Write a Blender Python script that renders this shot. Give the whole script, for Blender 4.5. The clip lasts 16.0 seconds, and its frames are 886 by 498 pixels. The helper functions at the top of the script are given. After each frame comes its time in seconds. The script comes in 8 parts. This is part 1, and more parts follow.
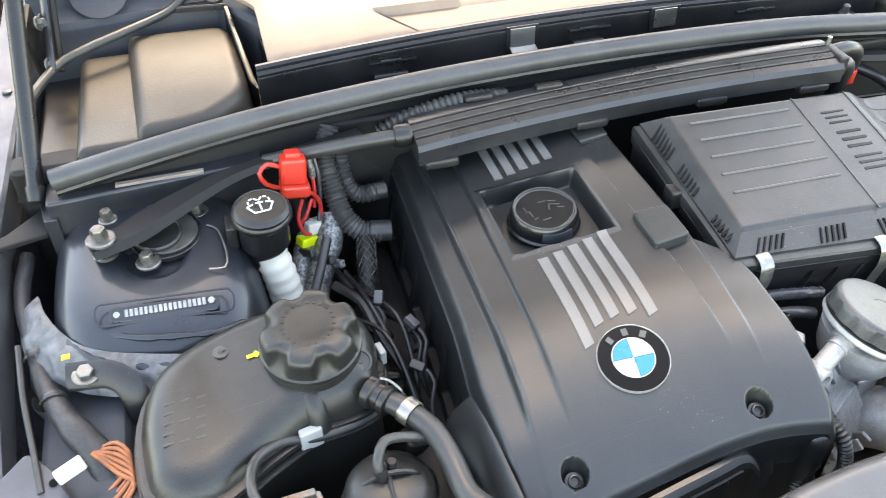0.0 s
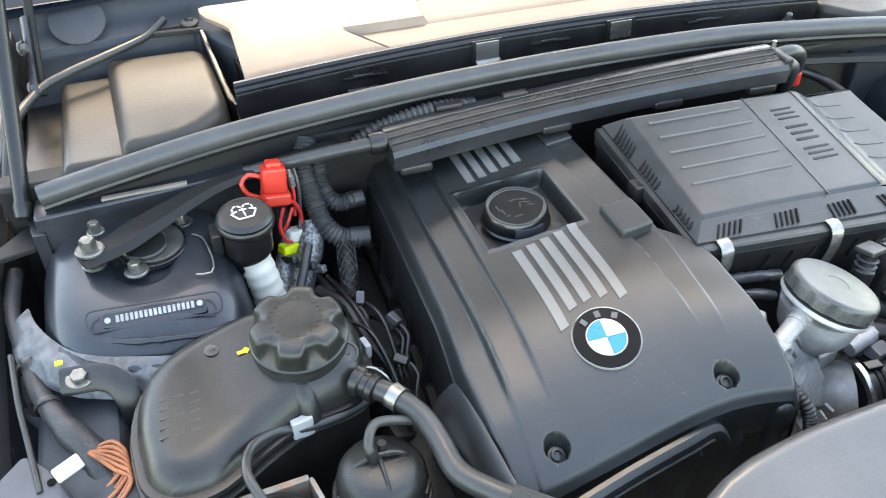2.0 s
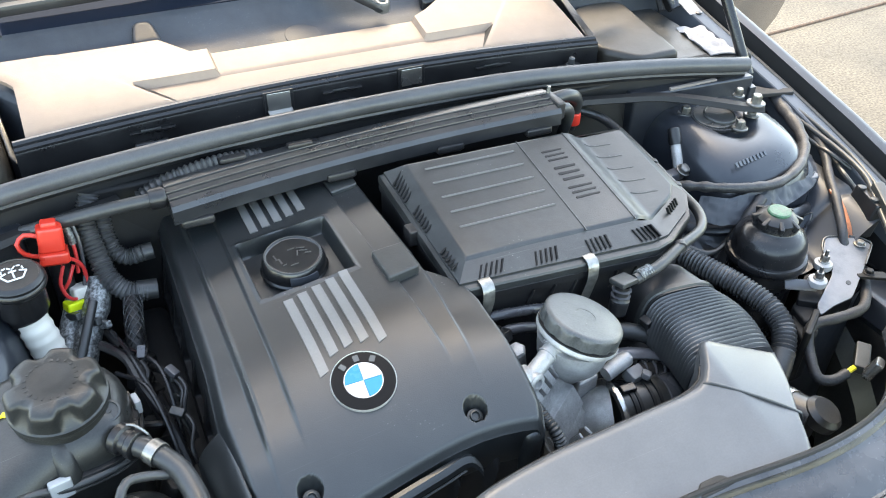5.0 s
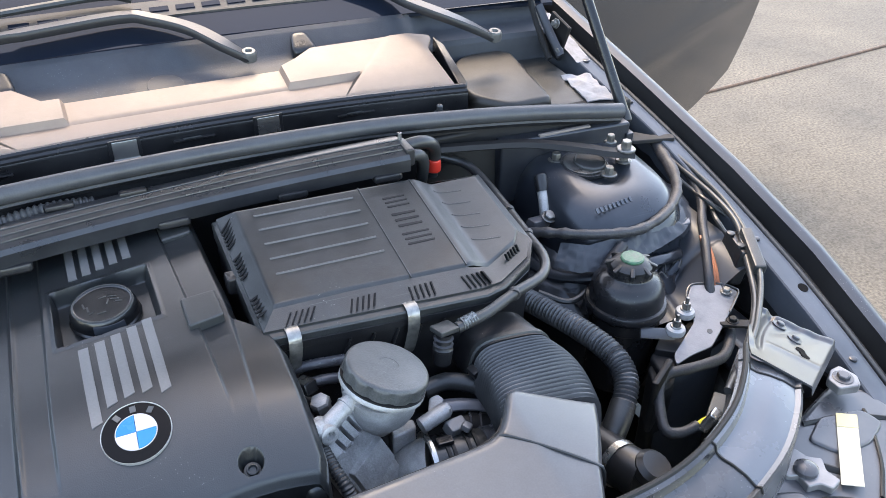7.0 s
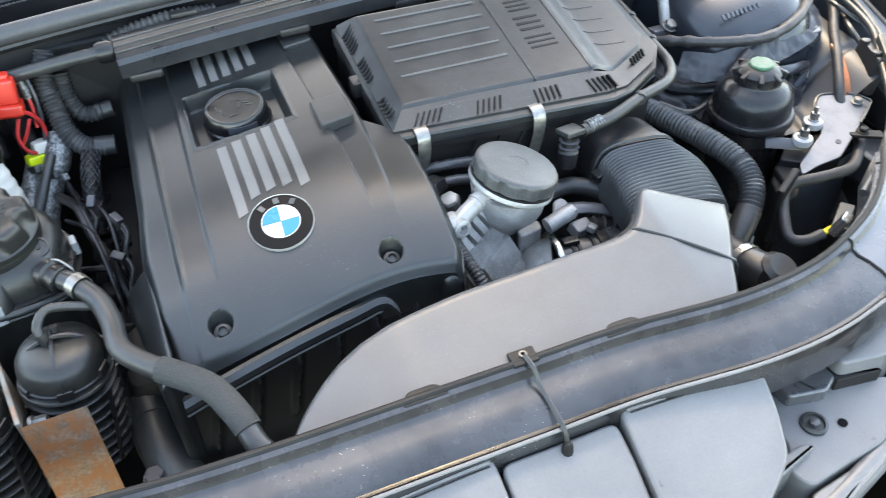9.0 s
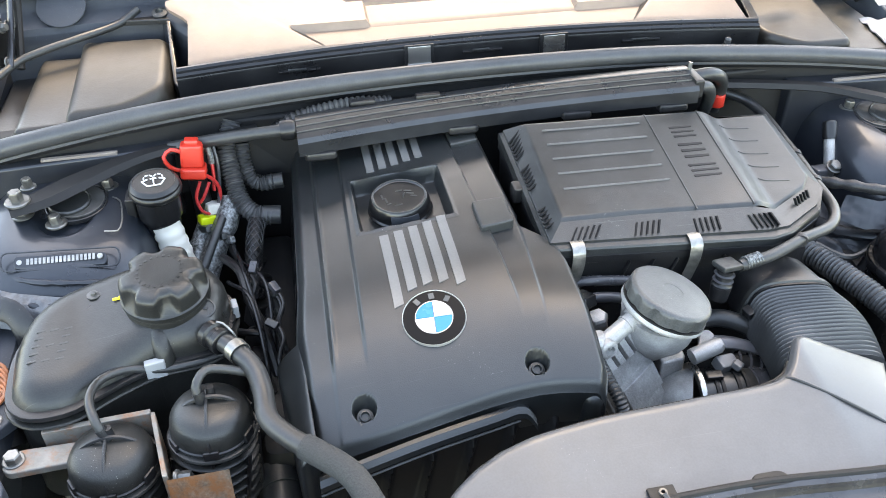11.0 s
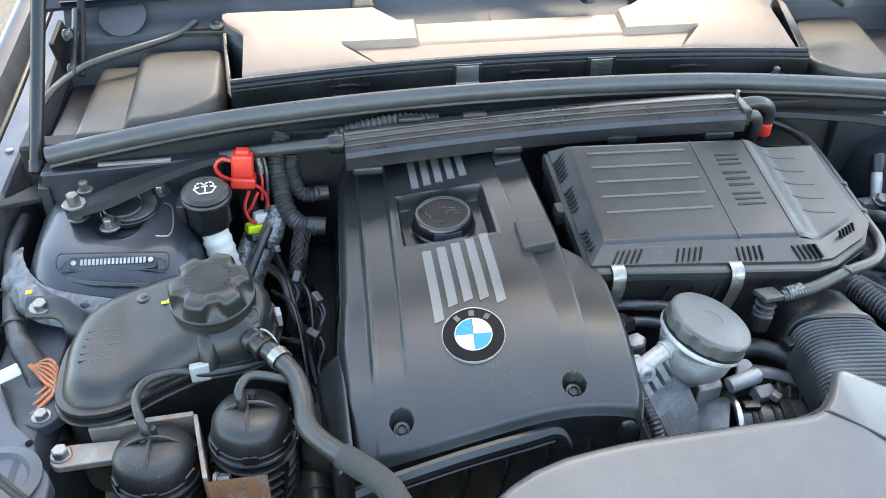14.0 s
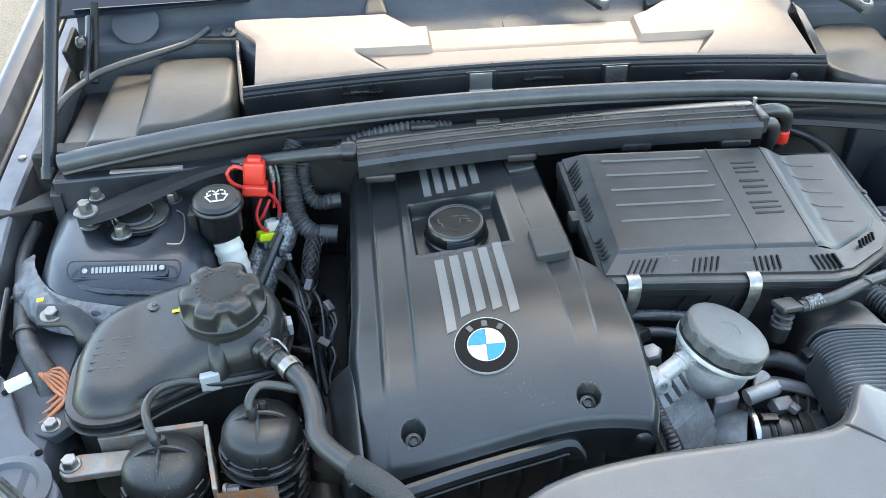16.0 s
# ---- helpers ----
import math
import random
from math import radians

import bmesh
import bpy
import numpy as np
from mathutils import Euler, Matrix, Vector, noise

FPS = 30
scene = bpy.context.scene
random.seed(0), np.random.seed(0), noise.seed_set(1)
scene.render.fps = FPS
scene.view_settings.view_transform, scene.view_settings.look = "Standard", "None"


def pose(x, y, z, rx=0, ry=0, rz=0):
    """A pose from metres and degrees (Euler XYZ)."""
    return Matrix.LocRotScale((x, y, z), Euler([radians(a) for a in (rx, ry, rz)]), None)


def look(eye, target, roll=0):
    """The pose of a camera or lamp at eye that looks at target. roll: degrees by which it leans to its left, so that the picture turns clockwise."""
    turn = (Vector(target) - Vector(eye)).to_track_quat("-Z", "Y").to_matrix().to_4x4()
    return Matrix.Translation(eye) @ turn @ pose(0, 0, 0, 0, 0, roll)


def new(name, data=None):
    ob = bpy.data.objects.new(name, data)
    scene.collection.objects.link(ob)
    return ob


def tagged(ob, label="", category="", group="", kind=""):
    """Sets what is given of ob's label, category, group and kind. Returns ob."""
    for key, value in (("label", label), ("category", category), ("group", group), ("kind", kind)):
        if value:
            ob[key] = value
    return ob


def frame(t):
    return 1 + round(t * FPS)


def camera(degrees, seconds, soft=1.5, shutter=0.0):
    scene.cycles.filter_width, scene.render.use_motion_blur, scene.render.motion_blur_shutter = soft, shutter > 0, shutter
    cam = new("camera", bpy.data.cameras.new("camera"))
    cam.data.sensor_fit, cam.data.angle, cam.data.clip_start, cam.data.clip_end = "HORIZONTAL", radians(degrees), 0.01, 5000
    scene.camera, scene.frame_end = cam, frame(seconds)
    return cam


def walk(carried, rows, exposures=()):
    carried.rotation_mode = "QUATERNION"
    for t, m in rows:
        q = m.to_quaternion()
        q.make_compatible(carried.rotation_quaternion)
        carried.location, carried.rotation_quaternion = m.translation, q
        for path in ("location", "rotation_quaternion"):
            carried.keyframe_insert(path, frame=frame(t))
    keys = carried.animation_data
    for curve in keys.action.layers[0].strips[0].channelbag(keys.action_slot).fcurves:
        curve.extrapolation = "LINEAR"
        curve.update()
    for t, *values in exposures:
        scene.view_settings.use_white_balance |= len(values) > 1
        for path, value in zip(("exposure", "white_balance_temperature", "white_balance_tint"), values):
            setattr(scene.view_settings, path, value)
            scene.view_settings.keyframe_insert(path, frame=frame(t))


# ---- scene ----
cam = camera(55.7, 16.0, soft=0.7, shutter=0.3)
SUN_ELEVATION, SUN_AZIMUTH = 51.0, 16.0  # azimuth from +y towards +x
SUN_STRENGTH, SKY_STRENGTH, EXPOSURE = 0.34, 0.15, 3.27
METRES, EYE, TILT, LEAN, TURN = 0.86, 1.42, -41.0, -0.25, -16.75
ROWS = [
    (0.0, 0.0, 0.0, 0.0, -0.0, 0.0, -0.0),
    (0.5, -0.0548, -0.0124, -0.0195, -0.53, 0.27, 0.12),
    (1.0, -0.0459, -0.0215, -0.0298, -0.85, 1.28, 0.73),
    (1.5, -0.0378, -0.0304, -0.0406, -1.32, 2.07, 1.3),
    (2.0, -0.0126, -0.0462, -0.0525, -2.05, 2.61, 2.32),
    (2.5, 0.0224, -0.0736, -0.0865, -5.95, 2.77, 3.63),
    (3.0, 0.0445, -0.0847, -0.0948, -9.6, 2.16, 5.22),
    (5.5, 0.2523, -0.1043, -0.0176, -7.08, 5.03, 5.21),
    (6.0, 0.3755, -0.1055, -0.0474, -5.55, 7.13, 4.32),
    (6.5, 0.4328, -0.1312, -0.0616, -6.04, 7.19, 4.45),
    (7.0, 0.4389, -0.1195, -0.0678, -7.04, 7.54, 5.42),
    (7.5, 0.4379, -0.1281, -0.0567, -7.53, 6.79, 6.56),
    (8.0, 0.4332, -0.1415, -0.108, -7.16, 4.77, 7.01),
    (8.5, 0.4093, -0.1127, -0.1403, -6.94, -1.47, 7.94),
    (9.0, 0.3592, -0.1135, -0.1344, -2.15, -1.82, 5.06),
    (9.5, 0.3373, -0.1169, -0.1237, -0.15, -1.05, 3.06),
    (10.0, 0.307, -0.122, -0.1039, 1.73, 2.34, 0.97),
    (12.5, 0.2885, -0.1392, -0.0895, 6.11, 3.62, -5.84),
    (13.0, 0.2903, -0.1518, -0.0957, 6.11, 3.56, -5.9),
    (13.5, 0.2953, -0.1533, -0.0974, 6.4, 3.96, -5.82),
    (14.0, 0.2858, -0.1506, -0.0915, 6.68, 4.24, -5.71),
    (14.5, 0.2824, -0.1436, -0.0884, 7.03, 4.53, -5.73),
    (15.0, 0.2841, -0.1405, -0.09, 7.27, 4.55, -5.71),
    (15.5, 0.2822, -0.1395, -0.0856, 7.38, 4.53, -5.81),
    (16.0, 0.284, -0.139, -0.0872, 7.54, 4.58, -5.91),
]
# exposure, white balance and tint drift a little along the way
BALANCE = [(t, EXPOSURE + e, k, g) for t, e, k, g in ((0.0, 0.67, 10750, 10), (1.5, 0.55, 9650, 6), (3.0, 0.52, 9950, 8), (5.5, 0.43, 8900, 4), (6.5, 0.15, 8450, 11), (7.5, -0.06, 7950, 10),
                                                       (8.5, 0.27, 7750, 3), (9.0, 0.46, 9250, 6), (9.5, 0.60, 9800, 9), (10.0, 0.62, 9900, 9), (12.5, 0.41, 9100, 6), (16.0, 0.37, 8350, 1))]
walk(cam, [(t, pose(-0.4835, 0, EYE, TILT, LEAN, TURN) @ pose(METRES * x, METRES * y, METRES * z, 90 + pitch, roll, yaw)) for t, x, y, z, yaw, pitch, roll in ROWS], BALANCE)

# ---- light: a warm sun behind the car, mostly hidden by the raised bonnet; open sky over the drive ----
world = bpy.data.worlds.new("sky")
scene.world = world
world.use_nodes = True
wn = world.node_tree.nodes
sky = wn.new("ShaderNodeTexSky")
sky.sky_type, sky.sun_disc = "NISHITA", False
sky.sun_elevation, sky.sun_rotation = radians(SUN_ELEVATION), radians(SUN_AZIMUTH)
sky.air_density, sky.dust_density = 0.8, 1.0
world.node_tree.links.new(sky.outputs[0], wn["Background"].inputs[0])
wn["Background"].inputs[1].default_value = SKY_STRENGTH
sun = bpy.data.lights.new("sun", "SUN")
sun.energy, sun.angle, sun.color = SUN_STRENGTH, radians(14), (1.0, 0.89, 0.78)
sun_ob = new("sun", sun)
ca, sa = math.cos(radians(SUN_ELEVATION)), math.sin(radians(SUN_ELEVATION))
sun_dir = Vector((ca * math.sin(radians(SUN_AZIMUTH)), ca * math.cos(radians(SUN_AZIMUTH)), sa))
sun_ob.matrix_world = look(sun_dir * 20, (0, 0, 0))


# ---- materials ----
def material(name, color, rough=0.5, metal=0.0, grain=0.0, grain_scale=400.0, spread=0.25, stain_scale=9.0,
             rough_spread=0.12, speck=0.0, dust=0.0, dust_color=(0.32, 0.29, 0.26), rust=0.0, coat=0.0, spec=0.5, spots=0.0, scratch=0.0):
    """Principled surface: fine grain bump, broad tonal stains, dust on upward faces, optional rust."""
    m = bpy.data.materials.new(name)
    m.use_nodes = True
    nt = m.node_tree
    n, l = nt.nodes, nt.links
    b = n["Principled BSDF"]
    geo = n.new("ShaderNodeNewGeometry")
    broad = n.new("ShaderNodeTexNoise")
    broad.inputs["Scale"].default_value, broad.inputs["Detail"].default_value = stain_scale, 6
    broad.inputs["Roughness"].default_value = 0.62
    l.new(geo.outputs["Position"], broad.inputs["Vector"])
    fine = n.new("ShaderNodeTexNoise")
    fine.inputs["Scale"].default_value, fine.inputs["Detail"].default_value = grain_scale, 2
    l.new(geo.outputs["Position"], fine.inputs["Vector"])
    ramp = n.new("ShaderNodeMapRange")
    ramp.inputs["From Min"].default_value, ramp.inputs["From Max"].default_value = 0.32, 0.68
    ramp.inputs["To Min"].default_value, ramp.inputs["To Max"].default_value = 1 - spread, 1 + spread
    l.new(broad.outputs["Fac"], ramp.inputs["Value"])
    tone = n.new("ShaderNodeMix")
    tone.data_type, tone.blend_type = "RGBA", "MULTIPLY"
    tone.inputs["Factor"].default_value = 1.0
    tone.inputs[6].default_value = (*color, 1)
    l.new(ramp.outputs[0], tone.inputs[7])
    last = tone.outputs[2]
    if speck:
        sp = n.new("ShaderNodeMapRange")
        sp.inputs["From Min"].default_value, sp.inputs["From Max"].default_value = 0.34, 0.66
        sp.inputs["To Min"].default_value, sp.inputs["To Max"].default_value = 1 - speck, 1 + speck
        l.new(fine.outputs["Fac"], sp.inputs["Value"])
        mul = n.new("ShaderNodeMix")
        mul.data_type, mul.blend_type = "RGBA", "MULTIPLY"
        mul.inputs["Factor"].default_value = 1.0
        l.new(last, mul.inputs[6])
        l.new(sp.outputs[0], mul.inputs[7])
        last = mul.outputs[2]
    if dust or rust:
        mask = n.new("ShaderNodeTexNoise")
        mask.inputs["Scale"].default_value, mask.inputs["Detail"].default_value = (26.0 if dust else 60.0), 8
        mask.inputs["Roughness"].default_value = 0.7
        l.new(geo.outputs["Position"], mask.inputs["Vector"])
        mr = n.new("ShaderNodeMapRange")
        lo = 0.42 if dust else 0.62 - 0.25 * rust
        mr.inputs["From Min"].default_value, mr.inputs["From Max"].default_value = lo, lo + 0.25
        mr.inputs["To Max"].default_value = dust or 1.0
        l.new(mask.outputs["Fac"], mr.inputs["Value"])
        mix = n.new("ShaderNodeMix")
        mix.data_type = "RGBA"
        l.new(mr.outputs[0], mix.inputs["Factor"])
        l.new(last, mix.inputs[6])
        mix.inputs[7].default_value = (*(dust_color if dust else (0.26, 0.10, 0.035)), 1)
        last = mix.outputs[2]
    if spots:
        vor = n.new("ShaderNodeTexVoronoi")
        vor.inputs["Scale"].default_value = 240.0
        l.new(geo.outputs["Position"], vor.inputs["Vector"])
        sr = n.new("ShaderNodeMapRange")
        sr.inputs["From Min"].default_value, sr.inputs["From Max"].default_value = 0.13, 0.08
        sr.inputs["To Max"].default_value = spots
        l.new(vor.outputs["Distance"], sr.inputs["Value"])
        gate = n.new("ShaderNodeMath")
        gate.operation = "MULTIPLY"
        gr = n.new("ShaderNodeMapRange")
        gr.inputs["From Min"].default_value, gr.inputs["From Max"].default_value = 0.55, 0.62
        l.new(broad.outputs["Fac"], gr.inputs["Value"])
        l.new(sr.outputs[0], gate.inputs[0])
        l.new(gr.outputs[0], gate.inputs[1])
        mix = n.new("ShaderNodeMix")
        mix.data_type = "RGBA"
        l.new(gate.outputs[0], mix.inputs["Factor"])
        l.new(last, mix.inputs[6])
        mix.inputs[7].default_value = (0.4, 0.38, 0.36, 1)
        last = mix.outputs[2]
    for turn in ((25, -60) if scratch else ()):
        # sparse fine hairline scratches in one lie
        lie = n.new("ShaderNodeMapping")
        lie.inputs["Rotation"].default_value = (0, 0, radians(turn))
        lie.inputs["Scale"].default_value = (9, 900, 9)
        l.new(geo.outputs["Position"], lie.inputs["Vector"])
        hair = n.new("ShaderNodeTexNoise")
        hair.inputs["Scale"].default_value, hair.inputs["Detail"].default_value = 1.0, 1
        l.new(lie.outputs[0], hair.inputs["Vector"])
        cut = n.new("ShaderNodeMapRange")
        cut.inputs["From Min"].default_value, cut.inputs["From Max"].default_value = 0.74, 0.80
        cut.inputs["To Max"].default_value = scratch
        l.new(hair.outputs["Fac"], cut.inputs["Value"])
        mix = n.new("ShaderNodeMix")
        mix.data_type = "RGBA"
        l.new(cut.outputs[0], mix.inputs["Factor"])
        l.new(last, mix.inputs[6])
        mix.inputs[7].default_value = (0.16, 0.16, 0.16, 1)
        last = mix.outputs[2]
    l.new(last, b.inputs["Base Color"])
    rr = n.new("ShaderNodeMapRange")
    rr.inputs["From Min"].default_value, rr.inputs["From Max"].default_value = 0.3, 0.7
    rr.inputs["To Min"].default_value = max(0.02, rough - rough_spread)
    rr.inputs["To Max"].default_value = min(1.0, rough + rough_spread)
    l.new(broad.outputs["Fac"], rr.inputs["Value"])
    l.new(rr.outputs[0], b.inputs["Roughness"])
    b.inputs["Metallic"].default_value = metal
    b.inputs["Specular IOR Level"].default_value = spec
    b.inputs["Coat Weight"].default_value = coat
    if grain:
        bump = n.new("ShaderNodeBump")
        bump.inputs["Strength"].default_value, bump.inputs["Distance"].default_value = grain, 0.0006
        l.new(fine.outputs["Fac"], bump.inputs["Height"])
        l.new(bump.outputs[0], b.inputs["Normal"])
    return m


COVER = material("moulded_cover_plastic", (0.0062, 0.0078, 0.0088), 0.40, grain=0.2, grain_scale=900, spots=0.45, rough_spread=0.06, spec=0.66, speck=0.15, dust=0.12, dust_color=(0.030, 0.033, 0.033), scratch=0.10)
PLASTIC = material("black_plastic", (0.008, 0.008, 0.009), 0.36, grain=0.3, grain_scale=700, dust=0.2, dust_color=(0.038, 0.037, 0.036), spec=0.45, spots=0.25, speck=0.2)
DULL = material("dull_grey_plastic", (0.0165, 0.0185, 0.019), 0.42, grain=0.35, grain_scale=600, dust=0.35, dust_color=(0.050, 0.051, 0.048), spots=0.35, stain_scale=14, speck=0.2)
# lid: the warm sheen on dark plastic is put into this base colour
LID = material("warm_sheen_lid_plastic", (0.20, 0.143, 0.110), 0.50, grain=0.2, grain_scale=500, dust=0.35, dust_color=(0.25, 0.186, 0.145), rough_spread=0.06, spread=0.10, spec=0.36)
BOXLID = material("weathered_box_plastic", (0.024, 0.0205, 0.0165), 0.44, grain=0.35, grain_scale=500, dust=0.3, dust_color=(0.042, 0.035, 0.028), spread=0.18, spec=0.42, speck=0.15)
SCOOP = material("grey_scoop_plastic", (0.055, 0.0575, 0.062), 0.38, grain=0.08, grain_scale=500, spread=0.16, dust=0.15, dust_color=(0.086, 0.089, 0.092), speck=0.06, spots=0.2, scratch=0.10)
RUBBER = material("black_rubber", (0.019, 0.0198, 0.0202), 0.40, grain=0.2, dust=0.2, dust_color=(0.062, 0.063, 0.063), speck=0.15)
# black parts; the shade of gaps and depths is put into this colour too
DEEP = material("black_parts_and_shade", (0.006, 0.006, 0.0065), 0.6, dust=0.1, dust_color=(0.02, 0.02, 0.02), spec=0.3)
PAINT = material("graphite_car_paint", (0.021, 0.0235, 0.029), 0.36, metal=0.3, spread=0.15, coat=0.15, dust=0.22, dust_color=(0.050, 0.052, 0.056), rough_spread=0.10, spots=0.3)
SILVERPAINT = material("bare_inner_panel", (0.058, 0.066, 0.080), 0.46, metal=0.15, spread=0.25, dust=0.3, dust_color=(0.095, 0.096, 0.10), spec=0.28, spots=0.2)
GLOSS = material("glossy_black_panel", (0.009, 0.009, 0.010), 0.26, spread=0.2, dust=0.08, dust_color=(0.03, 0.03, 0.03), spots=0.3, rough_spread=0.08, spec=0.4)
ALU = material("cast_aluminium", (0.30, 0.298, 0.294), 0.44, metal=0.3, grain=0.6, grain_scale=700, dust=0.4, dust_color=(0.19, 0.188, 0.184), spread=0.30, stain_scale=45, speck=0.08, spots=0.3)
ZINC = material("zinc_plated_steel", (0.16, 0.157, 0.148), 0.36, metal=0.8, grain=0.4, spread=0.4, stain_scale=60)
SCUTTLE = material("blue_grey_scuttle_plastic", (0.030, 0.034, 0.041), 0.52, grain=0.3, dust=0.2, dust_color=(0.06, 0.062, 0.066), spec=0.25, spots=0.2)
STAMP = material("bare_stamped_metal", (0.25, 0.247, 0.245), 0.5, metal=0.2, spread=0.3, stain_scale=120)
WIPERBLACK = material("satin_wiper_black", (0.015, 0.0155, 0.017), 0.36, grain=0.3, spots=0.2, spec=0.4)
RIBBED = material("grey_ribbed_rubber", (0.042, 0.043, 0.045), 0.40, grain=0.2, dust=0.2, dust_color=(0.10, 0.10, 0.10), spec=0.5)
TAN = material("tan_felt_strip", (0.17, 0.14, 0.12), 0.8, grain=0.6)
# grey metal; on slam panel corner and bumper its paleness stands for reflected sky
CORNER = material("grey_pressing_with_sheen", (0.100, 0.104, 0.112), 0.26, metal=0.5, spread=0.16, dust=0.2, dust_color=(0.11, 0.11, 0.115), spots=0.3, rough_spread=0.08)
SHIELD = material("stained_sheet_metal", (0.085, 0.084, 0.082), 0.36, metal=0.5, grain=0.4, spread=0.5, stain_scale=24, rough_spread=0.15, spec=0.35)
ZINCPLATE = material("stained_zinc_plate", (0.175, 0.175, 0.18), 0.38, metal=0.45, grain=0.3, spread=0.35, stain_scale=26, dust=0.3, dust_color=(0.11, 0.107, 0.104), rough_spread=0.12, spec=0.4)
ENDPLATE = material("dull_end_pressing", (0.052, 0.054, 0.060), 0.36, metal=0.35, spread=0.18, dust=0.25, dust_color=(0.085, 0.085, 0.088), spots=0.4, rough_spread=0.08)
STEEL = material("clip_steel", (0.40, 0.395, 0.38), 0.30, metal=0.95, spread=0.1)
BEAMPAINT = material("slate_metallic_pressing", (0.030, 0.031, 0.034), 0.24, metal=0.35, spread=0.5, coat=0.30, dust=0.35, dust_color=(0.052, 0.051, 0.050), spots=0.9, rough_spread=0.12, stain_scale=16, scratch=0.18)
SLATE = material("slate_blue_plastic", (0.020, 0.024, 0.031), 0.5, spread=0.2, dust=0.2, dust_color=(0.035, 0.037, 0.042))
STRIPE = material("brushed_silver_trim", (0.145, 0.144, 0.140), 0.46, metal=0.35, grain=0.2, spread=0.10, speck=0.03)
CAPBLACK = material("glossy_cap_plastic", (0.006, 0.006, 0.0065), 0.22, spread=0.2, dust=0.10, dust_color=(0.03, 0.03, 0.03), spots=0.3, rough_spread=0.08, spec=0.55)
BOXTOP = material("scuffed_box_plastic", (0.0135, 0.0150, 0.0155), 0.40, grain=0.35, grain_scale=700, dust=0.35, dust_color=(0.038, 0.040, 0.040), spots=0.45, stain_scale=11, speck=0.2, spec=0.5, scratch=0.18)
# paler than the lid's own plastic, so that the ribs stand out
BOXRIB = material("pale_rib_edge", (0.060, 0.061, 0.061), 0.40, spread=0.15)
BOXDARK = material("slot_shade_black", (0.004, 0.004, 0.0045), 0.6, spread=0.2, spec=0.2)
CLIPSTEEL = material("tarnished_clip_steel", (0.24, 0.235, 0.22), 0.36, metal=0.85, grain=0.3, spread=0.3, stain_scale=90)
SEALRUB = material("dusty_seal_rubber", (0.036, 0.037, 0.039), 0.40, grain=0.25, grain_scale=500, dust=0.3, dust_color=(0.075, 0.076, 0.078), speck=0.12, spec=0.5)
DUCT = material("satin_duct_plastic", (0.014, 0.0145, 0.016), 0.30, grain=0.2, grain_scale=600, dust=0.25, dust_color=(0.05, 0.05, 0.05), spec=0.6, rough_spread=0.08)
CHROME = material("emblem_chrome", (0.50, 0.49, 0.48), 0.35, metal=0.7, spread=0.05)
WHITE = material("white_enamel", (0.54, 0.54, 0.53), 0.28, spread=0.04, spec=0.3)
BLUE = material("blue_enamel", (0.0015, 0.165, 0.40), 0.28, spread=0.05, spec=0.25)
BLACK = material("black_enamel", (0.003, 0.003, 0.0035), 0.35, spread=0.05, spec=0.10)
LETTER = material("worn_letter_relief", (0.06, 0.06, 0.058), 0.4, spread=0.1)
RED = material("red_plastic", (0.52, 0.028, 0.016), 0.38, grain=0.15, spread=0.12)
REDWIRE = material("red_wire", (0.55, 0.03, 0.03), 0.45)
COPPER = material("orange_brown_wire", (0.27, 0.085, 0.032), 0.45, spread=0.4, stain_scale=60)
YELLOW = material("fluorescent_yellow_plastic", (0.62, 0.72, 0.02), 0.4)
MARKER = material("yellow_paint_mark", (0.72, 0.58, 0.03), 0.5)
CREAM = material("off_white_plastic", (0.52, 0.50, 0.45), 0.45, spread=0.08)
GREEN = material("green_print", (0.018, 0.085, 0.042), 0.5, spread=0.5, stain_scale=90, dust=0.45, dust_color=(0.20, 0.20, 0.16), speck=0.3)
SLEEVE = material("foil_fabric_sleeve", (0.13, 0.135, 0.135), 0.42, metal=0.45, grain=1.0, grain_scale=300, spread=0.5, stain_scale=150, speck=0.5)
TAPE = material("cloth_taped_loom", (0.016, 0.016, 0.018), 0.55, grain=0.8, grain_scale=350, dust=0.3, dust_color=(0.05, 0.05, 0.053), speck=0.3)
RUST = material("rusted_steel", (0.19, 0.145, 0.105), 0.7, metal=0.1, grain=0.9, grain_scale=300, rust=1.15, spread=0.5, stain_scale=35, speck=0.3)
RUSTSPOT = material("zinc_with_rust_spots", (0.19, 0.178, 0.158), 0.55, metal=0.25, grain=0.5, rust=0.55, spread=0.3, stain_scale=40)
CLIPGREY = material("pale_grey_clip_plastic", (0.27, 0.275, 0.275), 0.45, spread=0.15)
LIDGREY = material("dusty_screw_lid_plastic", (0.040, 0.043, 0.044), 0.42, grain=0.4, grain_scale=500, dust=0.45, dust_color=(0.078, 0.080, 0.080), spots=0.5, stain_scale=30, speck=0.25, scratch=0.12)
TOWER = material("navy_grey_tower_paint", (0.017, 0.0208, 0.0275), 0.34, metal=0.3, spread=0.15, coat=0.22, dust=0.18, dust_color=(0.045, 0.048, 0.054), rough_spread=0.10, spots=0.4, scratch=0.08)
FOAM = material("black_foam_sleeve", (0.021, 0.022, 0.022), 0.8, grain=1.0, grain_scale=500, speck=0.2)
FLANGE = material("lilac_grey_flange", (0.110, 0.110, 0.120), 0.42, metal=0.4, spread=0.3, dust=0.3, dust_color=(0.16, 0.155, 0.16), spots=0.4, stain_scale=22)
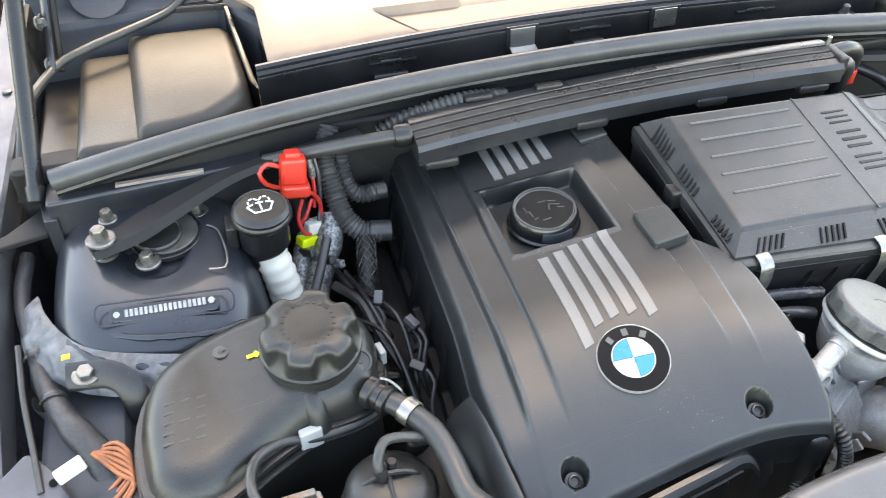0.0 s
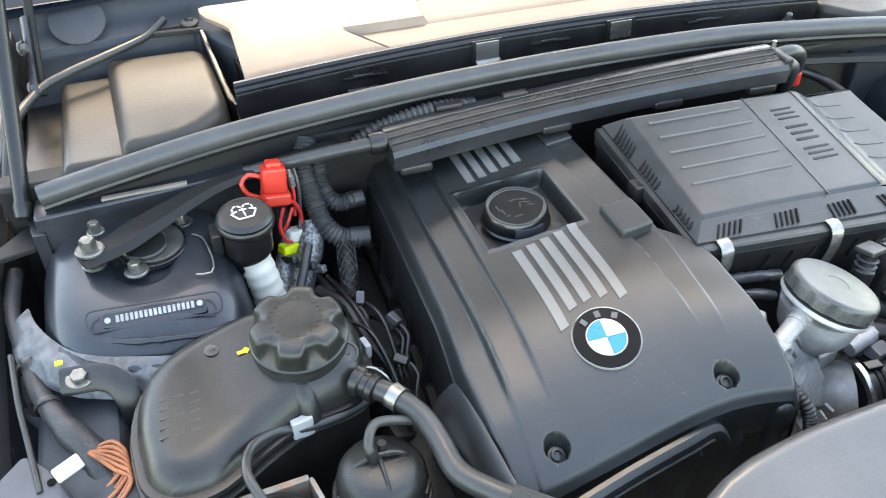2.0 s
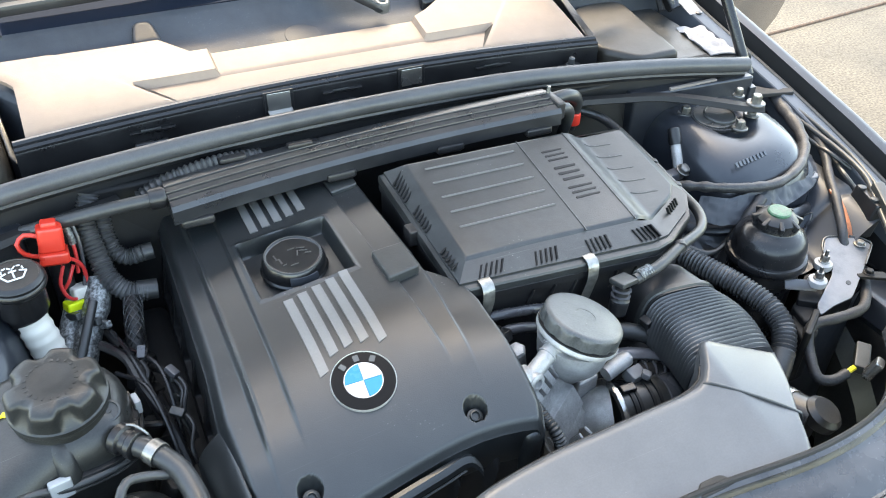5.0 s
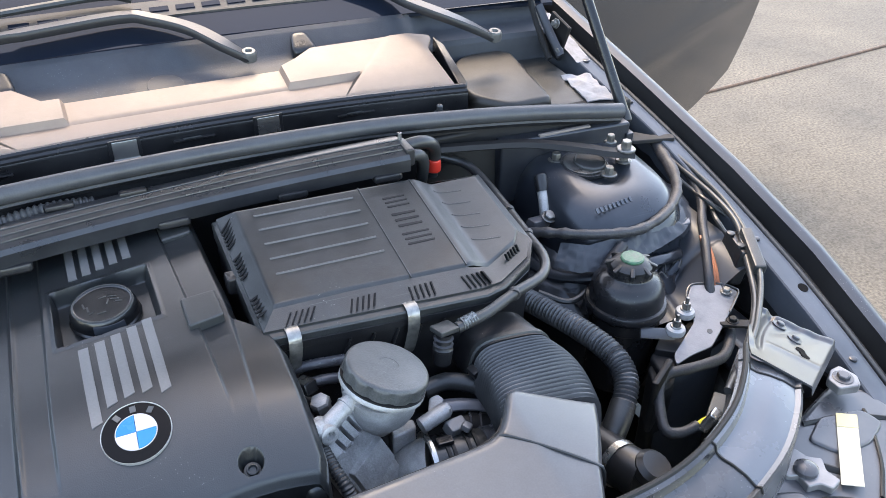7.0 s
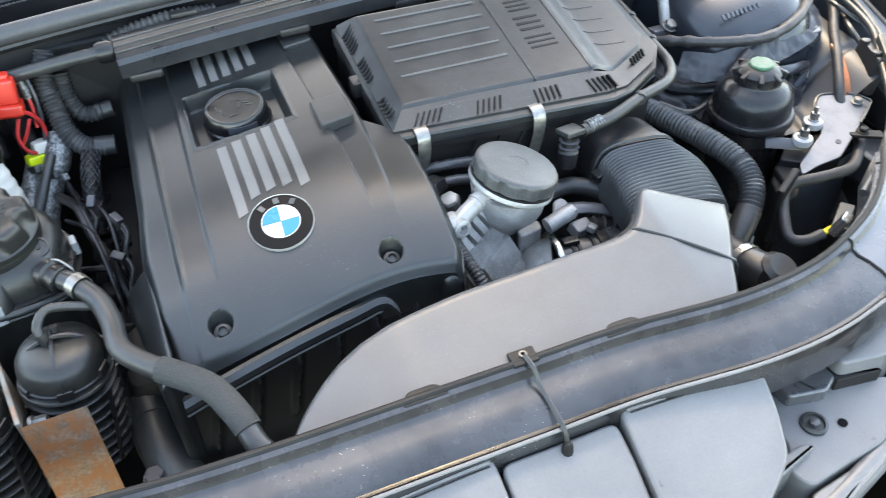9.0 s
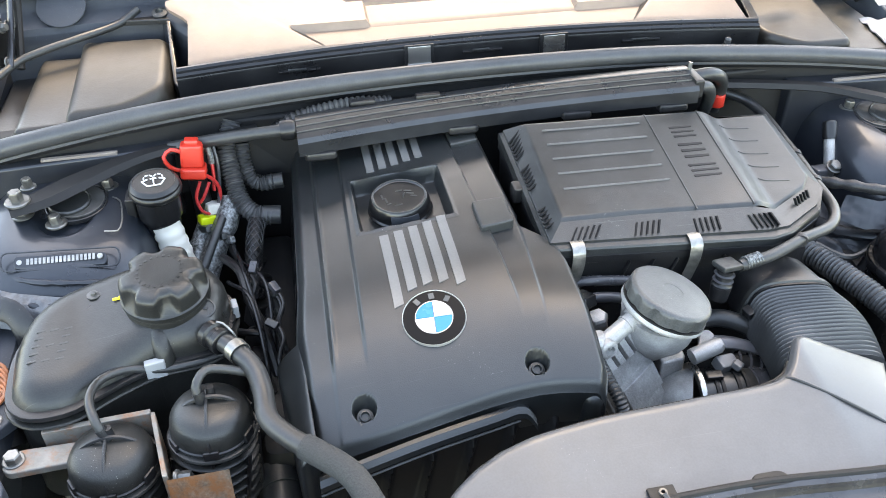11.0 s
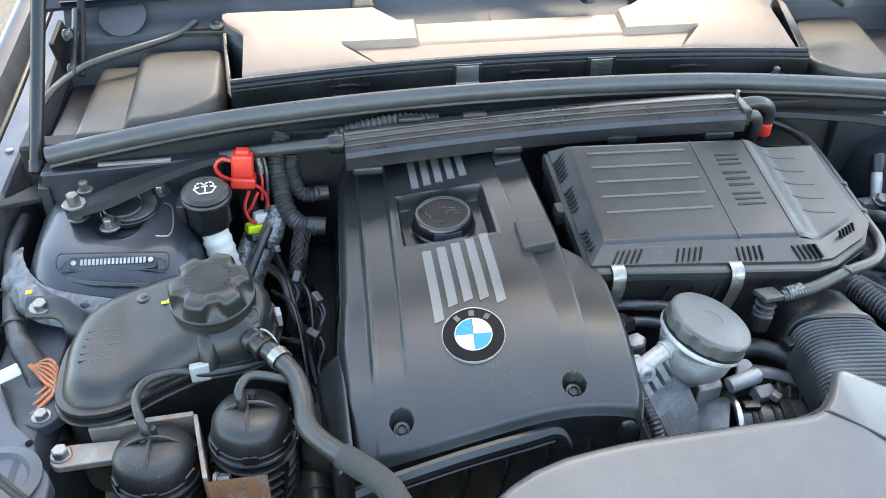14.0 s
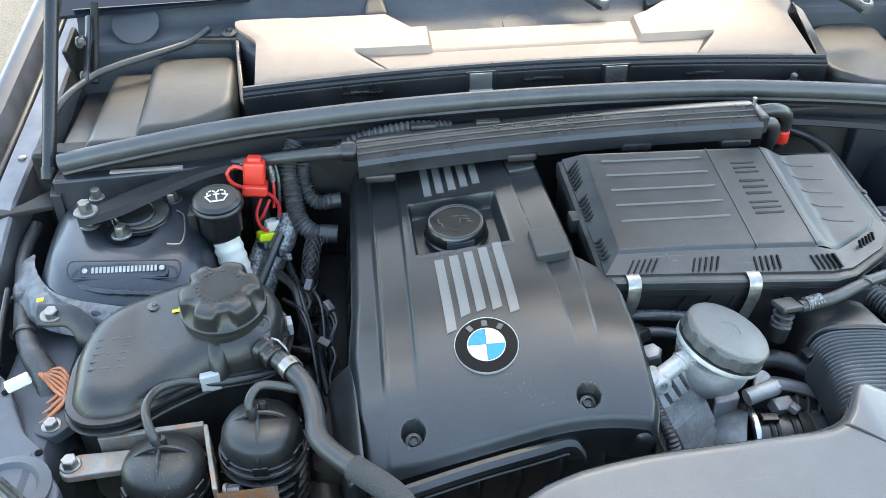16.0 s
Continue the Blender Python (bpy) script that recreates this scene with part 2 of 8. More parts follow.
PUTTY = material("wrinkled_seam_putty", (0.072, 0.077, 0.084), 0.42, grain=1.0, grain_scale=160, spread=0.5, stain_scale=55, dust=0.35, dust_color=(0.125, 0.127, 0.13), spec=0.45)
LINER = material("torn_pale_liner", (0.24, 0.225, 0.22), 0.75, grain=0.8, grain_scale=200, spread=0.35, stain_scale=40)
PANEL = material("grey_front_panel", (0.112, 0.113, 0.117), 0.38, grain=0.12, dust=0.2, dust_color=(0.140, 0.139, 0.138), spread=0.14, speck=0.04, spots=0.25)
# the shade of the bay's floor and of holes is put into this near-black
MESHBLACK = material("shade_black_depths", (0.004, 0.004, 0.0045), 0.9, spec=0.1)
CONCRETE = material("concrete_drive", (0.094, 0.080, 0.061), 0.92, grain=1.0, grain_scale=95, spread=0.5, stain_scale=1.3, spots=0.45, speck=0.40, dust=0.5, dust_color=(0.125, 0.109, 0.086))
DOORPAINT = material("grey_door_paint", (0.018, 0.0185, 0.020), 0.15, spread=0.08, spec=0.42, rough_spread=0.03)
JOINT = material("joint_filler", (0.085, 0.052, 0.034), 0.9, spread=0.5, stain_scale=30, speck=0.4)
SCREEN = material("windscreen_glass", (0.008, 0.011, 0.018), 0.05, spread=0.02, rough_spread=0.02, spec=0.25)
LENS = material("lamp_housing", (0.05, 0.05, 0.055), 0.3, spread=0.2)
LAMPGREY = material("lamp_grey_plastic", (0.056, 0.057, 0.062), 0.36, spread=0.25, dust=0.25, dust_color=(0.085, 0.085, 0.09), spots=0.3, spec=0.5)
FELT = material("dark_felt_lining", (0.040, 0.041, 0.043), 0.9, grain=1.0, grain_scale=200)
PALEYELLOW = material("pale_yellow_print", (0.40, 0.375, 0.20), 0.6, spread=0.15)
TANK = material("worn_black_tank_plastic", (0.0115, 0.0120, 0.0115), 0.38, grain=0.3, grain_scale=600, dust=0.3, dust_color=(0.036, 0.035, 0.032), spots=0.35, speck=0.25, spec=0.45, scratch=0.18)
PAPER = material("yellowed_paper_label", (0.36, 0.345, 0.28), 0.6, spread=0.10)


# ---- builders ----
def thing(name, label, category, at=(0, 0, 0), group="", kind="", parent=None):
    ob = new(name)
    ob.location = Vector(at) - (parent.location if parent else Vector((0, 0, 0)))
    ob.parent = parent
    ob.empty_display_size = 0.02
    return tagged(ob, label, category, group, kind)


def part(name, bm, mat, parent=None, label="", smooth=40.0):
    """Link bm, in world coordinates, as one mesh object under parent."""
    me = bpy.data.meshes.new(name)
    bmesh.ops.remove_doubles(bm, verts=bm.verts, dist=1e-6)
    bmesh.ops.recalc_face_normals(bm, faces=bm.faces)
    if parent is not None:
        at = Vector((0, 0, 0))
        p = parent
        while p is not None:
            at += p.location
            p = p.parent
        bmesh.ops.translate(bm, verts=bm.verts, vec=-at)
    for f in bm.faces:
        f.smooth = True
    for e in bm.edges:
        e.smooth = len(e.link_faces) == 2 and e.calc_face_angle(0) < radians(smooth)
    bm.to_mesh(me)
    bm.free()
    me.materials.append(mat)
    ob = new(name, me)
    ob.modifiers.new("flat_faces", "WEIGHTED_NORMAL").keep_sharp = True
    ob.parent = parent
    if label:
        ob["label"] = label
    return ob


def loft(rings, bm=None, caps=True, closed=True):
    bm = bm or bmesh.new()
    vs = [[bm.verts.new(p) for p in r] for r in rings]
    n = len(rings[0])
    for a, b in zip(vs, vs[1:]):
        for i in range(n if closed else n - 1):
            j = (i + 1) % n
            bm.faces.new((a[i], a[j], b[j], b[i]))
    if caps and closed:
        bm.faces.new(vs[0][::-1])
        bm.faces.new(vs[-1])
    return bm


def rounded(points, r, k=4):
    """A closed outline with its corners rounded to radius r (one, or one for each corner)."""
    out = []
    n = len(points)
    for i in range(n):
        p0, p, p1 = (Vector(points[(i + j) % n]).to_2d() for j in (-1, 0, 1))
        rad = r[i] if isinstance(r, (list, tuple)) else r
        a, b = (p0 - p), (p1 - p)
        d = min(rad, a.length * 0.48, b.length * 0.48)
        a, b = p + a.normalized() * d, p + b.normalized() * d
        for s in range(k + 1):
            u = s / k
            out.append((1 - u) ** 2 * a + 2 * u * (1 - u) * p + u * u * b)
    return out


def inset(ring, d):
    n = len(ring)
    area = sum(ring[i].x * ring[(i + 1) % n].y - ring[(i + 1) % n].x * ring[i].y for i in range(n))
    s = 1 if area > 0 else -1
    out = []
    for i in range(n):
        t = (ring[(i + 1) % n] - ring[i - 1])
        t = t.normalized() if t.length > 1e-9 else Vector((1, 0))
        out.append(ring[i] + Vector((-t.y, t.x)) * d * s)
    return out


def shrink(ring, fz, steps=6):
    """Rings that close an outline towards its middle, on the surface fz(x, y)."""
    c = sum(ring, Vector((0, 0))) / len(ring)
    out = []
    for i in range(1, steps + 1):
        k = 1 - i / (steps + 0.35)
        out.append([(c.x + (p.x - c.x) * k, c.y + (p.y - c.y) * k, fz(c.x + (p.x - c.x) * k, c.y + (p.y - c.y) * k)) for p in ring])
    return out


def flat(z):
    return z if callable(z) else (lambda x, y: z)


def slab(points, z0, z1, r=0.01, bevel=0.004, flare=0.0, bm=None, k=4):
    """A moulded plate: rounded outline between two heights (numbers or functions of x, y) with a rounded top edge."""
    ring = rounded(points, r, k)
    f0, f1 = flat(z0), flat(z1)
    rings = []
    base = inset(ring, -flare)
    rings.append([(p.x, p.y, f0(p.x, p.y)) for p in base])
    for a in (0, 30, 60, 90):
        q = inset(ring, bevel * (1 - math.cos(radians(a))))
        rings.append([(p.x, p.y, f1(p.x, p.y) - bevel * (1 - math.sin(radians(a)))) for p in q])
    if callable(z1):
        rings += shrink(q, f1, 3)
    return loft(rings, bm)


def lathe(profile, at, axis=(0, 0, 1), n=32, bm=None, wave=None, ring=False):
    """A turned body: (radius, height) pairs about axis. wave(angle, radius, height) gives a radius instead."""
    m = Matrix.Translation(at) @ Vector((0, 0, 1)).rotation_difference(Vector(axis)).to_matrix().to_4x4()
    rings = []
    for rad, h in profile:
        loop = []
        for i in range(n):
            a = 2 * math.pi * i / n
            q = wave(a, rad, h) if wave else rad
            loop.append(m @ Vector((q * math.cos(a), q * math.sin(a), h)))
        rings.append(loop)
    if ring:
        rings.append(rings[0])
    return loft(rings, bm, caps=not ring)


def spline(points, step=0.006):
    """Points along a smooth line through the given ones."""
    p = [Vector(q) for q in points]
    p = [2 * p[0] - p[1]] + p + [2 * p[-1] - p[-2]]
    out = []
    for i in range(1, len(p) - 2):
        a, b, c, d = p[i - 1:i + 3]
        n = max(2, int((c - b).length / step))
        for s in range(n):
            u = s / n
            out.append(0.5 * (2 * b + (c - a) * u + (2 * a - 5 * b + 4 * c - d) * u * u + (3 * b - a - 3 * c + d) * u ** 3))
    out.append(p[-2])
    return out


def tube(points, r, n=12, step=0.006, ribs=0.0, pitch=0.006, bm=None, squash=1.0, straight=False, wobble=0.0):
    """A hose, cable or rod along points; ribs gives it corrugations of that depth."""
    if ribs:
        step = pitch / 4
    path = [Vector(q) for q in points] if straight else spline(points, step)
    rings, side = [], None
    run = 0.0
    for i, p in enumerate(path):
        t = (path[min(i + 1, len(path) - 1)] - path[max(i - 1, 0)]).normalized()
        if side is None:
            side = t.orthogonal().normalized()
        side = (side - t * side.dot(t)).normalized()
        up = t.cross(side)
        if i:
            run += (p - path[i - 1]).length
        rad = r(i / (len(path) - 1)) if callable(r) else r
        if ribs:
            rad += ribs * math.cos(2 * math.pi * run / pitch)
        if wobble:
            rad *= 1 + wobble * noise.noise(p * 90)
        rings.append([p + rad * (math.cos(a) * side + squash * math.sin(a) * up) for a in (2 * math.pi * j / n for j in range(n))])
    return loft(rings, bm)


def box(cx, cy, cz, sx, sy, sz, r=0.004, rot=(0, 0, 0), bm=None):
    """A block with rounded edges, turned about its middle."""
    out = bm or bmesh.new()
    m = pose(cx, cy, cz, *rot)
    hx, hy, hz = sx / 2, sy / 2, sz / 2
    b = min(r, hx * 0.9, hy * 0.9, hz * 0.9)
    rings = []
    for z, d in ((-hz, 0.9 * b), (-hz + 0.9 * b, 0), (hz - 0.9 * b, 0), (hz - 0.3 * b, 0.25 * b), (hz, 0.9 * b)):
        o = rounded([(-hx + d, -hy + d), (hx - d, -hy + d), (hx - d, hy - d), (-hx + d, hy - d)], max(0.1 * b, b - d), 3)
        rings.append([m @ Vector((p.x, p.y, z)) for p in o])
    return loft(rings, out)


def sheet(nx, ny, fn, thick=0.0, bm=None):
    """A surface fn(u, v) -> point on a grid, with optional thickness downwards."""
    bm = bm or bmesh.new()
    g = [[bm.verts.new(fn(i / nx, j / ny)) for j in range(ny + 1)] for i in range(nx + 1)]
    for i in range(nx):
        for j in range(ny):
            bm.faces.new((g[i][j], g[i + 1][j], g[i + 1][j + 1], g[i][j + 1]))
    if thick:
        h = [[bm.verts.new(v.co - Vector((0, 0, thick))) for v in row] for row in g]
        for i in range(nx):
            for j in range(ny):
                bm.faces.new((h[i][j + 1], h[i + 1][j + 1], h[i + 1][j], h[i][j]))
        rim = [(i, 0) for i in range(nx)] + [(nx, j) for j in range(ny)] + [(i, ny) for i in range(nx, 0, -1)] + [(0, j) for j in range(ny, 0, -1)]
        for a, b in zip(rim, rim[1:] + rim[:1]):
            bm.faces.new((g[a[0]][a[1]], h[a[0]][a[1]], h[b[0]][b[1]], g[b[0]][b[1]]))
    return bm


def ease(a, b, x):
    t = min(1.0, max(0.0, (x - a) / (b - a)))
    return t * t * (3 - 2 * t)


def lerp(table, x):
    """Piecewise smooth value from (x, value) pairs."""
    if x <= table[0][0]:
        return table[0][1]
    for (a, u), (b, v) in zip(table, table[1:]):
        if x <= b:
            return u + (v - u) * (x - a) / (b - a)
    return table[-1][1]


def bolt(at, r=0.009, h=0.012, axis=(0, 0, 1), flange=1.45, name="bolt", parent=None, mat=None):
    """A flanged hex bolt as one mesh."""
    bm = lathe([(r * flange, 0), (r * flange, h * 0.14), (r * flange * 0.9, h * 0.22)], at, axis, 20)
    lathe([(r, h * 0.2), (r, h * 0.85), (r * 0.85, h)], at, axis, 6, bm)
    return part(name, bm, mat or ZINC, parent, smooth=25)


def mirror_x(pts, s):
    return [(s * p[0], *p[1:]) for p in pts]


def span(ring, x):
    """Lowest and highest y of an outline at x."""
    ys = []
    for a, b in zip(ring, list(ring[1:]) + [ring[0]]):
        if (a.x - x) * (b.x - x) <= 0 and abs(a.x - b.x) > 1e-9:
            ys.append(a.y + (b.y - a.y) * (x - a.x) / (b.x - a.x))
    return (min(ys), max(ys)) if ys else (ring[0].y, ring[0].y)


def edge_distance(ring, x, y):
    best = 1.0
    p = Vector((x, y))
    for a, b in zip(ring, list(ring[1:]) + [ring[0]]):
        d = b - a
        k = min(1.0, max(0.0, (p - a).dot(d) / max(1e-12, d.length_squared)))
        best = min(best, (p - a - d * k).length)
    return best


def domed(points, r, z0, fz, drop, reach, nx=60, ny=40, k=4):
    """A moulded lid whose top follows fz(x, y) and rolls over by drop within reach of its outline; walls down to z0."""
    ring = rounded(points, r, k)
    x0, x1 = min(p.x for p in ring) + 1e-5, max(p.x for p in ring) - 1e-5

    def top(u, v):
        x = x0 + (x1 - x0) * (0.5 - 0.5 * math.cos(math.pi * u))
        a, b = span(ring, x)
        y = a + (b - a) * (0.5 - 0.5 * math.cos(math.pi * v))
        q = 1 - min(1.0, edge_distance(ring, x, y) / reach)
        return (x, y, fz(x, y) - drop * (1 - math.sqrt(max(0.0, 1 - q ** 2.4))))
    bm = sheet(nx, ny, top)
    loft([[(p.x, p.y, z0) for p in inset(ring, -0.003)], [(p.x, p.y, fz(p.x, p.y) - drop) for p in ring]], bm, caps=False)
    return bm


# ---- setting: the drive ----
def ground_z(u, v):
    # finer towards the car
    x, y = (u - 0.5) * 2, (v - 0.5) * 2
    return (60 * x * abs(x), 60 * y * abs(y), 0.0)


tagged(part("ground", sheet(24, 24, ground_z), CONCRETE), "sandy grey concrete driveway with fine speckled grit", "driveway", kind="structure")
bm = tube([(0.5, 2.30, 0.0), (2.447, 2.441, 0.0), (3.72, 2.556, 0.0), (9.0, 3.05, 0.0)], 0.010, 8, step=0.1, squash=1)
tagged(part("joint_strip", bm, JOINT), "rust brown filled joint between concrete slabs of the driveway", "expansion joint", kind="structure")


# ---- car body ----
car = thing("car", "dark graphite coupe with its bonnet raised and door open", "car", (0, 0.6, 0))
for s in (-1, 1):
    part("tyre", lathe([(0.20, -0.1), (0.29, -0.105), (0.315, -0.085), (0.318, 0.0), (0.315, 0.085), (0.29, 0.105), (0.20, 0.1)], (s * 0.74, 0.62, 0.318), (1, 0, 0), 40, ring=True), RUBBER, car)


def fender_z(y):
    return 0.61 + 0.3 * y


IN_X = [(0.25, 0.72), (0.40, 0.735), (0.60, 0.742), (0.80, 0.740), (1.00, 0.712), (1.25, 0.690)]
OUT_X = [(0.10, 0.785), (0.34, 0.820), (0.50, 0.834), (0.68, 0.828), (0.90, 0.806), (1.25, 0.765)]
for s in (-1, 1):
    # outer painted fender, curling from its top crease down to the sill
    def fender(u, v, s=s):
        y = 0.12 + 1.25 * u
        xo = lerp(OUT_X, y) + 0.0
        a = v * 1.0
        if a < 0.25:
            q = a / 0.25
            return (s * (xo - 0.012 + 0.024 * q), y, fender_z(y) - 0.006 * (1 - q) - 0.004 * q * q)
        q = (a - 0.25) / 0.75
        return (s * (xo + 0.012 + 0.10 * math.sin(q * 1.5)), y, fender_z(y) - 0.004 - 0.45 * q ** 1.4)
    part("fender", sheet(40, 14, fender), PAINT, car, "glossy dark graphite painted wing")

    # channel between wing and bay: seal, flange and drip ledge
    def channel(u, v, s=s):
        y = 0.14 + 1.2 * u
        xi, xo = lerp(IN_X, y), lerp(OUT_X, y) - 0.012
        zf = fender_z(y)
        prof = [(0.0, -0.07), (0.0, -0.016), (0.06, -0.012), (0.52, -0.016), (0.58, -0.040), (0.9, -0.040), (1.0, -0.006)]
        t = v * (len(prof) - 1)
        i = min(int(t), len(prof) - 2)
        f = t - i
        w = prof[i][0] + (prof[i + 1][0] - prof[i][0]) * f
        d = prof[i][1] + (prof[i + 1][1] - prof[i][1]) * f
        return (s * (xi + (xo - xi) * w), y, zf + d)
    if s < 0:
        part("flange", sheet(40, 12, channel), FLANGE, car, "narrow dusty flange along the wing", smooth=30)
    else:
        part("flange", sheet(40, 8, lambda u, v: channel(u, v * 0.6)), SILVERPAINT, car, "narrow dusty flange along the wing", smooth=30)
        # rest of the channel in near-black, which paints the gap's shade
        part("wing_gap", sheet(40, 8, lambda u, v: channel(u, 0.6 + 0.4 * v)), DEEP, car, "gap beside the wing's edge, its shade put into the colour", smooth=30)
    # rubber seal in the channel
    pts = [(s * (lerp(IN_X, y) * 0.38 + lerp(OUT_X, y) * 0.62), y, fender_z(y) - 0.020) for y in (0.2, 0.4, 0.6, 0.8, 1.0, 1.2)]
    part("wing_seal", tube([(p[0], p[1], p[2] - 0.010) for p in pts], 0.0055, 10, 0.03), RUBBER, car, "black rubber seal in the wing channel")
    for y in (0.33, 0.45, 0.55, 0.68, 0.88, 1.0, 1.1):
        if s > 0 and y == 0.45:
            continue
        bm = lathe([(0.006, 0), (0.006, 0.003), (0.004, 0.0045)], (s * (lerp(IN_X, y) + 0.017), y, fender_z(y) - 0.0145), (0, 0, 1), 10)
        part("panel_bolt", bm, ZINC if s < 0 and y in (0.45, 0.88) else PAINT, car)

    # inner wing apron under the flange
    def apron(u, v, s=s):
        y = 0.16 + 1.1 * u
        x = lerp(IN_X, y) + 0.004 - 0.07 * v ** 0.8 - 0.012 * math.sin(9 * y) * v
        return (s * x, y, fender_z(y) - 0.050 - 0.36 * v + 0.012 * math.sin(14 * y + 5 * v) * v)
    part("inner_wing", sheet(30, 12, apron), PAINT if s < 0 else PLASTIC, car)
    # the side beam below, on which brackets and looms sit
    bm = box(s * 0.665, 0.52, 0.735 if s < 0 else 0.655, 0.09, 0.36, 0.05, 0.015, (0, s * 14, 0))
    part("side_member", bm, SCUTTLE if s < 0 else PAINT, car, "dark painted side member with press marks")

    # strut tower: a domed turret
    cx, cy = s * 0.58, 0.735
    rings = []
    for z, rx, ry in ((0.56, 0.150, 0.165), (0.70, 0.140, 0.152), (0.765, 0.132, 0.140), (0.796, 0.126, 0.127), (0.815, 0.117, 0.113),
                      (0.827, 0.103, 0.096), (0.834, 0.080, 0.076), (0.8345, 0.050, 0.050), (0.830, 0.040, 0.040), (0.826, 0.034, 0.034)):
        ring = []
        for i in range(48):
            a = 2 * math.pi * i / 48
            c, d = math.cos(a), math.sin(a)
            e = 0.62 if z < 0.80 else (0.72 if z < 0.83 else 0.95)
            rx_ = rx * (0.80 if c * s < 0 else 0.89)
            ring.append((cx + rx_ * math.copysign(abs(c) ** e, c), cy + ry * math.copysign(abs(d) ** e, d), z + 0.10 * (math.copysign(abs(d) ** e, d) * ry) * (1 if z > 0.8 else 0.6)))
        rings.append(ring)
    bm = slab(mirror_x([(0.685, 0.795), (0.45, 0.812), (0.45, 0.838), (0.685, 0.838)], s), 0.76, 0.868, 0.006, 0.004)
    part("bulkhead_shelf", bm, PAINT, car)
    part("felt_strip", slab(mirror_x([(0.612, 0.806), (0.517, 0.808), (0.517, 0.814), (0.612, 0.813)], s), 0.862, 0.871, 0.001, 0.001), TAN, car)
    tower = part("strut_tower", loft(rings), TOWER, car, "dark blue-grey painted strut tower with sealed seams", smooth=50)
    part("mount_recess", lathe([(0.0385, -0.004), (0.0385, 0.0012), (0.0372, 0.0018), (0.0340, 0.0004), (0.001, 0.0002)], (s * 0.568, 0.752, 0.8352), (0, -0.09, 1), 36), GLOSS, tower)
    # paler disc set off centre, so a crescent shows beside the cap
    part("mount_disc", lathe([(0.0325, 0.0), (0.0325, 0.0022), (0.0315, 0.003), (0.001, 0.003)], (s * 0.5665, 0.753, 0.8352), (0, -0.09, 1), 36), SHIELD, tower, "grey mount disc that shows as a crescent beside the cap")
    part("strut_cap", lathe([(0.0262, 0), (0.0262, 0.0062), (0.0245, 0.0082), (0.0232, 0.0068), (0.012, 0.0064), (0.001, 0.0064)], (s * 0.576, 0.750, 0.8345), (0, -0.09, 1), 32), RUBBER, tower)
    for x, y, z in ((0.588, 0.714, 0.832), (0.629, 0.733, 0.838), (0.533, 0.781, 0.836)):
        bolt((s * x, y, z - 0.001), 0.0075, 0.014, name="strut_bolt", parent=tower, flange=1.75)
    # seam sealer swept round the tower's foot
    pts = [(cx + 0.150 * math.cos(a), cy + 0.158 * math.sin(a), 0.735 + 0.015 * math.sin(3 * a)) for a in np.linspace(-2.9, -0.2, 9)]
    part("seam_sealer", tube(pts, 0.009, 8, 0.015, squash=0.7, wobble=0.25), PAINT, tower)

    # wrinkled sealer and spot-weld flange lower down
    for k, (r1, zz, w) in enumerate(((0.158, 0.716, 0.006), (0.168, 0.698, 0.005))):
        pts = [(cx + r1 * math.cos(a) * (0.86 if math.cos(a) * s < 0 else 1.0), cy + (r1 + 0.006) * math.sin(a), zz + 0.010 * math.sin(5 * a + k) + 0.02 * max(0.0, math.cos(a) * s)) for a in np.linspace(-3.0, -0.15, 22)]
        part("seam_sealer", tube(pts, w, 8, 0.012, squash=0.6, wobble=0.45), SILVERPAINT, tower)
    def foot(u, v, s=s, cx=cx, cy=cy):
        a = -3.05 + 2.95 * u
        r1 = 0.135 + 0.075 * v
        wob = 0.006 * noise.noise(Vector((7 * a, 9 * v, s)))
        return (cx + r1 * math.cos(a) * (0.86 if math.cos(a) * s < 0 else 1.0), cy + r1 * math.sin(a) * 1.03, 0.742 - 0.055 * v + wob + 0.008 * math.sin(6 * a) * v)
    part("tower_foot", sheet(60, 14, foot), PAINT, tower, smooth=70)

    PUT_IN = spline(mirror_x([(0.705, 0.735, 0.792), (0.690, 0.690, 0.796), (0.655, 0.642, 0.796), (0.593, 0.616, 0.794), (0.530, 0.604, 0.792), (0.480, 0.610, 0.790), (0.455, 0.635, 0.785)], s), 0.004)
    PUT_OUT = spline(mirror_x([(0.728, 0.715, 0.778), (0.712, 0.655, 0.776), (0.664, 0.605, 0.772), (0.593, 0.584, 0.766), (0.530, 0.576, 0.764), (0.470, 0.584, 0.760), (0.435, 0.618, 0.758)], s), 0.004)

    def putty(u, v, s=s, a=PUT_IN, b=PUT_OUT):
        p = a[round(u * (len(a) - 1))].lerp(b[round(u * (len(b) - 1))], v)
        w = noise.noise(p * 55) * 0.6 + noise.noise(p * 130) * 0.4
        return p + Vector((0.25 * s, -0.6, 1)) * (0.008 + 0.0045 * w + 0.005 * math.sin(math.pi * v)) if s < 0 else p + Vector((0, -0.3, 1)) * (0.0055 * w)
    part("seam_putty", sheet(110, 14, putty), PUTTY if s < 0 else SLATE, tower, "wrinkled grey seam putty round the tower foot", smooth=70)
    BAND = [(0.690, 0.735, 0.790), (0.676, 0.688, 0.802), (0.643, 0.650, 0.8095), (0.608, 0.6295, 0.8105), (0.570, 0.620, 0.8105), (0.530, 0.617, 0.808), (0.50, 0.63, 0.80)]
    if s > 0:
        continue
    part("sealer_band", tube(mirror_x(BAND, s), 0.0036, 8, 0.005, squash=0.7, wobble=0.55), PAINT, tower, "rough dark sealer bead round the tower")
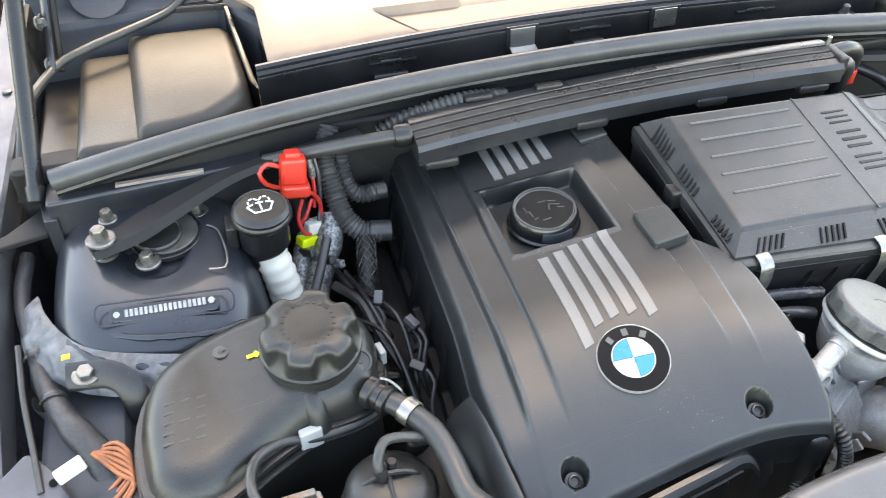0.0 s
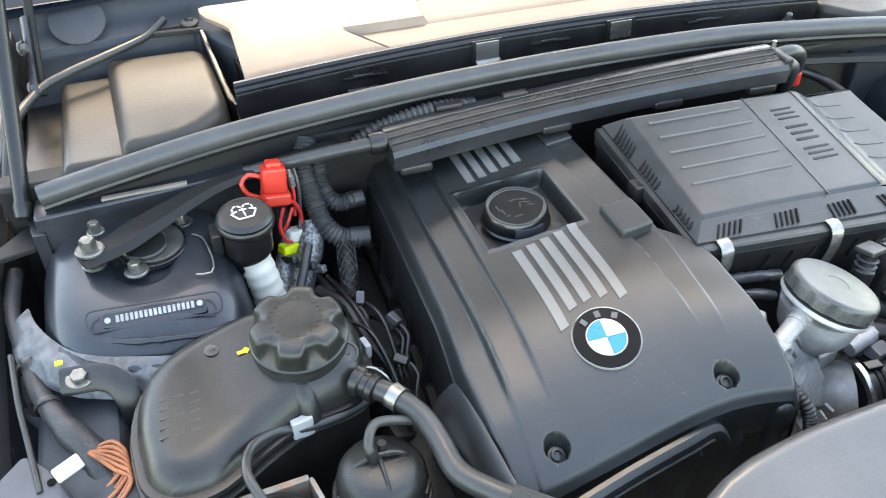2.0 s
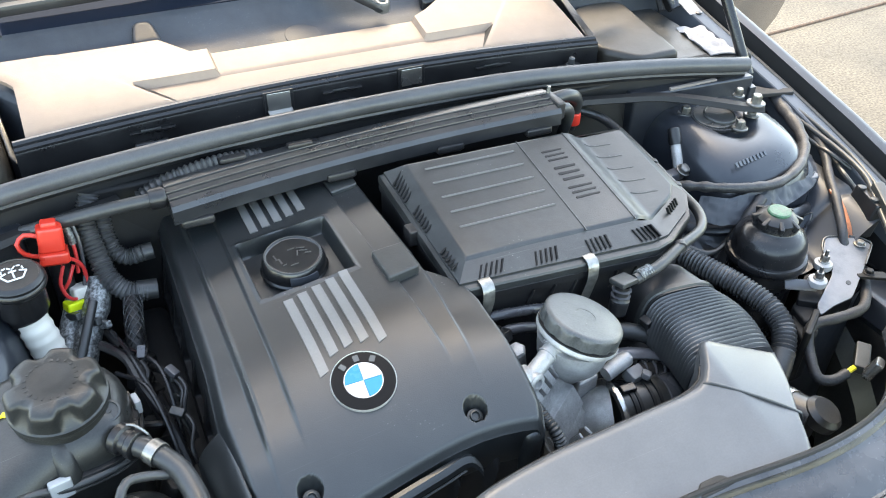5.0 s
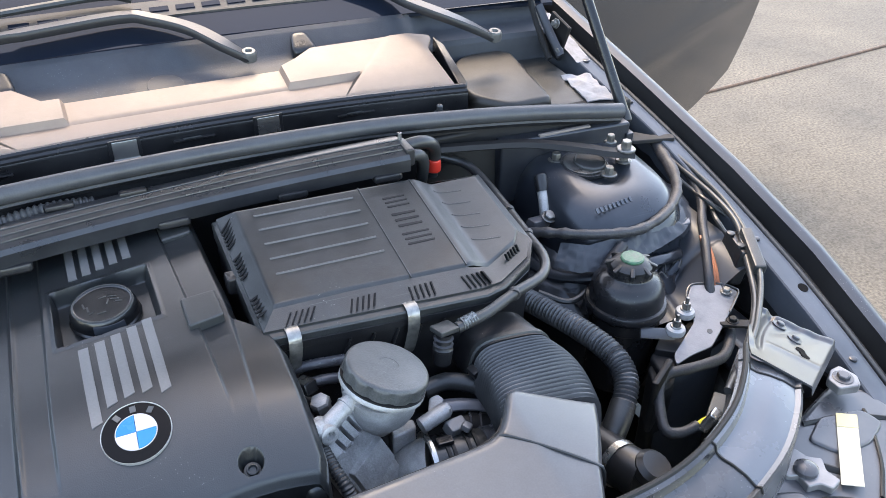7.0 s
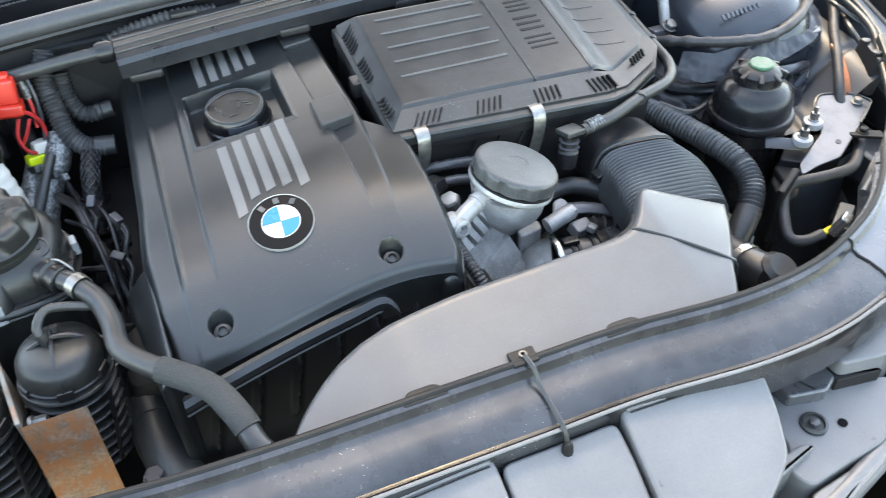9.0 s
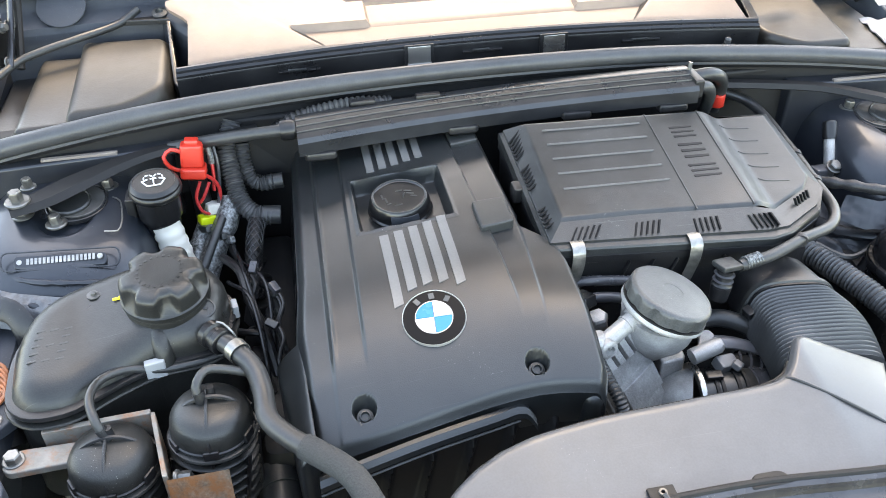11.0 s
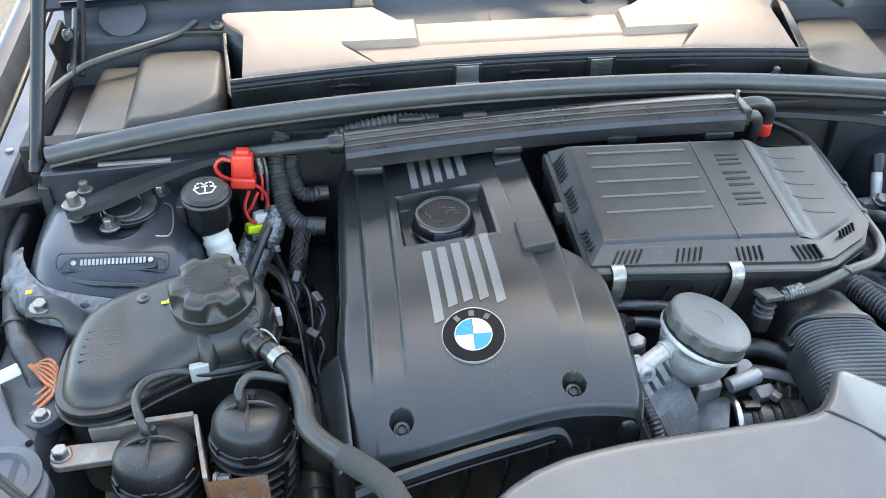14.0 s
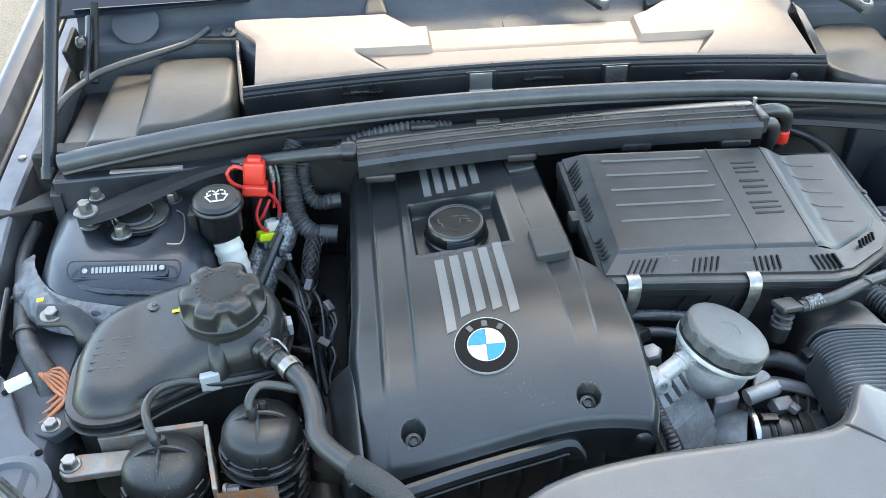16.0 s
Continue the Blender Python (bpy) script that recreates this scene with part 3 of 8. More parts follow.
    part("sealer_band", tube(mirror_x([(0.700, 0.700, 0.785), (0.676, 0.655, 0.800), (0.650, 0.622, 0.800), (0.615, 0.604, 0.797), (0.575, 0.597, 0.795)], s), 0.0032, 8, 0.005, squash=0.7, wobble=0.55), PAINT, tower)

# raised chassis mark on one tower, its characters as plain bars
bm = slab([(-0.629, 0.6460), (-0.524, 0.6405), (-0.5235, 0.6525), (-0.6285, 0.6580)], 0.800, lambda x, y: 0.8215 + 0.78 * (y - 0.6475), 0.005, 0.001)
plate = part("stamp_plate", bm, PAINT, car, "dark strip with a stamped chassis mark")
loop = rounded([(-0.643, 0.6440), (-0.509, 0.6370), (-0.5085, 0.6550), (-0.6425, 0.6615)], 0.008, 6)
part("stamp_border", tube([(p.x, p.y, 0.8222 + 0.78 * (p.y - 0.6475)) for p in loop + loop[:1]], 0.0011, 6, straight=True), SCUTTLE, plate)
for i in range(17):
    x = -0.6130 + 0.0047 * i
    y = 0.6495 - 0.0522 * (x + 0.577)
    part("stamp_bar", box(x, y, 0.8243, 0.0032, 0.0075, 0.001, 0.0004, (38, 0, -3)), STAMP, plate)
for x in (-0.6225, -0.5305):
    y = 0.6495 - 0.0522 * (x + 0.577)
    part("stamp_dot", lathe([(0.0036, 0), (0.003, 0.0012)], (x, y, 0.8240), (0, -0.6, 0.8), 12), STAMP, plate)
# the same on the other tower, paint over it
for i in range(9):
    part("stamp_bar", box(0.517 + 0.0082 * i, 0.6385 + 0.0012 * i, 0.8215, 0.0045, 0.008, 0.0030, 0.0004, (36, 0, 4)), SILVERPAINT, car)

# bulkhead behind the engine, and the well below everything, its shade put into near-black colour
bm = slab([(-0.72, 0.84), (0.72, 0.84), (0.72, 0.875), (-0.72, 0.875)], 0.40, 0.885, 0.01, 0.006)
part("bulkhead", bm, DEEP, car, "black plastic bulkhead partition")
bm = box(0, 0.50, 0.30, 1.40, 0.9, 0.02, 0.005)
part("undertray", bm, MESHBLACK, car, "near-black undertray, shade put into its colour")
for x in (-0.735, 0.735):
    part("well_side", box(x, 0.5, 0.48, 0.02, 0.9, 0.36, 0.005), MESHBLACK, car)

# slam panel: a broad pressed beam that sweeps back to the headlamps
BEAM = [(-0.66, 0.36, 0.79), (-0.60, 0.300, 0.80), (-0.52, 0.240, 0.80), (-0.43, 0.208, 0.80), (-0.34, 0.196, 0.80), (-0.23, 0.192, 0.80), (-0.10, 0.192, 0.80), (0.0, 0.192, 0.80),
        (0.10, 0.192, 0.80), (0.23, 0.183, 0.80), (0.33, 0.194, 0.80), (0.42, 0.230, 0.80), (0.48, 0.273, 0.799), (0.525, 0.318, 0.795)]
path = spline(BEAM, 0.012)
PROF = [(0.020, -0.055), (0.016, 0.000), (0.010, 0.0035), (0.004, 0.001), (0.001, -0.008), (-0.006, -0.0115), (-0.018, -0.0125), (-0.032, -0.0165), (-0.044, -0.0235), (-0.049, -0.021), (-0.052, -0.028), (-0.054, -0.075)]
rings = []
for i, p in enumerate(path):
    t = (path[min(i + 1, len(path) - 1)] - path[max(i - 1, 0)]).normalized()
    nrm = Vector((-t.y, t.x, 0)).normalized()
    wide = 1 + (0.45 if p.x < 0 else 0.22) * ease(0.30, 0.55, abs(p.x))
    rings.append([p + nrm * (a if a > 0 else a * wide) + Vector((0, 0, b)) for a, b in PROF])
# same pressing as the beam; its brighter reflection is put into the colour
corner = [r for r, p in zip(rings, path) if p.x > 0.366]
rings = [r for r, p in zip(rings, path) if p.x <= 0.382]
cw = part("slam_panel_corner", loft([[v + Vector((0, 0, 0.0006)) for v in r] for r in corner], caps=False, closed=False), CORNER, car, "corner pressing of the slam panel, sky reflection put into its paler grey", smooth=35)
for r in (min(corner, key=lambda q: abs(q[1].x - 0.375)), corner[-3]):
    part("joint_line", tube([v + Vector((0, 0, 0.001)) for v in r[1:11]], 0.0014, 6, straight=True), DEEP, cw)
beam = part("slam_panel", loft(rings, caps=False, closed=False), BEAMPAINT, car, "glossy black pressed slam panel with specks of dirt", smooth=35)
# pale bead paints the highlight that runs along the panel's front edge
part("edge_highlight", tube([p[10] + Vector((0, 0, 0.006)) for p in rings[::3]], 0.0019, 8, 0.02), PANEL, beam, "pale bead, the front edge's highlight put into colour")
part("beam_lip", tube([(p[0], p[1] - 0.004 + 0.016, p[2] + 0.003) for p in BEAM], 0.0035, 8, 0.012), DEEP, beam)

# ---- engine cover ----
CY1 = 0.90
FOLD = [(-0.312, 0.336), (-0.25, 0.3415), (-0.20, 0.3465), (-0.155, 0.3512), (-0.12, 0.3545), (-0.095, 0.3555), (-0.072, 0.3553), (-0.05, 0.3532), (-0.03, 0.3498), (-0.015, 0.3465), (-0.006, 0.3425), (0.000, 0.3375), (0.008, 0.330)]
cover = thing("engine_cover", "large charcoal moulded plastic engine cover with silver slats", "engine cover", (-0.16, 0.6, 0.75))
LEFT = [(0.335, -0.306), (0.47, -0.312), (0.55, -0.305), (0.90, -0.295)]
RIGHT = [(0.335, -0.006), (0.36, 0.003), (0.50, 0.006), (0.535, 0.000), (0.57, -0.030), (0.90, -0.036)]


def cover_z(x, y):
    z = 0.850 + 0.10 * (x + 0.164)
    if y < 0.545:
        z -= 0.058 * ((0.545 - y) / 0.20) ** 2.2
    z -= 0.009 * (1 - ease(cover_front(x), cover_front(x) + 0.009, y)) ** 2
    fade = ease(0.40, 0.475, y)
    xl = -0.231 - 0.010 * (1 - (y - 0.4) / 0.45)
    z -= fade * 0.0055 * (1 - ease(xl - 0.0015, xl + 0.0015, x))
    xk = -0.269 - 0.006 * (1 - (y - 0.4) / 0.45)
    z -= (0.25 + 0.75 * ease(0.39, 0.44, y)) * 0.005 * (1 - ease(xk - 0.003, xk + 0.001, x))
    z += 0.0030 * fade * math.exp(-((x - xk - 0.002) / 0.0022) ** 2)
    if x < xk:
        z -= 0.10 * (xk - x)
    edge_l = lerp(LEFT, y)
    z -= 0.018 * (1 - ease(edge_l, edge_l + 0.014, x)) ** 2
    xr = -0.086 + 0.016 * (0.85 - y) / 0.45
    fr = ease(0.42, 0.50, y)
    z -= fr * 0.006 * ease(xr - 0.001, xr + 0.002, x)
    xs = -0.037 - 0.012 * (0.6 - y) / 0.2
    if y < 0.60:
        z -= 0.004 * ease(xs - 0.001, xs + 0.002, x) * ease(0.40, 0.50, y)
        if x > xs:
            z -= 0.12 * (x - xs) * ease(0.36, 0.48, y)
    edge_r = lerp(RIGHT, y)
    z -= 0.016 * (1 - ease(edge_r, edge_r - 0.012, x)) ** 2
    # the well round the filler cap
    wx, wy = abs(x + 0.166) - 0.057, abs(y - 0.658) - 0.056
    well = (1 - ease(-0.005, 0.0005, wx)) * (1 - ease(-0.005, 0.0005, wy))
    z -= 0.020 * well
    # low raised lip round the well
    z += 0.0022 * (1 - well) * (1 - ease(0.0, 0.006, max(wx, wy)))
    # counterbores of the two fixing screws
    for sx, sy in ((-0.250, 0.369), (-0.069, 0.377)):
        d = math.hypot(x - sx, y - sy)
        z -= 0.016 * (1 - ease(0.0095, 0.0125, d))
    return z


def cover_front(x):
    return lerp(FOLD, x) - 0.0035


def cover_top(u, v):
    y = 0.35 + (CY1 - 0.35) * v
    for _ in range(3):
        x = lerp(LEFT, y) + (lerp(RIGHT, y) - lerp(LEFT, y)) * u
        y = cover_front(x) + (CY1 - cover_front(x)) * v
    return (x, y, cover_z(x, y))


shell = sheet(230, 300, cover_top)


# skirts
def skirt(u, v):
    if u < 1:
        p, out, drop = Vector(cover_top(0, 1 - u)), Vector((-0.004, 0, 0)), 0.075
    elif u < 2:
        p, out = Vector(cover_top(u - 1, 0)), Vector((0, 0.006, 0))
        drop = 0.022 + 0.030 * ease(-0.13, -0.085, p.x)
    else:
        p, out, drop = Vector(cover_top(1, u - 2)), Vector((0.004, 0, 0)), 0.075
    return p + out * v - Vector((0, 0, drop * v))


sheet(90, 4, lambda u, v: skirt(u * 0.9999, v), bm=shell)
sheet(90, 4, lambda u, v: skirt(2 + u * 0.9999, v), bm=shell)
part("shell", shell, COVER, cover, smooth=60)
part("front_skirt", sheet(60, 4, lambda u, v: skirt(1 + u * 0.9999, v) - Vector((0, 0, 0.0003))), COVER, cover, "dark rolled front edge")
# corner wing of the cover, low and flared
bm = slab([(-0.338, 0.478), (-0.306, 0.478), (-0.300, 0.330), (-0.318, 0.318)], 0.60, lambda x, y: 0.802 + 0.06 * (y - 0.45) + 1.1 * (x + 0.306), 0.012, 0.004)
part("corner_wing", bm, COVER, cover)
# sloping left flank with shallow moulded pockets over the coils
def flank(u, v):
    y = 0.478 + 0.42 * u
    x0 = lerp(LEFT, y) + 0.004
    z0 = cover_z(x0 + 0.004, y) - 0.010
    d = 0.0
    q = ((y - 0.50) / 0.066) % 1.0
    if 0.50 < y < 0.896:
        d = ease(0.06, 0.14, q) * (1 - ease(0.80, 0.88, q)) * ease(0.22, 0.30, v) * (1 - ease(0.86, 0.93, v))
    return (x0 - 0.016 * v + 0.010 * d, y, z0 - 0.110 * v - 0.004 * d)


# same plastic as the shell; the flank's shade is put into a darker colour
part("flank", sheet(150, 24, flank), DEEP, cover, "smooth sloping flank with shallow pockets, shade put into its colour", smooth=50)
# front apron below the lip, with slanting ribs
def apron_front(u, v):
    x = -0.305 + 0.30 * u
    rib = max(0.0, math.cos(2 * math.pi * (x + 0.30 * v * 0.16) / 0.044)) ** 6 * ease(0.12, 0.2, v) * (1 - ease(0.5, 0.6, v))
    return (x, cover_front(x) + 0.010 - 0.020 * v - 0.010 * rib, 0.762 + 0.030 * u - 0.20 * v)


part("front_apron", sheet(130, 30, apron_front), DEEP, cover, "black ribbed apron under the lip")
LIPP = spline([(-0.302, 0.312, 0.771), (-0.26, 0.320, 0.777), (-0.19, 0.334, 0.783), (-0.12, 0.346, 0.787), (-0.094, 0.351, 0.788), (-0.083, 0.350, 0.783), (-0.076, 0.345, 0.772)], 0.006)
bm = loft([[p + Vector(q) for q in ((0, 0.004, -0.002), (0, -0.001, -0.002), (0, -0.006, -0.007), (0, -0.007, -0.013), (0, 0.004, -0.013))] for p in LIPP])
part("front_lip", bm, COVER, cover, "raised lip along the front of the cover", smooth=35)
part("lip_line", tube([p + Vector((0, -0.008, -0.016)) for p in LIPP[:-4]], 0.0014, 6, straight=True), DULL, cover)
part("front_post", lathe([(0.0125, -0.05), (0.0130, 0.0), (0.0130, 0.036), (0.0115, 0.043), (0.0070, 0.048), (0.001, 0.049)], (-0.014, 0.3525, 0.744), (0.03, -0.06, 1), 24), COVER, cover, "round moulded post at the front corner")
part("post_stub", tube([(-0.014, 0.352, 0.742), (-0.015, 0.349, 0.725), (-0.017, 0.345, 0.705)], 0.0085, 12, ribs=0.0009, pitch=0.005), DULL, cover)
# raised pads
for (x0, x1, y0, y1), h in (((-0.086, -0.046, 0.557, 0.612), 0.0200), ((-0.082, -0.043, 0.758, 0.815), 0.014)):
    bm = slab([(x0, y0), (x1, y0 + 0.004), (x1, y1), (x0, y1)], 0.83, lambda x, y, h=h: 0.8465 + h + 0.06 * (x + 0.06), 0.004, 0.0025)
    part("pad", bm, DULL, cover, "dull grey raised grip pad", smooth=50)
# silver slats, the front set cut round the emblem
for i in range(5):
    x = -0.1975 + 0.0178 * i
    y0 = {0: 0.467, 1: 0.486, 2: 0.490, 3: 0.489, 4: 0.481}[i]
    y1 = 0.587 + 0.0035 * i
    bm = sheet(3, 16, lambda u, v, x=x, y0=y0, y1=y1: (x - 0.0054 + 0.0108 * u, y0 + (y1 - y0) * v + 0.004 * (u - 0.5) * (1 - v), cover_z(-0.17, y0 + (y1 - y0) * v) + 0.10 * (x + 0.0108 * (u - 0.5) + 0.17) + 0.0012), 0.003)
    part("slat", bm, STRIPE, cover, "brushed silver slat", smooth=20)
for i in range(5):
    x = -0.1945 + 0.0166 * i
    bm = sheet(3, 6, lambda u, v, x=x, i=i: (x - 0.0050 + 0.0100 * u, 0.7285 + 0.0035 * i + 0.115 * v, 0.850 + 0.10 * (x + 0.01 * (u - 0.5) + 0.164) + 0.0012), 0.003)
    part("slat", bm, STRIPE, cover, "brushed silver slat", smooth=20)
# fixing screws
for x, y in ((-0.250, 0.369), (-0.069, 0.377)):
    z = cover_z(x, y) + 0.002
    bm = lathe([(0.0085, 0), (0.0085, 0.0025), (0.0062, 0.003), (0.0058, 0.006), (0.0045, 0.0065), (0.0035, 0.003), (0.0005, 0.003)], (x, y, z), (0, -0.42, 0.9), 18)
    part("fixing_screw", bm, DULL, cover)
    # near-black ring that paints the shade inside the counterbore
    part("recess_shade_ring", lathe([(0.0135, -0.002), (0.0135, 0.0012), (0.0125, 0.0016), (0.0088, 0.0004), (0.0086, -0.002)], (x, y + 0.0025, z - 0.0006), (0, -0.42, 0.9), 24, ring=True), DEEP, cover)

# round emblem, quartered, on the cover
em = thing("emblem", "round quartered blue and white badge in a black ring", "badge", (-0.164, 0.444, 0.838))
EA = Vector((-0.09, -0.27, 0.95)).normalized()
EC = Vector((-0.164, 0.444, cover_z(-0.164, 0.444) + 0.0012))
part("rim", lathe([(0.0320, -0.004), (0.0343, -0.004), (0.0343, 0.0006), (0.0339, 0.0012), (0.0334, 0.0008), (0.0328, -0.002)], EC, EA, 64, ring=True), CHROME, em)
part("ring", lathe([(0.0331, -0.006), (0.0331, 0.0004), (0.0205, 0.0008), (0.0200, -0.004)], EC, EA, 64, ring=True), BLACK, em)
rotm = Matrix.Translation(EC) @ Vector((0, 0, 1)).rotation_difference(EA).to_matrix().to_4x4() @ Matrix.Rotation(radians(-4), 4, "Z")
for q in range(4):
    bm = bmesh.new()
    rings = []
    for z, r in ((-0.003, 0.0196), (0.0010, 0.0196), (0.0015, 0.0190)):
        g = 0.0003
        ring = [Vector((g, g, z))] + [Vector((max(g, r * math.cos(a)), max(g, r * math.sin(a)), z)) for a in np.linspace(0, math.pi / 2, 13)]
        rings.append([rotm @ Matrix.Rotation(radians(90 * q), 4, "Z") @ p for p in ring])
    part("quarter", loft(rings, bm), WHITE if q % 2 == 0 else BLUE, em, "white quarter" if q % 2 == 0 else "bright blue quarter", smooth=20)
part("inner_rim", lathe([(0.0196, 0.000), (0.0203, 0.000), (0.0203, 0.0014), (0.0196, 0.0014)], EC, EA, 48, ring=True), CHROME, em)
for a in (128, 90, 52):
    v = rotm @ Vector((0.0264 * math.cos(radians(a)), 0.0264 * math.sin(radians(a)), 0.0012))
    part("relief_bar", box(v.x, v.y, v.z, 0.006, 0.0072, 0.0008, 0.0003, (17, -5, a - 90)), LETTER, em)

# oil filler cap
cap = thing("oil_filler_cap", "squat black oil filler cap with a finger notch", "filler cap", (-0.163, 0.655, 0.838))
def cap_wave(a, r, h):
    return r * (1 + 0.014 * math.cos(4 * (a + 0.1)))
CAPC, CAPA = Vector((-0.1665, 0.658, 0.832)), Vector((-0.05, -0.06, 1)).normalized()
part("cap_body", lathe([(0.034, -0.004), (0.0400, 0.000), (0.0405, 0.003), (0.0385, 0.005), (0.0385, 0.012), (0.0372, 0.0170), (0.0354, 0.0212), (0.0342, 0.0222), (0.0328, 0.0222), (0.0318, 0.0210), (0.0300, 0.0205), (0.010, 0.0205), (0.001, 0.0205)],
     CAPC, CAPA, 72, wave=cap_wave), CAPBLACK, cap, smooth=35)
part("cap_ring", lathe([(0.0348, 0.0216), (0.0346, 0.0226), (0.0334, 0.0230), (0.0326, 0.0226), (0.0326, 0.0216)], CAPC, CAPA, 64, ring=True), DULL, cap)
bm = loft([[CAPC + CAPA * h + Vector((0.0385 * math.sin(a) * k, -0.0385 * math.cos(a) * k, 0)) for a in np.linspace(-0.42, 0.50, 12)] for h, k in ((0.004, 1.035), (0.010, 1.032), (0.0150, 1.01), (0.0150, 0.96))], closed=False, caps=False)
part("finger_notch", bm, SCUTTLE, cap, "smooth scooped finger notch")
mcap = Matrix.Translation(CAPC + CAPA * 0.0206) @ Vector((0, 0, 1)).rotation_difference(CAPA).to_matrix().to_4x4()
for x, y, w, h, r in ((-0.021, 0.004, 0.002, 0.010, 8), (-0.017, -0.004, 0.002, 0.010, 8), (-0.019, 0.000, 0.005, 0.0015, 8), (-0.014, -0.012, 0.005, 0.0015, 20), (0.012, 0.010, 0.010, 0.0016, -18), (0.014, 0.004, 0.010, 0.0016, -18), (0.006, 0.002, 0.0016, 0.010, -18), (0.018, -0.002, 0.008, 0.0016, -18), (0.001, 0.012, 0.009, 0.0016, 4), (-0.003, -0.016, 0.010, 0.0016, 6)):
    v = mcap @ Vector((x, y, 0.0))
    part("relief_bar", box(v.x, v.y, v.z, w, h, 0.0014, 0.0003, (3, -3, r)), DULL, cap)

# ---- air filter box ----
air = thing("air_filter_box", "black plastic air filter housing with a ribbed lid and steel clips", "air filter box", (0.18, 0.64, 0.75))


def lid_z(x, y):
    return 0.867 - 0.04 * (x - 0.008) + 0.18 * (y - 0.55) - 0.014 * ease(0.256, 0.292, x)


def rim_z(x, y):
    return 0.851 - 0.04 * (x + 0.017) + 0.10 * (y - 0.515)


LID_FRONT = [(0.007, 0.549), (0.10, 0.5505), (0.254, 0.547), (0.288, 0.554), (0.345, 0.585), (0.362, 0.606)]
LID_BACK = [(0.007, 0.727), (0.254, 0.730), (0.362, 0.732)]


def lid_top(u, v):
    x = 0.007 + 0.355 * u
    a, b = lerp(LID_FRONT, x), lerp(LID_BACK, x)
    y = a + (b - a) * v
    edge = min(x - 0.007, 0.362 - x, y - a, b - y)
    return (x, y, lid_z(x, y) - 0.003 * (1 - ease(0.0, 0.004, edge)) ** 2)


bm = sheet(120, 60, lid_top)
lid = part("lid", bm, BOXTOP, air, "dull black ribbed plastic lid with scuffs", smooth=50)


def lid_ring(k, d=0.0):
    """The lid's outline, k of the way down its skirt to the rim."""
    top = [(0.007, 0.727), (0.007, 0.549), (0.10, 0.5505), (0.254, 0.547), (0.288, 0.554), (0.345, 0.585), (0.362, 0.606), (0.362, 0.732)]
    low = [(-0.016, 0.752), (-0.017, 0.519), (0.08, 0.514), (0.262, 0.505), (0.290, 0.512), (0.345, 0.545), (0.372, 0.585), (0.378, 0.752)]
    out = []
    for (a, b), (c, e_) in zip(top, low):
        x, y = a + (c - a) * k, b + (e_ - b) * k
        z = (lid_z(a, b) - 0.003) * (1 - k) + rim_z(c, e_) * k
        out.append((x, y, z - d))
    return out


bm = loft([lid_ring(0.0), lid_ring(0.06), lid_ring(0.50), lid_ring(0.80), lid_ring(0.80, 0.003), lid_ring(1.0, 0.002), lid_ring(1.04, 0.004), lid_ring(1.04, 0.012), lid_ring(0.98, 0.013)], caps=False)
part("lid_skirt", bm, BOXTOP, lid, "sloping skirt of the lid with a stepped edge", smooth=25)
part("rim", loft([lid_ring(0.96, 0.0135), lid_ring(1.02, 0.0145), lid_ring(1.02, 0.024), lid_ring(0.95, 0.027)], caps=False), PLASTIC, air, smooth=25)
part("base", loft([lid_ring(0.93, 0.025), lid_ring(0.82, 0.18)], caps=False), PLASTIC, air)
for i in range(7):
    a, b = Vector(lid_ring(0.93)[2]), Vector(lid_ring(0.93)[3])
    p = a.lerp(b, i / 6)
    part("base_rib", box(p.x, p.y + 0.001, p.z - 0.040, 0.003, 0.008, 0.026, 0.001, (0, 20, 0)), PLASTIC, air)
for i in range(5):
    x0, x1, y0 = 0.030 - 0.001 * i, 0.1645, 0.708 - 0.0272 * i
    bm = tube([(x0 + (x1 - x0) * f, y0 + 0.002 * f, lid_z(x0 + (x1 - x0) * f, y0 + 0.002 * f) + 0.0002) for f in np.linspace(0, 1, 5)], 0.0015, 8, 0.02)
    part("rib", bm, BOXRIB, lid)
for i in range(5):
    x0, y0 = 0.279 + 0.0018 * i, 0.720 - 0.0262 * i
    pts = [(x0 + 0.004, y0 - 0.009), (x0 + 0.010, y0 - 0.0125), (x0 + 0.022, y0 - 0.0150), (x0 + 0.044, y0 - 0.0165)]
    part("rib", tube([(x, y, lid_z(x, y) - 0.0002) for x, y in pts], 0.0011, 8, 0.004), BOXTOP, lid)
for xa in (0.178, 0.2535):
    bm = tube([(xa, y, lid_z(xa, y) + 0.0001) for y in np.linspace(0.7275, 0.5475, 8)], 0.0010, 8, 0.03)
    part("crease", bm, BOXTOP, lid)
# relief mark on the lid as plain bars; dark colour stands in for sunken shade
for y, h, w in ((0.688, 0.026, 0.032), (0.651, 0.034, 0.034), (0.6135, 0.028, 0.038)):
    x = 0.2175
    for k in (-1, 0, 1):
        yk, hk = y + k * h * 0.34, h * 0.075
        part("relief_bar", slab([(x - w / 2, yk - hk), (x + w / 2, yk - hk + 0.001), (x + w / 2 + 0.001, yk + hk), (x - w / 2, yk + hk)], lambda a, b: lid_z(a, b) - 0.003, lambda a, b: lid_z(a, b) + 0.0006, 0.002, 0.0004), DEEP, lid, "dark bar, the shade of sunken lettering put into its colour")
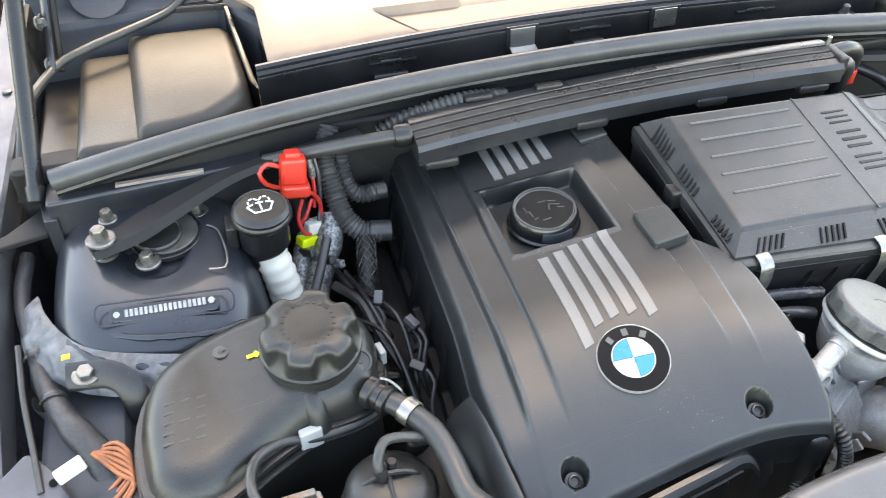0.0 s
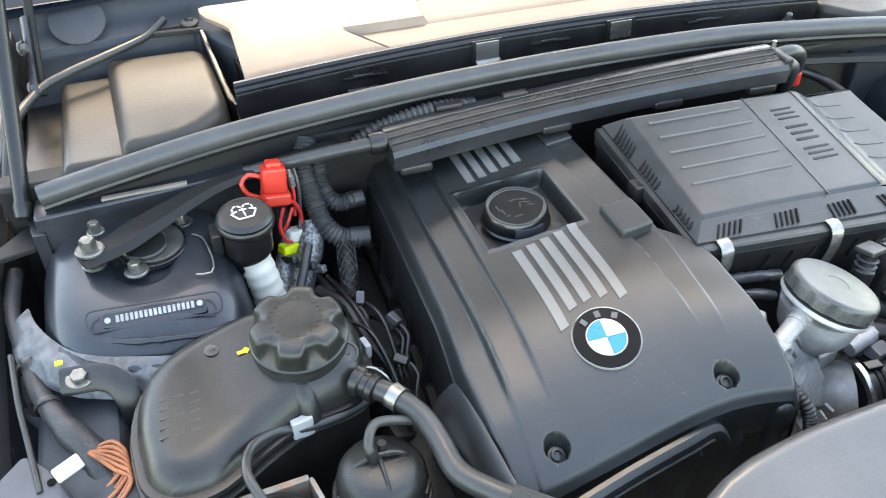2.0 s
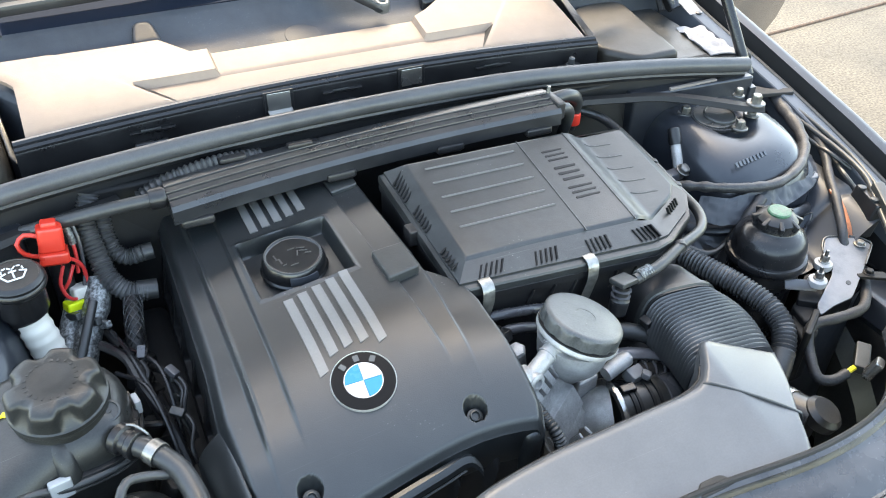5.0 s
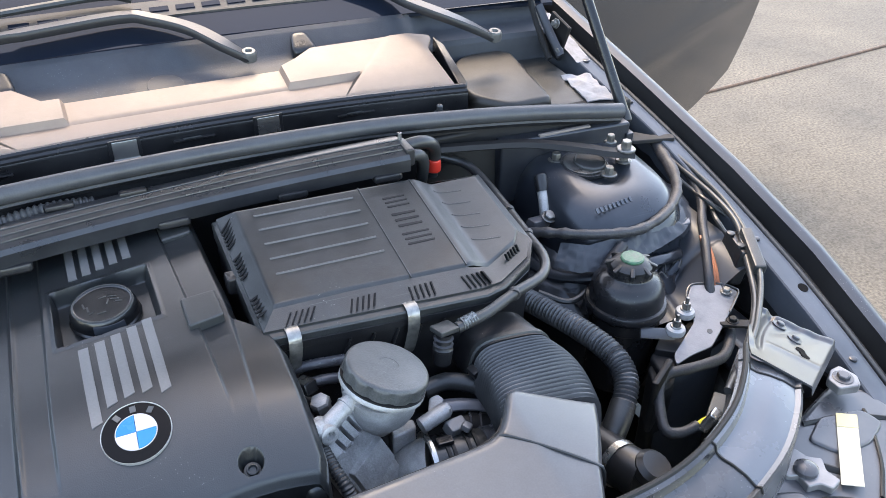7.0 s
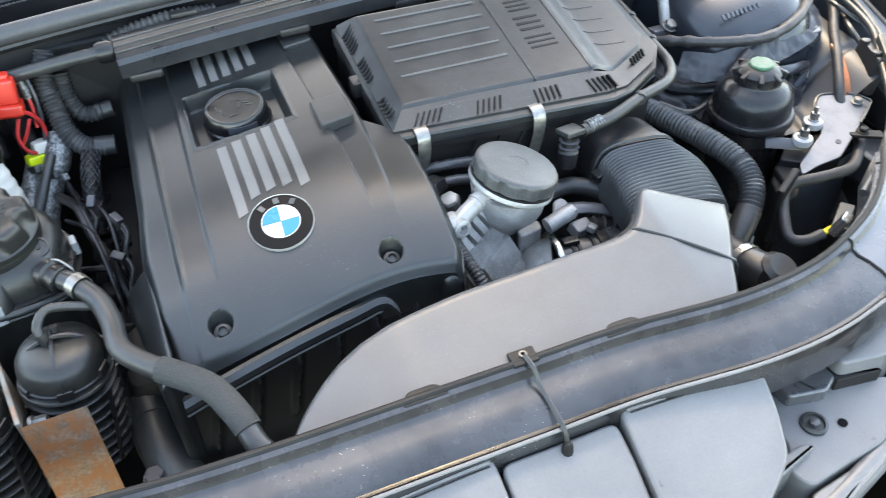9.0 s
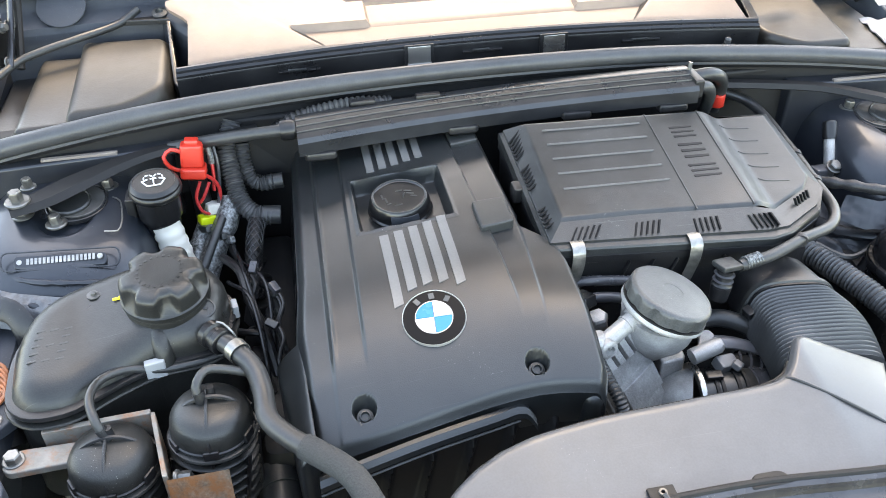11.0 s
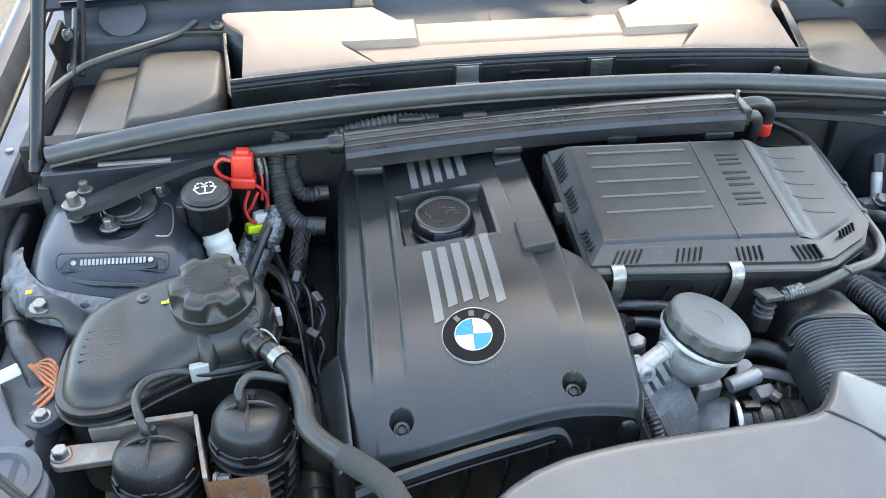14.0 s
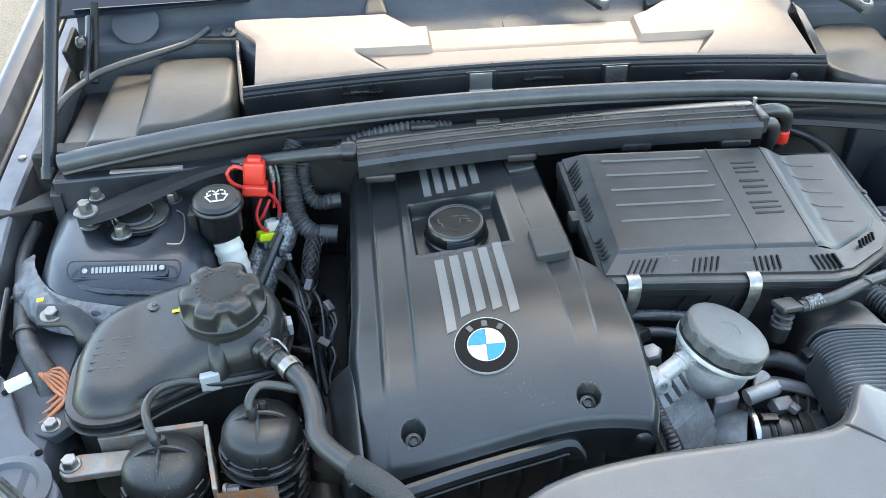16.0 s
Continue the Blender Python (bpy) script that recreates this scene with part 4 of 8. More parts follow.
# louvre groups on the flanks: near-black inlays paint the shade of open slots, with bars between
for gx, n in ((0.040, 5), (0.114, 5), (0.186, 5), (0.257, 5)):
    ring0, ring1 = lid_ring(0.26), lid_ring(0.72)
    k = 2 if gx < 0.10 else 3
    fr = (gx - ring0[k - 1][0]) / (ring0[k][0] - ring0[k - 1][0]) if gx < 0.25 else 1.0
    a, b = Vector(ring0[k - 1]).lerp(Vector(ring0[k]), fr), Vector(ring1[k - 1]).lerp(Vector(ring1[k]), fr)
    for j in range(n):
        off = Vector((-0.0155 + 0.0072 * j, -0.0006, 0.0006))
        bm = loft([[p + off + Vector((sx * 0.0010, 0, 0)) + q for sx in (-1, 1) for q in ((Vector((0, -0.001, 0.001)), Vector((0, 0.004, -0.003))) if sx < 0 else (Vector((0, 0.004, -0.003)), Vector((0, -0.001, 0.001))))] for p in (a, b)])
        part("louvre_slot", bm, BOXDARK, lid)
a, b = Vector(lid_ring(0.30)[4]), Vector(lid_ring(0.30)[5])
for j in range(5):
    p = a.lerp(b, 0.52 + 0.10 * j)
    part("louvre_slot", box(p.x + 0.001, p.y - 0.0015, p.z, 0.0026, 0.004, 0.018, 0.0008, (-32, 0, 30)), BOXDARK, lid)
for gy, n in ((0.700, 6), (0.638, 6), (0.568, 5)):
    for j in range(n):
        y = gy - 0.018 + 0.0072 * j
        a = Vector((0.0055, y + 0.006, lid_z(0.007, y) - 0.006))
        b = Vector((-0.0125, y - 0.004, rim_z(-0.016, y) + 0.006))
        part("louvre_slot", tube([a, a.lerp(b, 0.5), b], 0.0016, 6, straight=True), BOXDARK, lid)
# spring clips
for x, y, z in ((0.019, 0.526, 0.852), (0.162, 0.520, 0.846)):
    pts = [(x - 0.002, y + 0.008, z - 0.002), (x - 0.001, y + 0.002, z + 0.001), (x, y - 0.008, z), (x, y - 0.016, z - 0.006), (x - 0.001, y - 0.019, z - 0.022), (x - 0.003, y - 0.017, z - 0.040), (x - 0.006, y - 0.015, z - 0.058), (x - 0.008, y - 0.012, z - 0.066)]
    sp = spline(pts, 0.004)
    bm = sheet(3, len(sp) - 1, lambda u, v, sp=sp: sp[round(v * (len(sp) - 1))] + Vector(((u - 0.5) * 0.0155, 0, 0)), 0.0012)
    part("spring_clip", bm, CLIPSTEEL, air, "dull spring steel clip")
part("side_clip", box(-0.020, 0.640, 0.850, 0.014, 0.022, 0.024, 0.004), PLASTIC, air)


# plain remainder of the coupe behind the bay
def cabin(u, v):
    y = 1.36 + 3.05 * u
    half = 0.80 - 0.05 * ease(0.55, 1.0, u)
    roof = lerp([(1.36, 0.93), (1.90, 1.385), (2.5, 1.40), (3.1, 1.34), (3.75, 1.04), (4.41, 0.98)], y)
    belt = 0.93 + 0.03 * u
    a = v * 2 - 1
    if abs(a) > 0.62:
        q = (abs(a) - 0.62) / 0.38
        return (math.copysign(half + 0.04 * math.sin(math.pi * q), a), y, belt - (belt - 0.24) * q)
    q = abs(a) / 0.62
    return (math.copysign(half * (q if q < 0.7 else 0.7 + (q - 0.7)), a) * (0.80 + 0.20 * q ** 3), y, roof - (roof - belt) * q ** 4)


part("cabin_shell", sheet(60, 60, cabin), PAINT, car, "dark graphite painted cabin and flanks", smooth=60)
for s in (-1, 1):
    part("tyre", lathe([(0.20, -0.1), (0.29, -0.105), (0.315, -0.085), (0.318, 0.0), (0.315, 0.085), (0.29, 0.105), (0.20, 0.1)], (s * 0.75, 3.36, 0.318), (1, 0, 0), 40, ring=True), RUBBER, car)
part("bumper_side", sheet(20, 8, lambda u, v: (-0.12 - 0.60 * u, -0.06 + 0.20 * u - 0.06 * v + 0.03 * u * u, 0.640 - 0.30 * v ** 1.5 + 0.01 * u)), PAINT, car)


# ---- scuttle: cabin filter housing, seal, screen ----
hous = thing("cabin_filter_housing", "long filter housing before the windscreen, warm sheen put into its grey-brown colour", "filter housing", (0, 0.98, 0.90))


def housing_front(x):
    return 0.952 - 0.026 * (x / 0.42) ** 2


def housing_point(i, j):
    """Column i, row j of the lid: its columns follow the two slanting creases, its rows the step before the rear pads."""
    back = j >= 10
    y = 0.965 if not back else 1.03
    for _ in range(4):
        xl, xr = -0.231 - 0.972 * (y - 0.943), 0.252 + 0.875 * (y - 0.945)
        w = 0.019 * min(1.0, max(0.03, (y - 0.943) / 0.054))
        cuts = [-0.421 - 0.033 * ease(1.03, 1.078, y), xl, xl + 0.009, xl + 0.009 + w, -0.160, -0.155, 0.168, 0.173, xr - 0.009 - 0.7 * w, xr - 0.009, xr, 0.426 + 0.018 * ease(1.035, 1.07, y)]
        steps = (10, 2, 3, 6, 1, 14, 1, 6, 3, 2, 10)
        k, r = 0, i
        while k < 10 and r > steps[k]:
            r -= steps[k]
            k += 1
        x = cuts[k] + (cuts[k + 1] - cuts[k]) * r / steps[k]
        yf = housing_front(x)
        yb = 1.086 - 0.036 * ease(-0.212, -0.194, x) * (1 - ease(0.175, 0.235, x)) - 0.014 * ease(0.40, 0.45, x)
        y = yf + (1.0 - yf) * j / 9 if not back else 1.004 + (yb - 1.004) * (j - 10) / 8
    f = (cuts[k + 1] - x) / (cuts[k + 1] - cuts[k])
    deep = 0.012 * min(1.0, max(0.0, (y - yf) / (1.0 - yf)))
    mid = 0.010 if back and 4 < k < 7 else (0.0015 if back else deep)
    if k == 4 and back:
        mid = 0.0015 + 0.0085 * (1 - f)
    if k == 6 and back:
        mid = 0.0015 + 0.0085 * f
    d = {0: 0.0, 1: 0.0012 * (1 - f), 2: 0.0012 * f + mid * (1 - f), 8: mid * f + 0.0012 * (1 - f), 9: 0.0012 * f, 10: 0.0}.get(k, mid)
    if back and k in (2, 8):
        d = 0.0012
    z = 0.927 + 0.25 * (y - 0.930) - d - 0.004 * (1 - ease(0, 1.2, j)) - 0.002 * (i == 0) - 0.002 * (i == 58)
    return Vector((x, y, z))


part("top", sheet(58, 18, lambda u, v: housing_point(round(u * 58), round(v * 18)), 0.005), LID, hous, "lid with two angled creases, warm sheen put into its grey-brown colour", smooth=28)
# dark strip laid just above the steep face beside each crease
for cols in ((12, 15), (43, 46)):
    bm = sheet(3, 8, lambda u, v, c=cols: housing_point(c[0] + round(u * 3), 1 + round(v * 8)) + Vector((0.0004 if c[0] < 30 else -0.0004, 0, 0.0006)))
    part("crease_wedge", bm, PLASTIC if cols[0] < 30 else BOXLID, hous, "dark wedge beside the crease")
LIPROW = [(-0.437 + 0.876 * i / 60) for i in range(61)]
bm = loft([[Vector((x, housing_front(x) + a, 0.9335 - 0.16 * (0.952 - housing_front(x)) + b)) for a, b in ((0.004, -0.006), (0.0025, -0.001), (-0.002, -0.001), (-0.005, -0.004), (-0.005, -0.006), (-0.0085, -0.006), (-0.0115, -0.009), (-0.0120, -0.014), (0.004, -0.014))] for x in LIPROW])
part("front_lip", bm, GLOSS, hous, "black double lip along the front", smooth=25)
bm = loft([[Vector((x, housing_front(x) + a, 0.9335 - 0.16 * (0.952 - housing_front(x)) + b)) for a, b in ((0.0, -0.012), (-0.0125, -0.012), (-0.0135, -0.015), (-0.0150, -0.052), (0.0, -0.054))] for x in LIPROW])
part("front_wall", bm, PLASTIC, hous, "dark grey front wall below the lip", smooth=25)
part("body", slab([(-0.415, 0.945), (0.415, 0.945), (0.425, 1.045), (-0.425, 1.045)], 0.84, 0.913, 0.01, 0.002), PLASTIC, hous)
part("end_cheek", slab([(-0.446, 0.94), (-0.437, 0.925), (-0.452, 1.085), (-0.459, 1.085)], 0.85, lambda x, y: 0.897 + 0.25 * (y - 0.930), 0.004, 0.002), PLASTIC, hous)
part("end_cheek", slab([(0.437, 0.925), (0.456, 0.945), (0.466, 1.06), (0.456, 1.085)], 0.85, lambda x, y: 0.915 + 0.25 * (y - 0.930), 0.004, 0.002), PLASTIC, hous)
part("mount_ear", slab([(-0.452, 1.088), (-0.455, 1.128), (-0.478, 1.128), (-0.532, 1.096)], 0.928, 0.936, 0.006, 0.002), PLASTIC, hous)
part("ear_bush", lathe([(0.012, 0), (0.012, 0.006), (0.006, 0.008), (0.004, 0.004), (0.001, 0.004)], (-0.468, 1.106, 0.936), (0, -0.3, 1), 18), DULL, hous)
for x in (-0.0915, 0.115):
    yf = housing_front(x) - 0.0165
    part("spring_clip", box(x, yf, 0.9115, 0.034, 0.003, 0.026, 0.001, (-4, 0, 0)), STEEL, hous, "bright steel retaining clip")
    part("clip_frame", box(x, yf + 0.0015, 0.9105, 0.044, 0.003, 0.032, 0.001, (-4, 0, 0)), PLASTIC, hous)
    if x < 0:
        part("clip_foot", box(x, yf - 0.010, 0.8965, 0.036, 0.022, 0.002, 0.0008, (14, 0, 0)), STEEL, hous)
for x in (-0.268, 0.005, 0.252):
    yf = housing_front(x) - 0.016
    zc = 0.9335 - 0.16 * (0.952 - housing_front(x))
    part("catch", box(x, yf, zc - 0.024, 0.060, 0.006, 0.003, 0.001), PLASTIC, hous)
    part("catch_bar", box(x - 0.003, yf - 0.002, zc - 0.0215, 0.026, 0.004, 0.003, 0.001), DULL, hous)
    part("catch_tongue", box(x - 0.005, yf - 0.006, zc - 0.040, 0.044, 0.014, 0.008, 0.003, (-20, 0, 0)), PLASTIC, hous)
part("housing_screw", lathe([(0.008, 0), (0.008, 0.003), (0.005, 0.004), (0.005, 0.014), (0.003, 0.016)], (0.385, 0.905, 0.893), (0, -0.1, 1), 14), LETTER, hous)
part("screw_base", box(0.385, 0.905, 0.888, 0.04, 0.022, 0.012, 0.003), PLASTIC, hous)

seal = thing("bulkhead_seal", "round black rubber sealing bar across the bulkhead", "seal", (0, 0.84, 0.88))
SEALP = [(-0.672, 0.812, 0.886), (-0.60, 0.815, 0.898), (-0.48, 0.828, 0.910), (-0.369, 0.838, 0.916), (-0.2, 0.854, 0.918), (0.0, 0.860, 0.919), (0.217, 0.854, 0.918), (0.38, 0.840, 0.912), (0.52, 0.826, 0.902), (0.672, 0.808, 0.886)]
part("seal_tube", tube(SEALP, 0.0125, 16, 0.012), SEALRUB, seal, smooth=60)
part("seal_foot", tube([(x, y + 0.004, z - 0.016) for x, y, z in SEALP], 0.008, 8, 0.02), PLASTIC, seal)
# partition under the seal, seen below it
def partition(u, v):
    p = spline_at(u)
    return (p.x, p.y + 0.006 - 0.012 * v, p.z - 0.012 - 0.11 * v)


_sp = spline(SEALP, 0.02)


def spline_at(u):
    return _sp[min(len(_sp) - 1, round(u * (len(_sp) - 1)))]


part("partition", sheet(40, 4, partition, 0.003), DEEP, seal)
for x in (-0.19, -0.10, 0.04, 0.12, 0.20):
    part("loom_clip", box(x, 0.822, 0.902, 0.035, 0.012, 0.008, 0.003), PLASTIC, seal)

# wiring rail across the back of the engine
rail = thing("wiring_rail", "long black plastic cable duct with fine lengthwise ridges", "cable duct", (0, 0.775, 0.88))
def rail_z(x):
    return 0.898 + 0.020 * (x + 0.283) / 0.545
RAILP = [(-0.052, -0.022), (-0.052, -0.004), (-0.048, 0.002), (-0.038, 0.0045), (-0.037, 0.0020), (-0.035, 0.0020), (-0.034, 0.0055), (-0.026, 0.0070), (-0.025, 0.0045), (-0.023, 0.0045), (-0.022, 0.0078), (-0.014, 0.0090), (-0.013, 0.0065), (-0.011, 0.0065), (-0.010, 0.0095), (-0.003, 0.010), (0.006, 0.008), (0.010, 0.002), (0.010, -0.022)]
rings = []
for i in range(41):
    x = -0.283 + 0.550 * i / 40
    bow = 0.024 * (1 - ((x + 0.01) / 0.275) ** 2)
    rings.append([(x, 0.803 + bow + a, rail_z(x) - 0.008 - 0.25 * bow + b) for a, b in RAILP])
part("duct", loft(rings), DUCT, rail, smooth=25)
for x in (-0.255, -0.06, 0.10, 0.235):
    part("duct_foot", box(x, 0.757 + 0.024 * (1 - ((x + 0.01) / 0.275) ** 2), rail_z(x) - 0.036, 0.042, 0.020, 0.014, 0.005), PLASTIC, rail)
part("end_collar", lathe([(0.012, 0), (0.0135, 0.004), (0.0135, 0.016), (0.011, 0.020)], (-0.304, 0.783, 0.892), (1, 0, 0), 16), PLASTIC, rail)
part("cable_pipe", tube([(-0.30, 0.783, 0.892), (-0.345, 0.790, 0.887), (-0.40, 0.800, 0.878), (-0.45, 0.81, 0.868)], 0.0085, 12), RUBBER, rail)
part("end_fitting", box(0.270, 0.778, 0.905, 0.014, 0.044, 0.028, 0.004), PLASTIC, rail)
part("end_pin", lathe([(0.003, 0), (0.003, 0.012), (0.001, 0.013)], (0.268, 0.792, 0.918), (0, 0, 1), 10), STEEL, rail)
# vent hoses at the rail's end, with the red collar
vent = thing("vent_hose", "black rubber vent hose with a red collar", "hose", (0.31, 0.79, 0.86))
part("hose", tube([(0.272, 0.790, 0.908), (0.300, 0.792, 0.909), (0.322, 0.798, 0.898), (0.330, 0.806, 0.876), (0.328, 0.812, 0.84)], 0.010, 14), RUBBER, vent)
part("hose", tube([(0.272, 0.770, 0.902), (0.288, 0.772, 0.900), (0.300, 0.780, 0.882), (0.303, 0.795, 0.84)], 0.009, 14), RUBBER, vent)
part("collar", lathe([(0.0095, 0), (0.0115, 0.002), (0.0105, 0.018), (0.0095, 0.02)], (0.3285, 0.806, 0.850), (0.0, -0.1, 1), 18), RED, vent, "red collar")

# corrugated loom behind the rail
loom = thing("corrugated_loom", "black corrugated cable loom behind the duct", "cable loom", (-0.2, 0.83, 0.885))
part("sheath", tube([(-0.31, 0.830, 0.868), (-0.28, 0.828, 0.884), (-0.24, 0.828, 0.893), (-0.20, 0.832, 0.895), (-0.15, 0.838, 0.888)], 0.0095, 12, ribs=0.0016, pitch=0.0075), RUBBER, loom)

# box at one end of the scuttle
def scuttle_box(name, s, label):
    b = thing(name, label, "box", (s * 0.56, 0.98, 0.86))
    if s < 0:
        hi = [(-0.582, 0.842), (-0.502, 0.850), (-0.448, 0.905), (-0.450, 1.05), (-0.465, 1.075), (-0.588, 1.078)]
        lo = [(-0.650, 0.838), (-0.55, 0.840), (-0.50, 0.95), (-0.55, 1.07), (-0.650, 1.07)]
        part("lid", domed(hi, [0.012, 0.03, 0.03, 0.03, 0.02, 0.012], 0.862, lambda x, y: 0.912 + 0.03 * (y - 0.9), 0.024, 0.017, 50, 50), BOXLID, b, smooth=60)
        part("side_lid", domed(lo, 0.014, 0.85, lambda x, y: 0.897, 0.020, 0.014, 40, 40), BOXLID, b, smooth=60)
        part("tray", slab([(-0.70, 0.835), (-0.44, 0.84), (-0.44, 1.09), (-0.70, 1.09)], 0.80, 0.862, 0.02, 0.005), PLASTIC, b)
    else:
        hi = [(0.572, 0.862), (0.490, 0.862), (0.449, 0.919), (0.453, 0.969), (0.482, 1.060), (0.514, 1.093), (0.592, 1.105), (0.614, 1.072)]
        lo = [(0.668, 0.856), (0.570, 0.868), (0.62, 1.11), (0.690, 1.088), (0.682, 0.955)]
        part("lid", domed(hi, [0.010, 0.02, 0.02, 0.02, 0.02, 0.02, 0.02, 0.012], 0.858, lambda x, y: 0.907, 0.014, 0.010, 50, 50), BOXLID, b, smooth=60)
        part("side_lid", slab(lo, 0.85, 0.884, 0.008, 0.006, flare=0.004), DULL, b, smooth=60)
        part("tray", slab([(0.44, 0.845), (0.69, 0.845), (0.71, 1.10), (0.46, 1.10)], 0.80, 0.860, 0.02, 0.005), PLASTIC, b)
        def flap(u, v):
            x, y = 0.640 + 0.055 * u + 0.022 * v, 0.860 + 0.118 * v - 0.012 * u
            return (x, y, 0.889 + 0.006 * noise.noise(Vector((x, y, 0)) * 45) - 0.004 * u)
        part("liner_flap", sheet(24, 30, flap, 0.002), LINER, b, "torn pale grey liner flap", smooth=60)
    return b


scuttle_box("fuse_box", -1, "worn black-brown plastic fuse box with a stepped lid")
scuttle_box("control_unit_box", 1, "dark plastic control unit box with an angled lid")
part("drain_hose", tube([(-0.722, 0.860, 0.83), (-0.714, 0.900, 0.872), (-0.700, 0.945, 0.905), (-0.668, 1.006, 0.918), (-0.632, 1.030, 0.925), (-0.586, 1.055, 0.929), (-0.531, 1.092, 0.932), (-0.50, 1.115, 0.945)], 0.0055, 12), RUBBER, car)
# scuttle panel and screen
def scuttle(u, v):
    x = -0.70 + 1.40 * u
    prof = [(1.01, 0.84), (1.03, 0.925), (1.05, 0.935), (1.10, 0.948), (1.135, 0.978), (1.145, 0.984)]
    t = v * (len(prof) - 1)
    i = min(int(t), len(prof) - 2)
    f = t - i
    y = prof[i][0] + (prof[i + 1][0] - prof[i][0]) * f
    z = prof[i][1] + (prof[i + 1][1] - prof[i][1]) * f
    side = ease(0.41, 0.47, abs(x))
    return (x, y - 0.03 * (x / 0.7) ** 2 + 0.095 * side * (1 - v) ** 0.7, z)


scut = part("scuttle_panel", sheet(60, 20, scuttle), SCUTTLE, car, "blue-grey plastic scuttle panel below the windscreen")
for x, y, r in ((-0.006, 1.075, 0.028), (-0.055, 1.08, 0.006), (-0.61, 1.128, 0.036)):
    part("scuttle_cap", lathe([(r, 0), (r, 0.0012), (r * 0.96, 0.0020), (0.001, 0.0020)], (x, y - (0.012 if r > 0.03 else 0), 0.941 if r < 0.03 else 0.958), (0, -0.25 if r < 0.03 else -0.8, 1), 32), SCUTTLE, scut)
for x in (-0.235, 0.225):
    part("panel_horn", slab([(x - 0.022, 1.085), (x + 0.022, 1.085), (x + 0.014, 1.125), (x - 0.014, 1.125)], 0.92, lambda xx, y: 0.965 + 0.5 * (y - 1.09), 0.012, 0.006), PLASTIC, scut)
def screen(u, v):
    x = -0.72 + 1.44 * u
    return (x * (1 - 0.08 * v), 1.146 - 0.03 * (x / 0.7) ** 2 + 0.75 * v, 0.986 + 0.42 * v - 0.01 * (x / 0.7) ** 2)


part("windscreen", sheet(30, 10, screen, 0.005), SCREEN, car, "dark glossy windscreen reflecting the sky")
for name, piv, pts in (("wiper", (0.127, 1.078, 0.956), [(0.127, 1.080, 0.966), (0.100, 1.088, 0.984), (0.055, 1.132, 1.006), (0.0, 1.162, 1.020), (-0.05, 1.172, 1.026), (-0.22, 1.158, 1.020), (-0.42, 1.150, 1.014)]),
                       ("wiper", (0.540, 1.015, 0.953), [(0.540, 1.018, 0.962), (0.505, 1.026, 0.982), (0.468, 1.050, 0.998), (0.43, 1.11, 1.008), (0.395, 1.165, 1.020), (0.28, 1.225, 1.048), (0.1, 1.25, 1.060)])):
    w = thing(name, "black windscreen wiper with a bent arm", "wiper", piv, "windscreen wipers")
    sp = spline(pts, 0.012)
    rings = []
    for i, p in enumerate(sp):
        t = (sp[min(i + 1, len(sp) - 1)] - sp[max(i - 1, 0)]).normalized()
        sd = Vector((-t.y, t.x, 0)).normalized() * (0.014 if i < len(sp) * 0.6 else 0.010)
        rings.append([p - sd, p - sd * 0.8 + Vector((0, 0, 0.006)), p + sd * 0.8 + Vector((0, 0, 0.006)), p + sd, p + sd * 0.8 - Vector((0, 0, 0.008)), p - sd * 0.8 - Vector((0, 0, 0.008))])
    part("arm", loft(rings), WIPERBLACK, w, smooth=50)
    part("blade", tube([(p[0] - 0.02, p[1] + 0.048, p[2] + 0.020) for p in pts[3:]], 0.006, 8), RUBBER, w)
    part("pivot_nut", lathe([(0.013, 0), (0.013, 0.012), (0.010, 0.016), (0.006, 0.016), (0.004, 0.012), (0.001, 0.012)], (piv[0] + 0.002, piv[1] + 0.002, piv[2] + 0.006), (0, -0.2, 1), 18), LETTER, w)

# black vent strip with slots along the foot of the screen
def strip_pt(x, d):
    return (x, 1.190 - 0.03 * (x / 0.7) ** 2 + d, 0.9865 + 0.56 * (0.044 + d) - 0.01 * (x / 0.7) ** 2 + 0.003)


strip = part("vent_strip", sheet(40, 3, lambda u, v: strip_pt(-0.55 + 1.0 * u, 0.030 * v), 0.004), RUBBER, car, "black slotted vent strip on the screen")
for i in range(22):
    x = -0.50 + 0.042 * i
    part("vent_slot", sheet(2, 1, lambda u, v, x=x: (strip_pt(x + 0.030 * u, 0.008 + 0.008 * v)[0], strip_pt(x, 0.008 + 0.008 * v)[1], strip_pt(x, 0.008 + 0.008 * v)[2] + 0.002), 0.002), SCREEN, strip)

